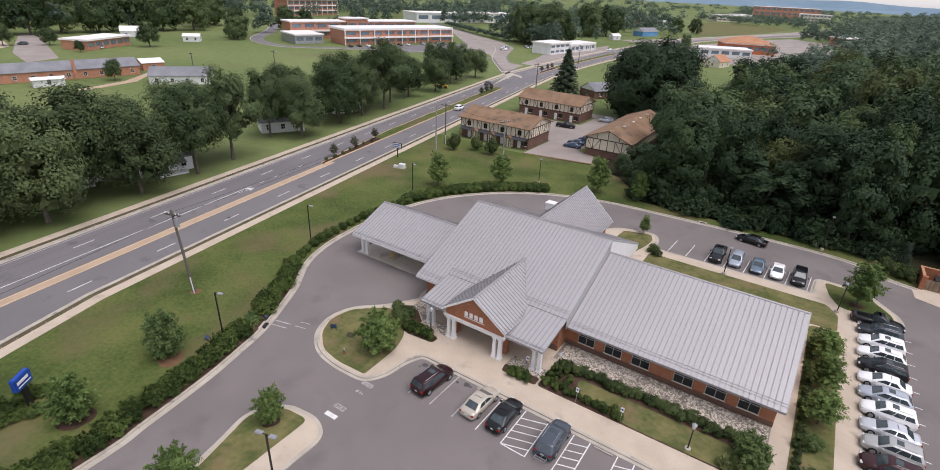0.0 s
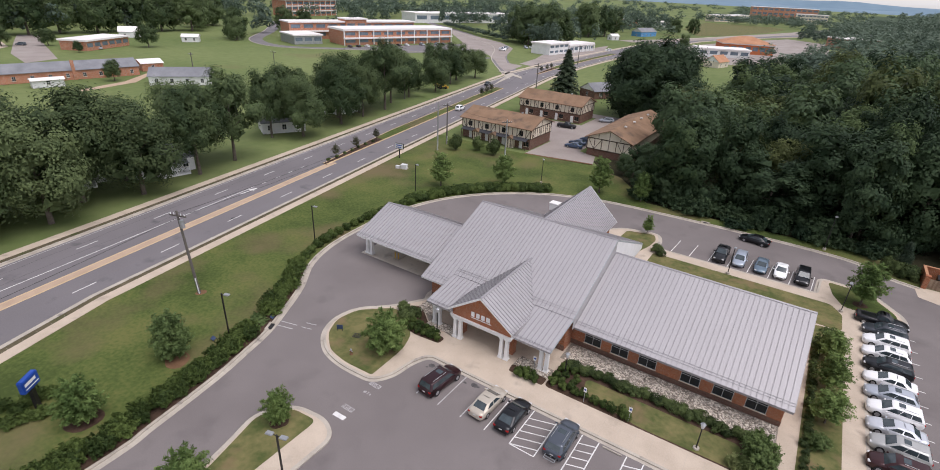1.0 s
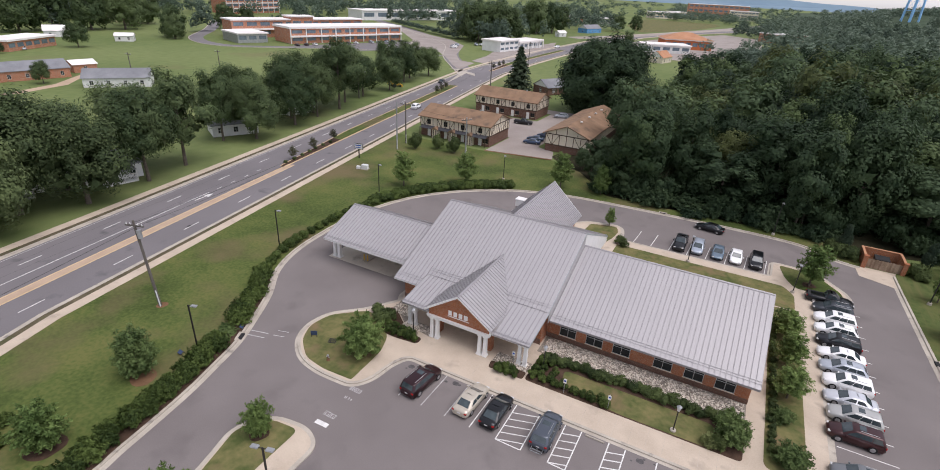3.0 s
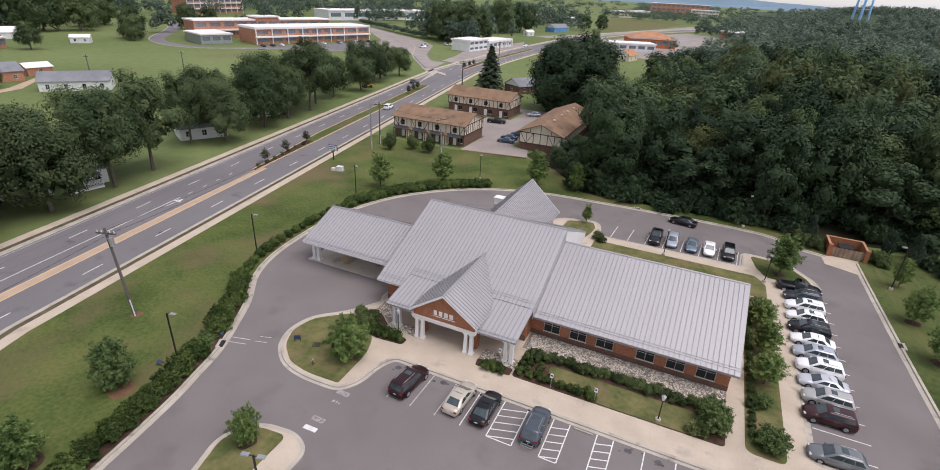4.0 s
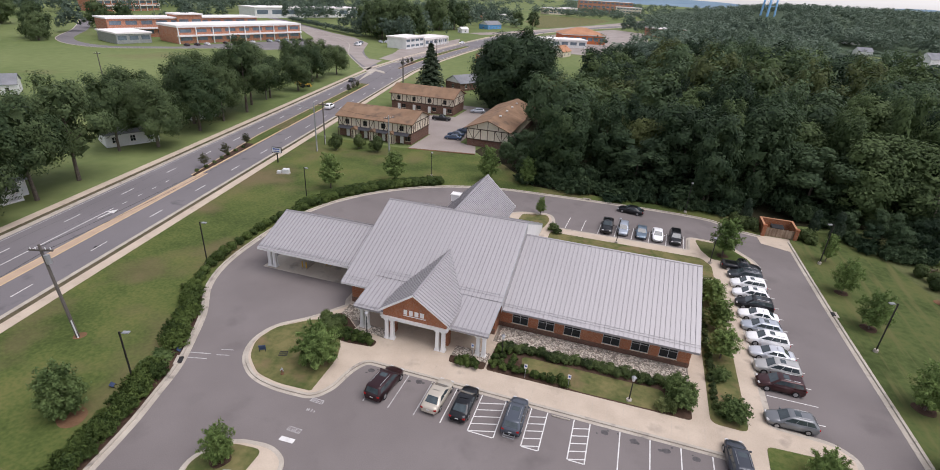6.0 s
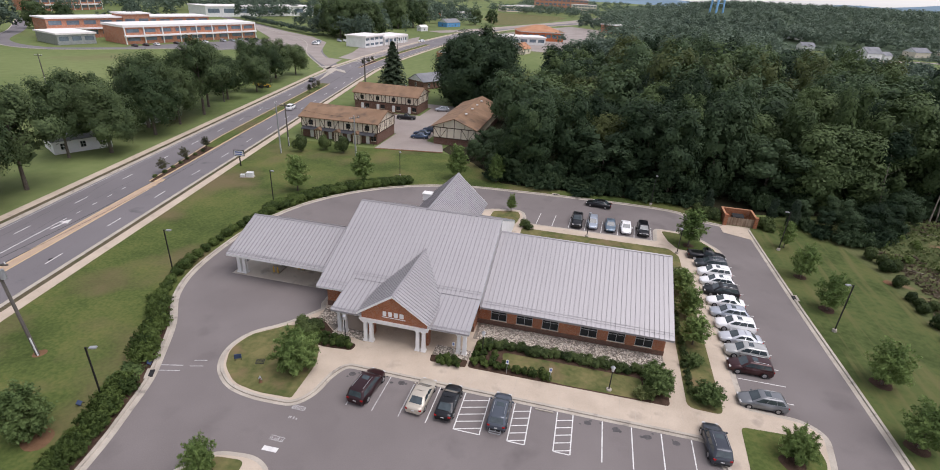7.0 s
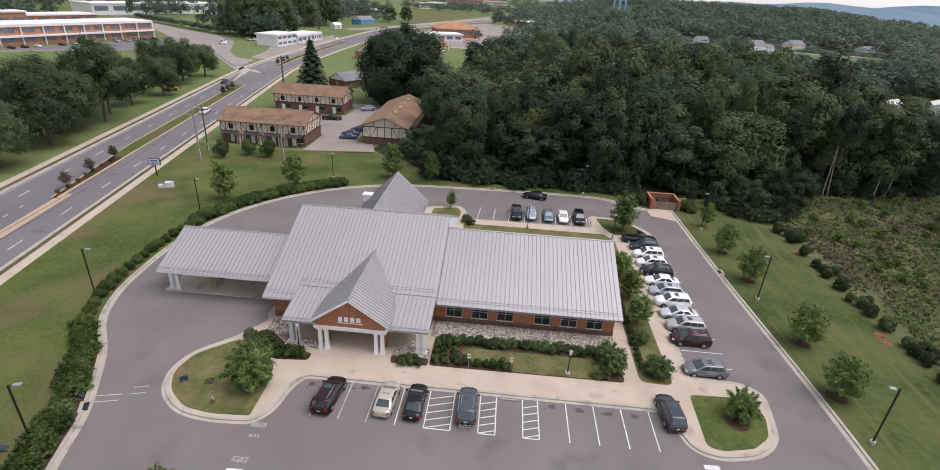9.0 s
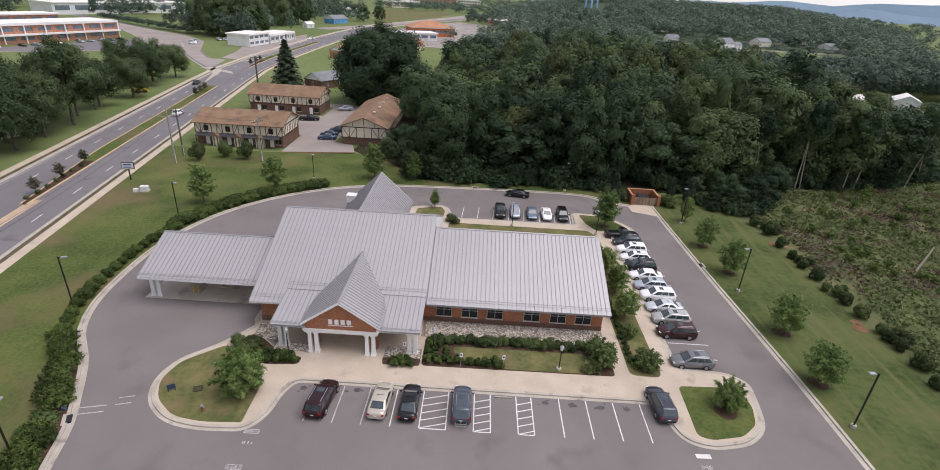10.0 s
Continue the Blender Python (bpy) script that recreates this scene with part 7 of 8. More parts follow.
car("sedan", (0.16, 0.22, 0.28), 14.6, 52.8, 270, "blue-grey sedan parked behind the bank", "rear row cars")
car("sedan", WHITE, 17.3, 52.8, 270, "white sedan parked behind the bank", "rear row cars", 0.05)
car("suv", BLACK, 20.2, 52.7, 270, "black sport utility vehicle parked behind the bank", "rear row cars")
car("sedan", BLACK, 12.4, 62.6, 172, "black sedan on the rear drive", "")
car("suv", WHITE, road_x(112) + 2.6, 112, 100.9, "white sport utility vehicle on the road", "road cars", 0.05, lod=True)
car("sedan", BLACK, road_x(160) - 7.6, 160, 281, "black sedan on the road", "road cars", lod=True)
for kind, rgb, x, y, hd in (("pickup", BLACK, -46.2, 115.0, 10), ("wagon", SILVER, -39.5, 131, 200), ("sedan", (0.03, 0.05, 0.09), -36.0, 99.5, 185), ("sedan", (0.05, 0.08, 0.14), -35.6, 96.0, 188), ("suv", (0.04, 0.06, 0.1), -34.8, 104, 180)):
    car(kind, rgb, x, y, hd, "car parked in the motel lot", "motel cars", lod=True, z=0.02)
for k in range(14):
    t = k / 14
    if k in (3, 8):
        continue
    car(RNG.choice(("sedan", "suv")), RNG.choice((WHITE, SILVER, BLACK, GREY, MAROON)), -233 + 27 * t, 208 + 76 * t, 341 + RNG.choice((0, 180)), "car parked before the school", "school cars", lod=True)
for x, y, c in ((-166, 279, WHITE), (-168.5, 285, WHITE), (-171, 291, SILVER), (-163, 306, SILVER), (-159, 308, WHITE), (-150, 312, BLACK), (-146, 290, (0.05, 0.12, 0.35)), (-118, 345, WHITE), (-296, 96, SILVER), (-330, 74, GREY)):
    car("suv", c, x, y, RNG.uniform(0, 360), "car parked by a far building", "far cars", lod=True)


# ---- lamps, poles and signs ----
def lot_lamp(x, y, h, turn, label="tall dark bronze parking lot lamp with flat head", heads=1, z=0.09):
    ob = thing("lot_lamp", label, "lamp post", "lot lamps", pose(x, y, z, 0, 0, turn))
    bm = bmesh.new()
    tube(bm, (0, 0, 0), (0, 0, 0.35), 0.28, 0.26, 14)
    part("base", bm, M["kerb"], ob)
    part("pole", boxes((-0.06, -0.06, 0.35, 0.06, 0.06, h)), M["dark"], ob)
    for s in ((1,) if heads == 1 else (1, -1)):
        part("arm", boxes((min(0, s * 0.35), -0.03, h - 0.1, max(0, s * 0.35), 0.03, h - 0.04)), M["dark"], ob)
        bm = bmesh.new()
        box(bm, s * 0.65 - 0.33, -0.2, h - 0.12, s * 0.65 + 0.33, 0.2, h + 0.02, bevel=0.04)
        hd = part("head", bm, M["galv"], ob)
        part("lens", boxes((s * 0.65 - 0.25, -0.15, h - 0.135, s * 0.65 + 0.25, 0.15, h - 0.121)), M["lamp_clear"], hd)
    return ob


for x, y, h, turn in ((-44.1, 15.9, 6.6, 10), (-33.2, -6.0, 6.2, 20), (-45.0, 41.6, 6.7, -20), (-29.6, 65.0, 5.5, -60), (42.4, 53.2, 7.0, 200), (42.6, 29.3, 6.9, 190), (42.8, 3.6, 6.8, 180), (22.6, 67.2, 6.3, 270), (10.7, 47.4, 4.2, 90), (25.2, 45.9, 4.2, 90)):
    lot_lamp(x, y, h, turn)
lot_lamp(-12.75, -14.7, 5.7, 15, "dark bronze lot lamp with two flat heads", 2, 0.0)


def walk_lamp(x, y):
    ob = thing("walk_lamp", "short dark walkway lamp on a round concrete base", "lamp post", "walk lamps", pose(x, y, 0.16))
    part("base", tube(bmesh.new(), (0, 0, 0), (0, 0, 0.14), 0.3, 0.28, 14), M["kerb"], ob)
    part("pole", tube(bmesh.new(), (0, 0, 0.14), (0, 0, 2.5), 0.07, 0.05, 10), M["dark"], ob)
    bm = bmesh.new()
    tube(bm, (0, 0, 2.5), (0, 0, 2.95), 0.13, 0.22, 8)
    part("lantern", bm, M["lamp_clear"], ob)
    part("cap", tube(bmesh.new(), (0, 0, 2.95), (0, 0, 3.15), 0.26, 0.05, 8), M["galv"], ob)


for x, y in ((14.3, 9.6), (-15.6, 9.7), (0.3, 11.4)):
    walk_lamp(x, y)


def utility_pole(x, y, h, lean=0, turn=10, pale=False, arm=True, transformer=False, street=False):
    ob = thing("utility_pole", "pale street pole with crossarm" if pale else "weathered wooden utility pole with crossarm", "utility pole", "utility poles", pose(x, y, 0.05, 0, lean, turn))
    part("pole", tube(bmesh.new(), (0, 0, 0), (0, 0, h), 0.19, 0.13, 10), M["wood_pole"] if not pale else M["galv"], ob)
    part("guard", tube(bmesh.new(), (0.12, -0.12, 0), (0.115, -0.115, 2.3), 0.07, n=8), M["pale_plastic"], ob, "pale cable guard at the pole's foot")
    if arm:
        part("crossarm", boxes((-1.4, -0.08, h - 0.74, 1.4, 0.08, h - 0.56)), M["wood_pole"], ob)
        for q in (-1.2, -0.6, 0.6, 1.2):
            part("insulator", tube(bmesh.new(), (q, 0, h - 0.56), (q, 0, h - 0.32), 0.05, 0.04, 8), M["pale_plastic"], ob)
    if transformer:
        bm = bmesh.new()
        tube(bm, (0.38, 0, h - 2.2), (0.38, 0, h - 1.2), 0.27, n=14)
        part("transformer", bm, M["galv"], ob)
    if street:
        part("lamp_arm", tube(bmesh.new(), (0, 0, h - 1.6), (-3.2, 0, h - 1.1), 0.05, 0.04, 7), M["galv"], ob)
        bm = bmesh.new()
        box(bm, -3.9, -0.14, h - 1.18, -3.1, 0.14, h - 1.02, bevel=0.04)
        part("lamp_head", bm, M["galv"], ob)
    return ob


POLES = [(-44.9, -2.6, 11.5), (-61.0, 69.8, 11.6), (-62.4, 75.6, 10.6), (-44.3, 74.6, 9.6), (-75.5, 151.0, 12), (-77.5, 155.0, 12), (-96.5, 240, 12), (-188, 82, 10), (-176, 110, 10)]
utility_pole(*POLES[0], lean=-5, transformer=True)
utility_pole(*POLES[1], pale=True, street=True, arm=False)
utility_pole(*POLES[2])
utility_pole(*POLES[3], pale=True, turn=60)
for p in POLES[4:]:
    utility_pole(*p)
utility_pole(-107.5, 112, 10.5, street=True, arm=False, turn=170)


def wires(a, b, sag, zs=(0, 0)):
    bm = bmesh.new()
    pa, pb = Vector((a[0], a[1], a[2] - 0.4)), Vector((b[0], b[1], b[2] - 0.4))
    side = Vector((pb.y - pa.y, pa.x - pb.x, 0)).normalized() * 0.02
    up = Vector((0, 0, 0.02))
    prev = None
    for k in range(17):
        t = k / 16
        p = pa.lerp(pb, t) - Vector((0, 0, sag * 4 * t * (1 - t)))
        ring = [bm.verts.new(p + q) for q in (side, up, -side, -up)]
        if prev is not None:
            for j in range(4):
                bm.faces.new((prev[j], prev[(j + 1) % 4], ring[(j + 1) % 4], ring[j]))
        prev = ring
    tagged(part("overhead_wire", bm, M["black"]), "thin black overhead wire between poles", "wire", "overhead wires")


far_pole = (-30.0, -80.0, 11.5)
utility_pole(*far_pole)
wires(far_pole, POLES[0], 1.0)
wires(POLES[0], POLES[2], 1.2)
wires((POLES[0][0] - 1.2, POLES[0][1], POLES[0][2]), (POLES[2][0] - 1.2, POLES[2][1], POLES[2][2]), 1.2)
wires(POLES[2], POLES[4], 1.2)
wires(POLES[3], POLES[2], 0.6)
wires(POLES[5], POLES[6], 1.2)

# blue pylon sign by the drive
sg = thing("pylon_sign", "blue pylon sign box on a dark post", "sign", at=pose(-38.0, -22.6, 0.09, 0, 0, 128))
part("post", boxes((-0.22, -0.18, 0, 0.22, 0.18, 2.5)), M["dark"], sg)
bm = bmesh.new()
box(bm, -1.0, -0.28, 2.4, 1.0, 0.28, 3.75, bevel=0.08)
part("sign_box", bm, M["blue_sign"], sg)
part("sign_bar", boxes((-0.8, -0.3, 3.1, 0.55, -0.281, 3.4), (-0.8, -0.3, 2.75, 0.8, -0.281, 2.85)), M["white"], sg, "plain white bars")
# roadside board
rs = thing("roadside_sign", "grey-white roadside sign board on a post", "sign", at=pose(-63.7, 58.5, 0.09, 0, 0, 12))
part("post", boxes((-0.1, -0.1, 0, 0.1, 0.1, 2.4)), M["dark"], rs)
part("board", boxes((-1.1, -0.12, 2.2, 1.1, 0.12, 3.5)), M["dark"], rs)
part("sign_face", boxes((-1.0, -0.14, 2.3, 1.0, -0.121, 3.4)), M["pale_plastic"], rs)
part("sign_bar", boxes((-0.8, -0.155, 2.95, 0.7, -0.141, 3.2), (-0.8, -0.155, 2.5, 0.6, -0.141, 2.68)), M["blue_sign"], rs, "plain dark bars")


def parking_sign(x, y):
    ob = thing("parking_sign", "white parking sign on a thin steel post", "sign", "parking signs", pose(x, y, 0.16))
    part("post", boxes((-0.025, -0.025, 0, 0.025, 0.025, 1.9)), M["galv"], ob)
    part("sign_plate", boxes((-0.16, -0.04, 1.3, 0.16, -0.026, 1.85)), M["white"], ob)
    part("sign_bar", boxes((-0.1, -0.046, 1.5, 0.1, -0.041, 1.7)), M["blue_sign"], ob, "plain blue bar")


for x, y in ((3.5, 8.95), (8.1, 9.0), (-2.8, 10.2)):
    parking_sign(x, y)
# small blue yard sign, utility grate, tap post and cabinets
ys = thing("yard_sign", "small blue two-legged yard sign on the grass", "sign", "yard signs", pose(-24.6, 2.6, 0.165, 0, 0, 30))
part("panel", boxes((-0.36, -0.03, 0.25, 0.36, 0.03, 0.8)), M.setdefault("slate_sign", surf("slate_blue_sign_face", (0.02, 0.035, 0.08), (0.05, 0.075, 0.14), 2.0, 0.5, 0, 6)), ys)
for s in (-0.3, 0.3):
    part("leg", boxes((s - 0.03, -0.03, 0, s + 0.03, 0.03, 0.25)), M["dark"], ys)
for x, y in ((-32.6, -0.4), (-34.3, -7.0)):
    g = copy_thing(ys, pose(x, y, 0.09, -50, 0, 120) @ Matrix.Scale(0.8, 4))
    g["label"] = "small dark-blue sign beside the kerb hedge"
gr = thing("drain_grate", "dark iron drain grate set in the grass", "grate", at=pose(-22.3, 3.1, 0.165, 0, 0, 20))
part("rim", boxes((-0.45, -0.4, 0, 0.45, -0.34, 0.03), (-0.45, 0.34, 0, 0.45, 0.4, 0.03), (-0.45, -0.34, 0, -0.39, 0.34, 0.03), (0.39, -0.34, 0, 0.45, 0.34, 0.03)), M["dark"], gr)
for k in range(7):
    part("bar", boxes((-0.35 + k * 0.11, -0.34, 0.0, -0.30 + k * 0.11, 0.34, 0.025)), M["black"], gr)
tp = thing("hydrant", "small weathered fire hydrant with orange base", "hydrant", at=pose(-20.4, 0.3, 0.165))
bm = bmesh.new()
tube(bm, (0, 0, 0), (0, 0, 0.12), 0.2, 0.18, 10)
tube(bm, (0, 0, 0.12), (0, 0, 0.6), 0.12, 0.11, 10)
part("barrel", bm, M["clay"], tp)
bm = bmesh.new()
tube(bm, (0, 0, 0.6), (0, 0, 0.78), 0.14, 0.05, 10)
tube(bm, (-0.2, 0, 0.45), (0.2, 0, 0.45), 0.06, n=8)
part("bonnet", bm, M["galv"], tp)
for x, y, s in ((-57.7, 53.1, 0.85), (-58.9, 52.4, 0.55)):
    cb = thing("utility_cabinet", "pale utility cabinet on the lawn", "cabinet", "utility cabinets", pose(x, y, 0.09, 0, 0, 15))
    bm = bmesh.new()
    box(bm, -0.8 * s, -0.6 * s, 0.1, 0.8 * s, 0.6 * s, 1.2 * s, bevel=0.05)
    part("housing", bm, M["pale_plastic"], cb)
    part("pad", boxes((-0.95 * s, -0.75 * s, 0, 0.95 * s, 0.75 * s, 0.1)), M["kerb"], cb)
ws = thing("wheel_stop", "low concrete wheel stop at a stall's head", "wheel stop", at=pose(8.05, 4.75, 0.004))
bm = bmesh.new()
box(bm, -0.9, -0.08, 0, 0.9, 0.08, 0.12, bevel=0.03)
part("block", bm, M["kerb"], ws)
for x, y in ((-31.6, -1.6), (40.0, 36.8), (3.8, 65.7)):
    si = thing("storm_inlet", "dark storm drain inlet in the kerb", "drain", "storm inlets", pose(x, y, 0.0, 0, 0, 118 if x < -20 else (270 if x > 20 else 0)))
    part("throat", boxes((-0.5, -0.12, 0.013, 0.5, 0.3, 0.165)), M["black"], si)
    part("lid", boxes((-0.75, 0.3, 0.0, 0.75, 0.62, 0.17)), M["kerb"], si)
# oil stains in the empty stalls
for x, y in ((-9.6, 4.4), (-6.8, 4.5), (-4.0, 5.0), (12.3, 4.4), (15.0, 4.3), (17.9, 4.2), (20.5, 4.2), (-12.2, 4.3)):
    bm = bmesh.new()
    for q in range(RNG.randint(3, 6)):
        cx, cy, r = (x, y, 0.38) if q == 0 else (x + RNG.gauss(0, 0.5), y + RNG.gauss(0, 0.35), RNG.uniform(0.07, 0.2))
        pts = [(cx + r * (1 + 0.3 * noise.noise(Vector((k, cx * 3, cy)))) * math.cos(k * 0.449), cy + r * (0.8 + 0.3 * noise.noise(Vector((k * 0.9, cy * 3, cx)))) * math.sin(k * 0.449)) for k in range(14)]
        slab(bm, pts, 0.0005, 0.0045 + q * 0.0004)
    structure("oil_stain", bm, M["dark_oil"] if "dark_oil" in M else M.setdefault("dark_oil", surf("oil_stain", (0.045, 0.042, 0.042), (0.12, 0.112, 0.113), 3.0, 0.6, 0, 9)), "dark oil stain on asphalt", "stain")


# ---- the motel ----
def gable_roof(parent, x0, y0, x1, y1, eave, ridge, axis, mat, over=0.5, thick=0.2):
    """Two slopes with overhang; axis is the ridge's direction."""
    for s in (0, 1):
        if axis == "x":
            ym = (y0 + y1) / 2
            ye = y0 - over if s == 0 else y1 + over
            k = (ridge - eave) / ((y1 - y0) / 2)
            ze = eave - over * k
            q = [(x0 - over, ym, ridge), (x1 + over, ym, ridge), (x1 + over, ye, ze), (x0 - over, ye, ze)]
        else:
            xm = (x0 + x1) / 2
            xe = x0 - over if s == 0 else x1 + over
            k = (ridge - eave) / ((x1 - x0) / 2)
            ze = eave - over * k
            q = [(xm, y0 - over, ridge), (xm, y1 + over, ridge), (xe, y1 + over, ze), (xe, y0 - over, ze)]
        part("roof", prism(bmesh.new(), q, (0, 0, thick)), M[mat], parent)


def gable_ends(parent, x0, y0, x1, y1, eave, ridge, axis, mat, t=0.25):
    if axis == "x":
        for x in (x0, x1 - t):
            part("gable", prism(bmesh.new(), [(x, y0, eave), (x, y1, eave), (x, (y0 + y1) / 2, ridge)], (t, 0, 0)), M[mat], parent)
    else:
        for y in (y0, y1 - t):
            part("gable", prism(bmesh.new(), [(x0, y, eave), (x1, y, eave), ((x0 + x1) / 2, y, ridge)], (0, t, 0)), M[mat], parent)


def plain_window(parent, x, y, z, w, h, face="-y", mat="siding", cols=2, rows=2):
    return window(parent, x, y, z, w, h, face, (cols, rows), mat)


def timber_face(parent, a, b, z0, z1, out, step=1.35, windows=()):
    """Dark boards over a stucco wall from plan point a to b."""
    a, b = Vector((*a, 0)), Vector((*b, 0))
    e = (b - a)
    ln = e.length
    e.normalize()
    o = Vector((*out, 0)) * 0.05

    def board(p, q, w=0.17):
        p, q = Vector(p), Vector(q)
        d = (q - p).normalized()
        nn = o.normalized().cross(d).normalized() * w / 2
        part("timber_board", prism(bmesh.new(), [p - nn, q - nn, q + nn, p + nn], o), M["timber"], parent)
    up = Vector((0, 0, 1))
    for z in (z0 + 0.1, z1 - 0.1):
        board(a + up * z, b + up * z, 0.22)
    n = max(2, round(ln / step))
    for k in range(n + 1):
        p = a + e * (ln * k / n)
        board(p + up * z0, p + up * z1)
    for k in range(n):
        if k % 3 == 1 or k in (0, n - 1):
            p, q = a + e * (ln * k / n), a + e * (ln * (k + 1) / n)
            if k % 2:
                board(p + up * z0, q + up * z1, 0.13)
            else:
                board(p + up * z1, q + up * z0, 0.13)


def motel_block(x0, y0, x1, y1, front, label):
    ob = thing("motel", label, "motel", "motel blocks", pose(0, 0, 0.02))
    t = 0.3
    part("lower_wall", boxes((x0, y0, 0, x1, y0 + t, 2.7), (x0, y1 - t, 0, x1, y1, 2.7), (x0, y0 + t, 0, x0 + t, y1 - t, 2.7), (x1 - t, y0 + t, 0, x1, y1 - t, 2.7)), M["brick_brown"], ob)
    part("upper_wall", boxes((x0 - 0.1, y0 - 0.15, 2.7, x1 + 0.1, y0 + t, 5.3), (x0 - 0.1, y1 - t, 2.7, x1 + 0.1, y1 + 0.15, 5.3), (x0 - 0.1, y0 + t, 2.7, x0 + t, y1 - t, 5.3), (x1 - t, y0 + t, 2.7, x1 + 0.1, y1 - t, 5.3)), M["stucco"], ob)
    gable_ends(ob, x0 - 0.1, y0 - 0.15, x1 + 0.1, y1 + 0.15, 5.3, 7.4, "x", "stucco")
    gable_roof(ob, x0 - 0.1, y0 - 0.15, x1 + 0.1, y1 + 0.15, 5.35, 7.45, "x", "shingle", 0.6)
    timber_face(ob, (x0 - 0.1, y0 - 0.15), (x1 + 0.1, y0 - 0.15), 2.7, 5.2, (0, -1))
    timber_face(ob, (x1 + 0.1, y0), (x1 + 0.1, y1), 2.7, 5.3, (1, 0), 1.2)
    part("timber_board", boxes((x1 + 0.1, (y0 + y1) / 2 - 0.09, 5.3, x1 + 0.15, (y0 + y1) / 2 + 0.09, 7.2)), M["timber"], ob)
    n = 4
    for k in range(n):
        cx = x0 + (x1 - x0) * (k + 0.5) / n
        plain_window(ob, cx, y0 - 0.21, 3.3, 1.1, 1.3, mat="timber")
        part("door", boxes((cx - 0.5, y0 - 0.05, 0.05, cx + 0.45, y0 - 0.003, 2.1)), M["white"], ob, "pale room door")
        plain_window(ob, cx + 1.6, y0 - 0.02, 0.8, 1.4, 1.2, mat="timber")
        if front:
            part("awning", prism(bmesh.new(), [(cx - 2.2, y0 - 1.6, 2.35), (cx + 2.2, y0 - 1.6, 2.35), (cx + 2.2, y0 - 0.16, 2.8), (cx - 2.2, y0 - 0.16, 2.8)], (0, 0, 0.1)), M["awning"], ob, "dark grey awning")
            for dx in (-2.1, 2.1):
                part("awning_post", boxes((cx + dx - 0.06, y0 - 1.55, 0, cx + dx + 0.06, y0 - 1.43, 2.36)), M["timber"], ob)
        if front and k < n - 1:
            gx = x0 + (x1 - x0) * (k + 1) / n
            part("bay_wall", boxes((gx - 0.9, y0 - 1.5, 0, gx + 0.9, y0 - 0.05, 2.5)), M["stucco"], ob)
            for dx in (-0.85, -0.3, 0.3, 0.85):
                part("timber_board", boxes((gx + dx - 0.06, y0 - 1.54, 0, gx + dx + 0.06, y0 - 1.5, 2.5)), M["timber"], ob)
            part("bay_roof", prism(bmesh.new(), [(gx - 1.15, y0 - 1.75, 2.4), (gx + 1.15, y0 - 1.75, 2.4), (gx, y0 - 1.75, 3.2)], (0, 1.6, 0)), M["shingle"], ob)
    part("chimney", boxes((x1 - 6, (y0 + y1) / 2 - 0.3, 7.2, x1 - 5.6, (y0 + y1) / 2 + 0.1, 7.9)), M["galv"], ob)
    return ob


motel_block(-64.2, 85.6, -43.4, 97.4, True, "two-storey half-timbered motel block with brown shingle roof")
motel_block(-66.5, 122.3, -45.2, 133.2, False, "rear two-storey half-timbered motel block with brown roof")
mc = thing("motel_annex", "low half-timbered motel annex with broad brown roof", "motel", "motel blocks", pose(0, 0, 0.02))
part("lower_wall", boxes((-30.6, 92.6, 0, -19.6, 92.9, 1.7), (-30.6, 92.9, 0, -30.3, 125, 1.7), (-19.9, 92.9, 0, -19.6, 125, 1.7), (-30.6, 124.7, 0, -19.6, 125.0, 1.7)), M["brick_brown"], mc)
part("upper_wall", boxes((-30.7, 92.5, 1.7, -19.5, 92.9, 4.7), (-30.7, 92.9, 1.7, -30.3, 125, 4.7), (-19.9, 92.9, 1.7, -19.5, 125, 4.7)), M["stucco"], mc)
gable_ends(mc, -30.7, 92.5, -19.5, 125, 4.7, 6.9, "y", "stucco")
gable_roof(mc, -30.7, 92.5, -19.5, 125, 4.75, 6.95, "y", "shingle", 0.7)
timber_face(mc, (-30.7, 92.5), (-19.5, 92.5), 1.7, 4.6, (0, -1), 1.9)
for dx in (-2.8, 0.0, 2.8):
    part("timber_board", boxes((-25.1 + dx - 0.08, 92.45, 4.7, -25.1 + dx + 0.08, 92.5, 6.7 - abs(dx) * 0.38)), M["timber"], mc)
timber_face(mc, (-30.7, 125), (-30.7, 92.5), 1.7, 4.6, (-1, 0), 2.2)
for y in (99, 106, 112, 118):
    bm = bmesh.new()
    box(bm, -24.0, y, 6.95, -23.4, y + 0.5, 7.2)
    part("roof_vent", bm, M["pale_plastic"], mc)


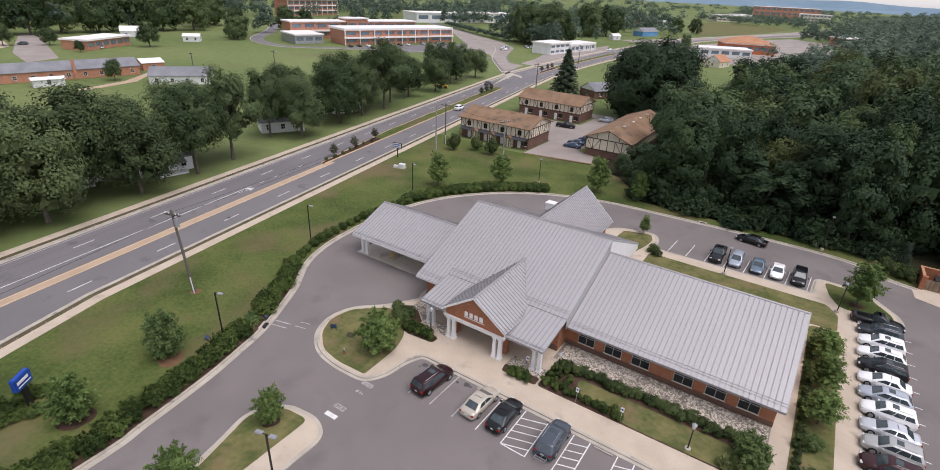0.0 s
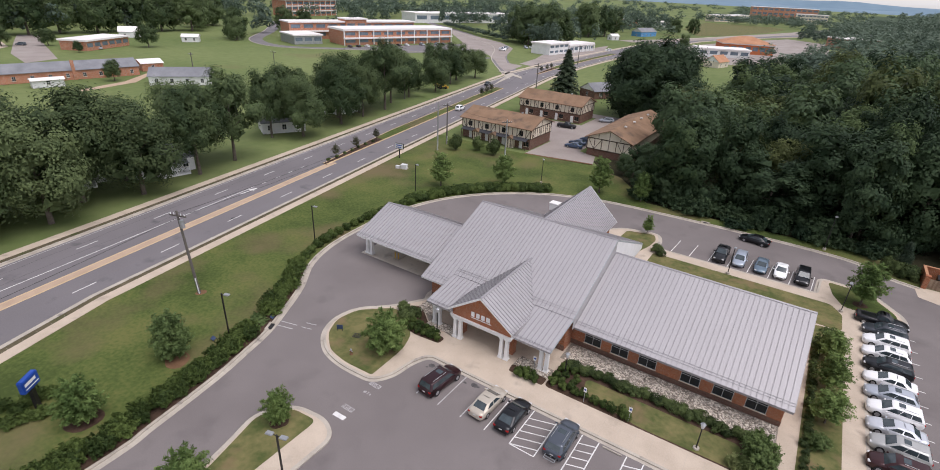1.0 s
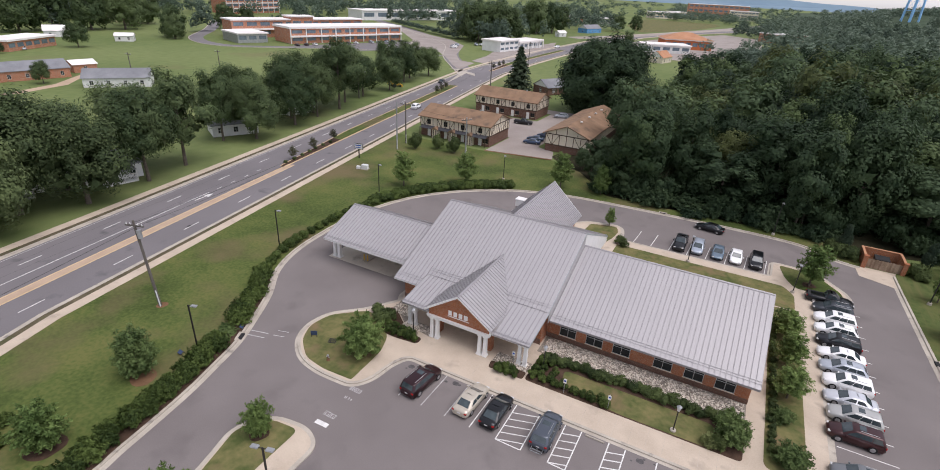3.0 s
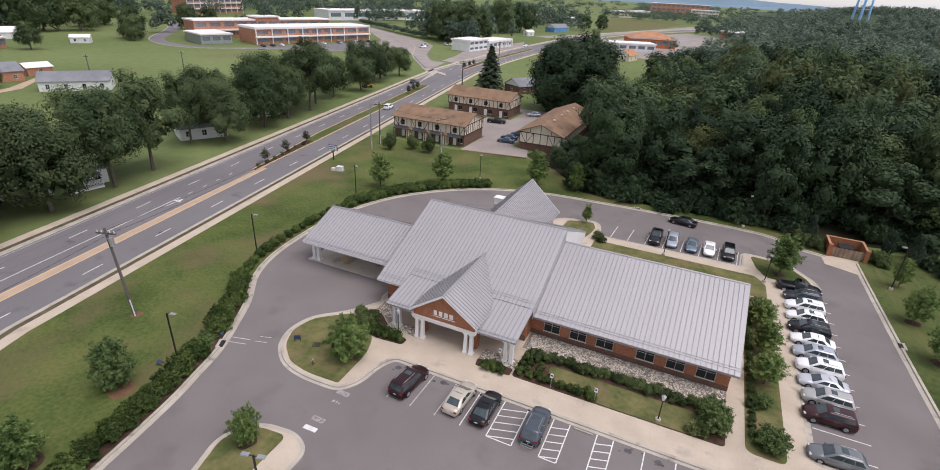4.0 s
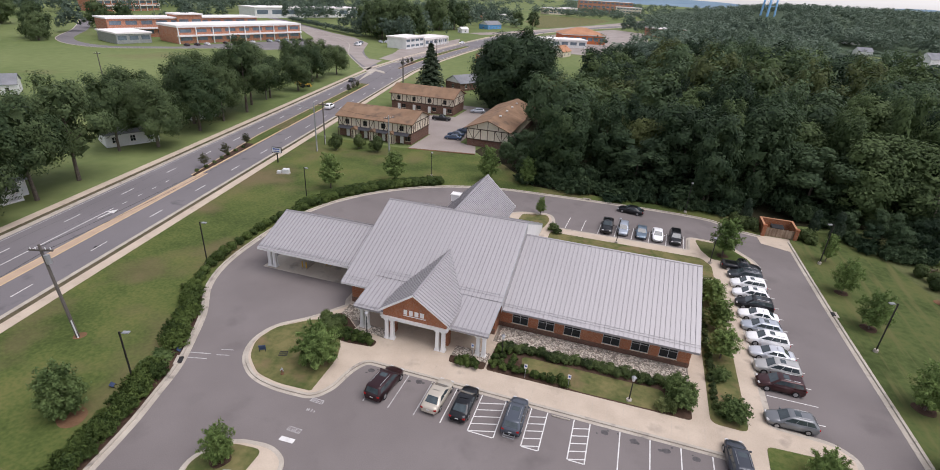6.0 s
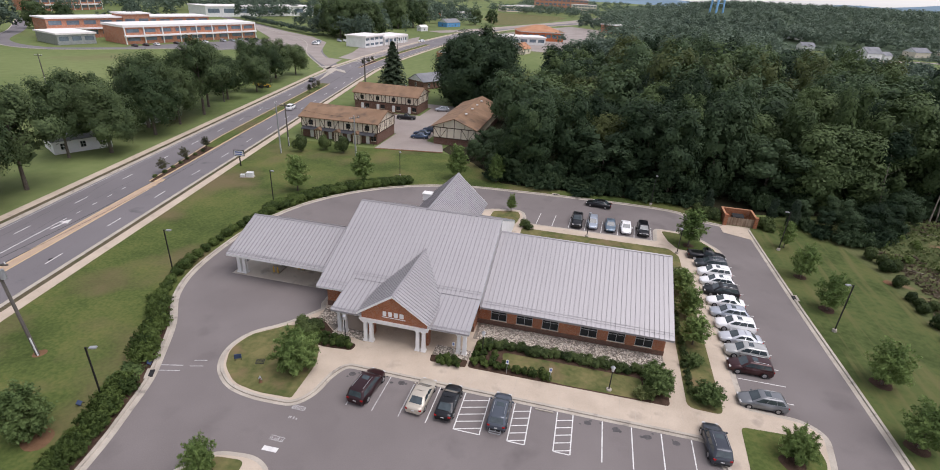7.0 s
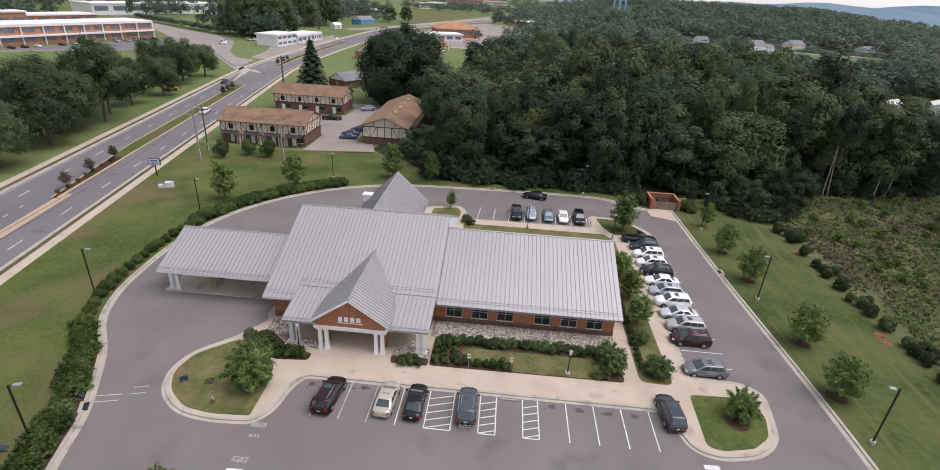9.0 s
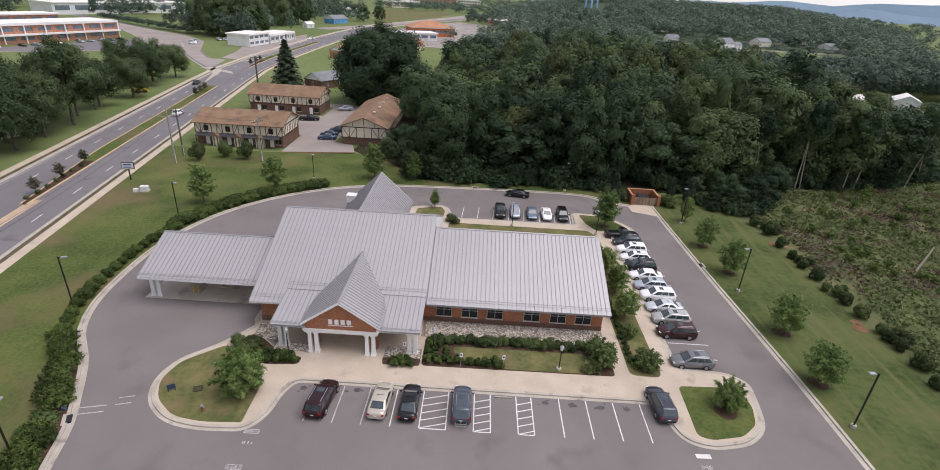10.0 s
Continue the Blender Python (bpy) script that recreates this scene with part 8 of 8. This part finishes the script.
# ---- houses ----
def house(x, y, turn, w, d, eave, ridge, wall, roof, label, wins=3, porch=False, chimney=False, over=0.4):
    """A gabled house, its front along local -y, ridge along local x; built in world axes by a turned parent."""
    ob = thing("house", label, "house", "houses", pose(x, y, rise(x, y), 0, 0, turn))
    t = 0.25
    part("wall", boxes((-w / 2, -d / 2, 0, w / 2, -d / 2 + t, eave), (-w / 2, d / 2 - t, 0, w / 2, d / 2, eave), (-w / 2, -d / 2 + t, 0, -w / 2 + t, d / 2 - t, eave), (w / 2 - t, -d / 2 + t, 0, w / 2, d / 2 - t, eave)), M[wall], ob)
    gable_ends(ob, -w / 2, -d / 2, w / 2, d / 2, eave, ridge, "x", "siding" if wall != "brick_old" else wall)
    gable_roof(ob, -w / 2, -d / 2, w / 2, d / 2, eave + 0.03, ridge + 0.05, "x", roof, over, 0.15)
    for k in range(wins):
        plain_window(ob, -w / 2 + w * (k + 0.5) / wins, -d / 2 - 0.02, 0.9, 1.1, 1.4, mat="siding")
        plain_window(ob, -w / 2 + w * (k + 0.5) / wins, d / 2 + 0.02, 0.9, 1.1, 1.4, face="+y", mat="siding")
    for s, f in ((1, "+x"), (-1, "-x")):
        plain_window(ob, s * (w / 2 + 0.02), 0, 0.9, 1.1, 1.4, face=f, mat="siding")
    if porch:
        part("porch_roof", prism(bmesh.new(), [(-w / 3, -d / 2 - 2.4, 2.3), (w / 3, -d / 2 - 2.4, 2.3), (w / 3, -d / 2 - 0.05, 2.7), (-w / 3, -d / 2 - 0.05, 2.7)], (0, 0, 0.12)), M[roof], ob)
        part("porch_floor", boxes((-w / 3, -d / 2 - 2.4, 0, w / 3, -d / 2, 0.35)), M["siding"], ob)
        for k in range(4):
            px = -w / 3 + 0.1 + (w * 2 / 3 - 0.2) * k / 3
            part("porch_post", boxes((px - 0.08, -d / 2 - 2.35, 0.35, px + 0.08, -d / 2 - 2.2, 2.35)), M["white"], ob)
        part("porch_rail", boxes((-w / 3, -d / 2 - 2.32, 1.05, w / 3, -d / 2 - 2.24, 1.13)), M["white"], ob)
    if chimney:
        part("chimney", boxes((w * 0.15, -d / 2 - 0.5, 0, w * 0.15 + 1.0, -d / 2 + 0.2, ridge + 1.0)), M["brick_old"], ob)
    return ob


house(-104.4, 57.0, 62, 11, 8, 3.0, 5.0, "siding", "grey_shingle", "white sided house under the roadside trees", 3)
house(-112, 84, 80, 13, 8, 3.0, 5.0, "siding", "grey_shingle", "white sided house with a porch behind trees", 3, True)
house(-95.5, 19.5, 80, 11, 8, 3.0, 5.0, "siding", "grey_shingle", "white sided house half hidden by trees", 3, True)
house(-101, 4, 80, 12, 8, 3.0, 5.0, "siding", "grey_shingle", "white sided house half hidden by trees", 3, True)
house(-94, -16, 80, 11, 8, 3.0, 5.0, "siding", "grey_shingle", "white sided house half hidden by trees", 3, True)
house(-184, 75, 50, 20, 10, 3.2, 5.6, "siding", "grey_shingle", "white house with a long grey roof in the field", 4)
house(-221, 43, 80, 62, 11, 3.4, 5.8, "brick_old", "grey_shingle", "long single-storey red brick building with grey roof", 12, False, True)
house(-221, 82, 80, 8, 9, 3.0, 4.2, "brick_old", "flat_roof", "small brick shed with a white roof", 1)
house(-205.5, 40, 80, 9, 4, 2.4, 2.9, "siding", "flat_roof", "white lean-to against the brick building", 1)
house(-146, 520, 72, 25, 11, 4.2, 7.4, "blue_paint", "grey_shingle", "light blue house with a pale roof", 4)
house(-149, 441, 60, 8, 6, 3.4, 5.0, "siding", "flat_roof", "small white shed beside the field", 1)
house(-345, 135, 60, 12, 8, 3.5, 6.0, "siding", "flat_roof", "white farmhouse among trees", 2)
house(-306, 150, 50, 9, 7, 3.0, 4.2, "siding", "flat_roof", "white shed in the field", 2)
house(-390, 28, 40, 10, 7, 3.2, 5.0, "siding", "flat_roof", "small white garage beside the drive", 1)
house(222, 474, 32, 17, 11, 6.0, 10.2, "siding", "grey_shingle", "large white house in a clearing", 4)
house(240, 489, 32, 9, 8, 4.0, 6.4, "siding", "grey_shingle", "white annex beside the large house", 1)
house(288, 541, 30, 19, 12, 5.0, 8.4, "stucco", "grey_shingle", "beige house beyond the drive", 3)
house(322, 566, 20, 10, 9, 4.0, 6.6, "stucco", "grey_shingle", "small beige house among trees", 2)
house(352, 584, 35, 20, 11, 4.0, 7.0, "siding", "grey_shingle", "pale house behind a round tree", 3)
house(372, 556, 30, 34, 12, 3.0, 5.6, "siding", "grey_shingle", "long low house with a pale grey roof", 3)
house(217, 650, 20, 16, 11, 4.5, 8.0, "siding", "grey_shingle", "small white house among trees", 2)
house(196, 540, 10, 12, 10, 4.0, 7.0, "siding", "grey_shingle", "small grey-roofed house among trees", 2)
sheet("house_drive", [(212, 462), (258, 493), (334, 503), (420, 560), (424, 552), (338, 495), (262, 484), (218, 455)], 0.02, M["gravel_lot"], "pale drive before the houses", "drive")
house(189, 199, 60, 12, 9, 4.2, 6.3, "siding", "flat_roof", "white metal barn beyond the wood", 2)
house(161, 191, 30, 9, 7, 3.6, 6.0, "siding", "flat_roof", "small white house with a pale roof behind trees", 2)
house(140, 120, 40, 10, 8, 3.0, 5.0, "siding", "grey_shingle", "white house beyond the brushland", 2)
house(-42, 322, 75, 13, 9, 3.4, 6.6, "stucco", "orange_roof", "cream house with a terracotta roof", 2)
house(-74, 260, 80, 10, 9, 4.0, 6.5, "orange_roof", "orange_roof", "orange house behind the conifer", 2)
house(-58, 172, 60, 12, 9, 3.0, 5.4, "brick_brown", "grey_shingle", "brown brick house beside the motel", 2)


# ---- long flat-roofed buildings ----
def flat_block(x, y, turn, length, depth, height, label, name="school", bands=2, wall="brick_old", columns=0, canopy=True, bays=9, cat="school"):
    """A flat-roofed block, front along local -y from local x = 0 to length."""
    ob = thing(name, label, cat, "", pose(x, y, 0, 0, 0, turn))
    t = 0.4
    part("wall", boxes((0, 0, 0, length, t, height), (0, depth - t, 0, length, depth, height), (0, t, 0, t, depth - t, height), (length - t, t, 0, length, depth - t, height)), M[wall], ob)
    part("roof", boxes((-0.6, -0.8, height, length + 0.6, depth + 0.6, height + (1.2 if columns else 0.8))), M["flat_roof"], ob)
    sh = height / bands
    for b in range(bands):
        for k in range(bays):
            w = length / bays
            part("window", boxes((w * (k + 0.5) - w * 0.36, -0.08, b * sh + sh * 0.38, w * (k + 0.5) + w * 0.36, -0.005, b * sh + sh * 0.8)), M["far_glass"], ob)
        if canopy and b:
            part("canopy", boxes((-0.4, -1.9, b * sh - 0.45, length + 0.4, 0, b * sh + 0.4)), M["flat_roof"], ob)
    for k in range(columns + 1 if columns else 0):
        cx = length * k / columns
        part("column", boxes((cx - 0.25, -1.0, 0, cx + 0.25, -0.5, height)), M["white"], ob)
    return ob


flat_block(-242, 212, 71.3, 82, 22, 8.6, "long red brick school with white roof edges and bands of windows", columns=8)
flat_block(-286, 206, 71.3, 96, 16, 10.5, "rear red brick school wing with white flat roof", columns=0, bays=11)
flat_block(-272, 243, 71.3, 16, 12, 12.5, "raised red brick school entrance block", bands=1, bays=2, canopy=False)
flat_block(-262, 190, 71.3, 18, 24, 5.0, "grey open shed beside the school", "shed", 1, "galv", 0, False, 3, "shed")
flat_block(-355, 420, 68, 130, 30, 9, "long pale warehouse with white roof", "warehouse", 1, "siding", 0, False, 8, "warehouse")
flat_block(-291, 88, 118, 30, 14, 4.4, "flat-roofed red brick workshop with white roof edge", "workshop", 1, "brick_old", 0, False, 6, "workshop")
flat_block(-134, 283, 82, 22, 14, 6.2, "white two-storey roadside store", "store", 2, "siding", 0, False, 4, "store")
flat_block(-131, 306, 82, 32, 14, 4.2, "low white roadside store with canopy", "store", 1, "siding", 6, False, 5, "store")
flat_block(-64, 376, 24, 34, 18, 5.0, "white flat-roofed store building", "store", 1, "siding", 0, False, 5, "store")
rst = flat_block(-56, 420, 22, 36, 24, 6.5, "orange-red commercial building with terracotta hip roof", "restaurant", 1, "red_plaster", 0, False, 7, "restaurant")
bm = bmesh.new()
hip = [bm.verts.new(p) for p in ((-1, -1.2, 7.2), (37, -1.2, 7.2), (37, 25, 7.2), (-1, 25, 7.2), (14, 12, 12.0), (22, 12, 12.0))]
for f in ((0, 1, 5, 4), (1, 2, 5), (2, 3, 4, 5), (3, 0, 4), (3, 2, 1, 0)):
    bm.faces.new([hip[k] for k in f])
part("hip_roof", bm, M["orange_roof"], rst, "terracotta hip roof")
dorm = flat_block(-470, 350, 90, 68, 22, 15, "three-storey red brick dormitory with galleries and grey hip roof", "dormitory", 3, "brick_old", 9, True, 9, "dormitory")
bm = bmesh.new()
hip = [bm.verts.new(p) for p in ((-2, -3, 15.7), (70, -3, 15.7), (70, 25, 15.7), (-2, 25, 15.7), (14, 11, 22), (54, 11, 22))]
for f in ((0, 1, 5, 4), (1, 2, 5), (2, 3, 4, 5), (3, 0, 4), (3, 2, 1, 0)):
    bm.faces.new([hip[k] for k in f])
part("hip_roof", bm, M["grey_shingle"], dorm, "grey hip roof")
for k, (x, y, ln) in enumerate(((-205, 690, 42), (-240, 640, 50), (-152, 1090, 30), (40, 720, 60), (-260, 600, 50), (-170, 1000, 60), (150, 640, 30), (20, 580, 36))):
    flat_block(x, y, 20 + 15 * (k % 3), ln, 24, 6 + 2 * (k % 3), "pale commercial building in the far town", "store", 1 + k % 2, ("siding", "brick_old", "stucco")[k % 3], 0, False, 6, "store")

flat_block(-150, 1270, 12, 120, 40, 24, "large old grey and red brick mill in the far town", "mill", 3, "brick_old", 0, False, 12, "mill")
flat_block(-60, 1180, 8, 50, 30, 16, "pale multi-storey building in the far town", "office_building", 3, "stucco", 0, False, 8, "building")
for k in range(12):
    car(RNG.choice(("sedan", "suv")), RNG.choice((WHITE, SILVER, BLACK, GREY, MAROON)), -74 + 2.2 * k % 13 + (k // 6) * 30, 418 + 5.5 * (k % 6) + (k // 6) * 60, 80 + RNG.uniform(-8, 8), "car parked beside the terracotta-roofed building", "town car park cars", lod=True)

# yellow backhoe at rest under the trees
bh = thing("backhoe", "yellow backhoe parked under roadside trees", "machine", at=pose(-111, 139, 0, 0, 0, 60))
bm = bmesh.new()
box(bm, -1.6, -0.8, 0.7, 1.6, 0.8, 1.5, bevel=0.1)
part("chassis", bm, M["yellow"], bh)
part("cab", boxes((-0.7, -0.7, 1.5, 0.6, 0.7, 2.7)), M["glass"], bh)
part("cab_roof", boxes((-0.8, -0.8, 2.7, 0.7, 0.8, 2.82)), M["yellow"], bh)
for wx, r in ((-1.1, 0.75), (1.2, 0.5)):
    for s in (-1, 1):
        part("tyre", tube(bmesh.new(), (wx, s * 0.75, r), (wx, s * 1.1, r), r, n=16), M["black"], bh)
bm = bmesh.new()
tube(bm, (-1.6, 0, 1.3), (-2.8, 0, 2.9), 0.14, n=6)
tube(bm, (-2.8, 0, 2.9), (-3.9, 0, 1.4), 0.12, n=6)
part("boom", bm, M["yellow"], bh)
part("bucket", prism(bmesh.new(), [(1.8, -1.0, 0.2), (2.5, -1.0, 0.2), (2.3, -1.0, 1.0), (1.8, -1.0, 1.0)], (0, 2.0, 0)), M["yellow"], bh)

# water tower on pale blue legs
wt = thing("water_tower", "pale blue steel water tower legs above the woods", "water tower", at=pose(176, 906, rise(176, 906) - 1))
for k in range(6):
    a = k * math.pi / 3 + 0.3
    part("leg", tube(bmesh.new(), (11 * math.cos(a), 11 * math.sin(a), 0), (7.5 * math.cos(a), 7.5 * math.sin(a), 62), 1.15, n=8), M["tower_blue"], wt)
    b = a + math.pi / 3
    for z in (14, 30, 46):
        r0, r1 = 11 - 3.5 * z / 62, 11 - 3.5 * (z + 15) / 62
        part("strut", tube(bmesh.new(), (r0 * math.cos(a), r0 * math.sin(a), z), (r0 * math.cos(b), r0 * math.sin(b), z), 0.3, n=6), M["tower_blue"], wt)
        part("brace", tube(bmesh.new(), (r0 * math.cos(a), r0 * math.sin(a), z), (r1 * math.cos(b), r1 * math.sin(b), z + 15), 0.14, n=6), M["tower_blue"], wt)
part("riser", tube(bmesh.new(), (0, 0, 0), (0, 0, 62), 1.3, n=12), M["tower_blue"], wt)
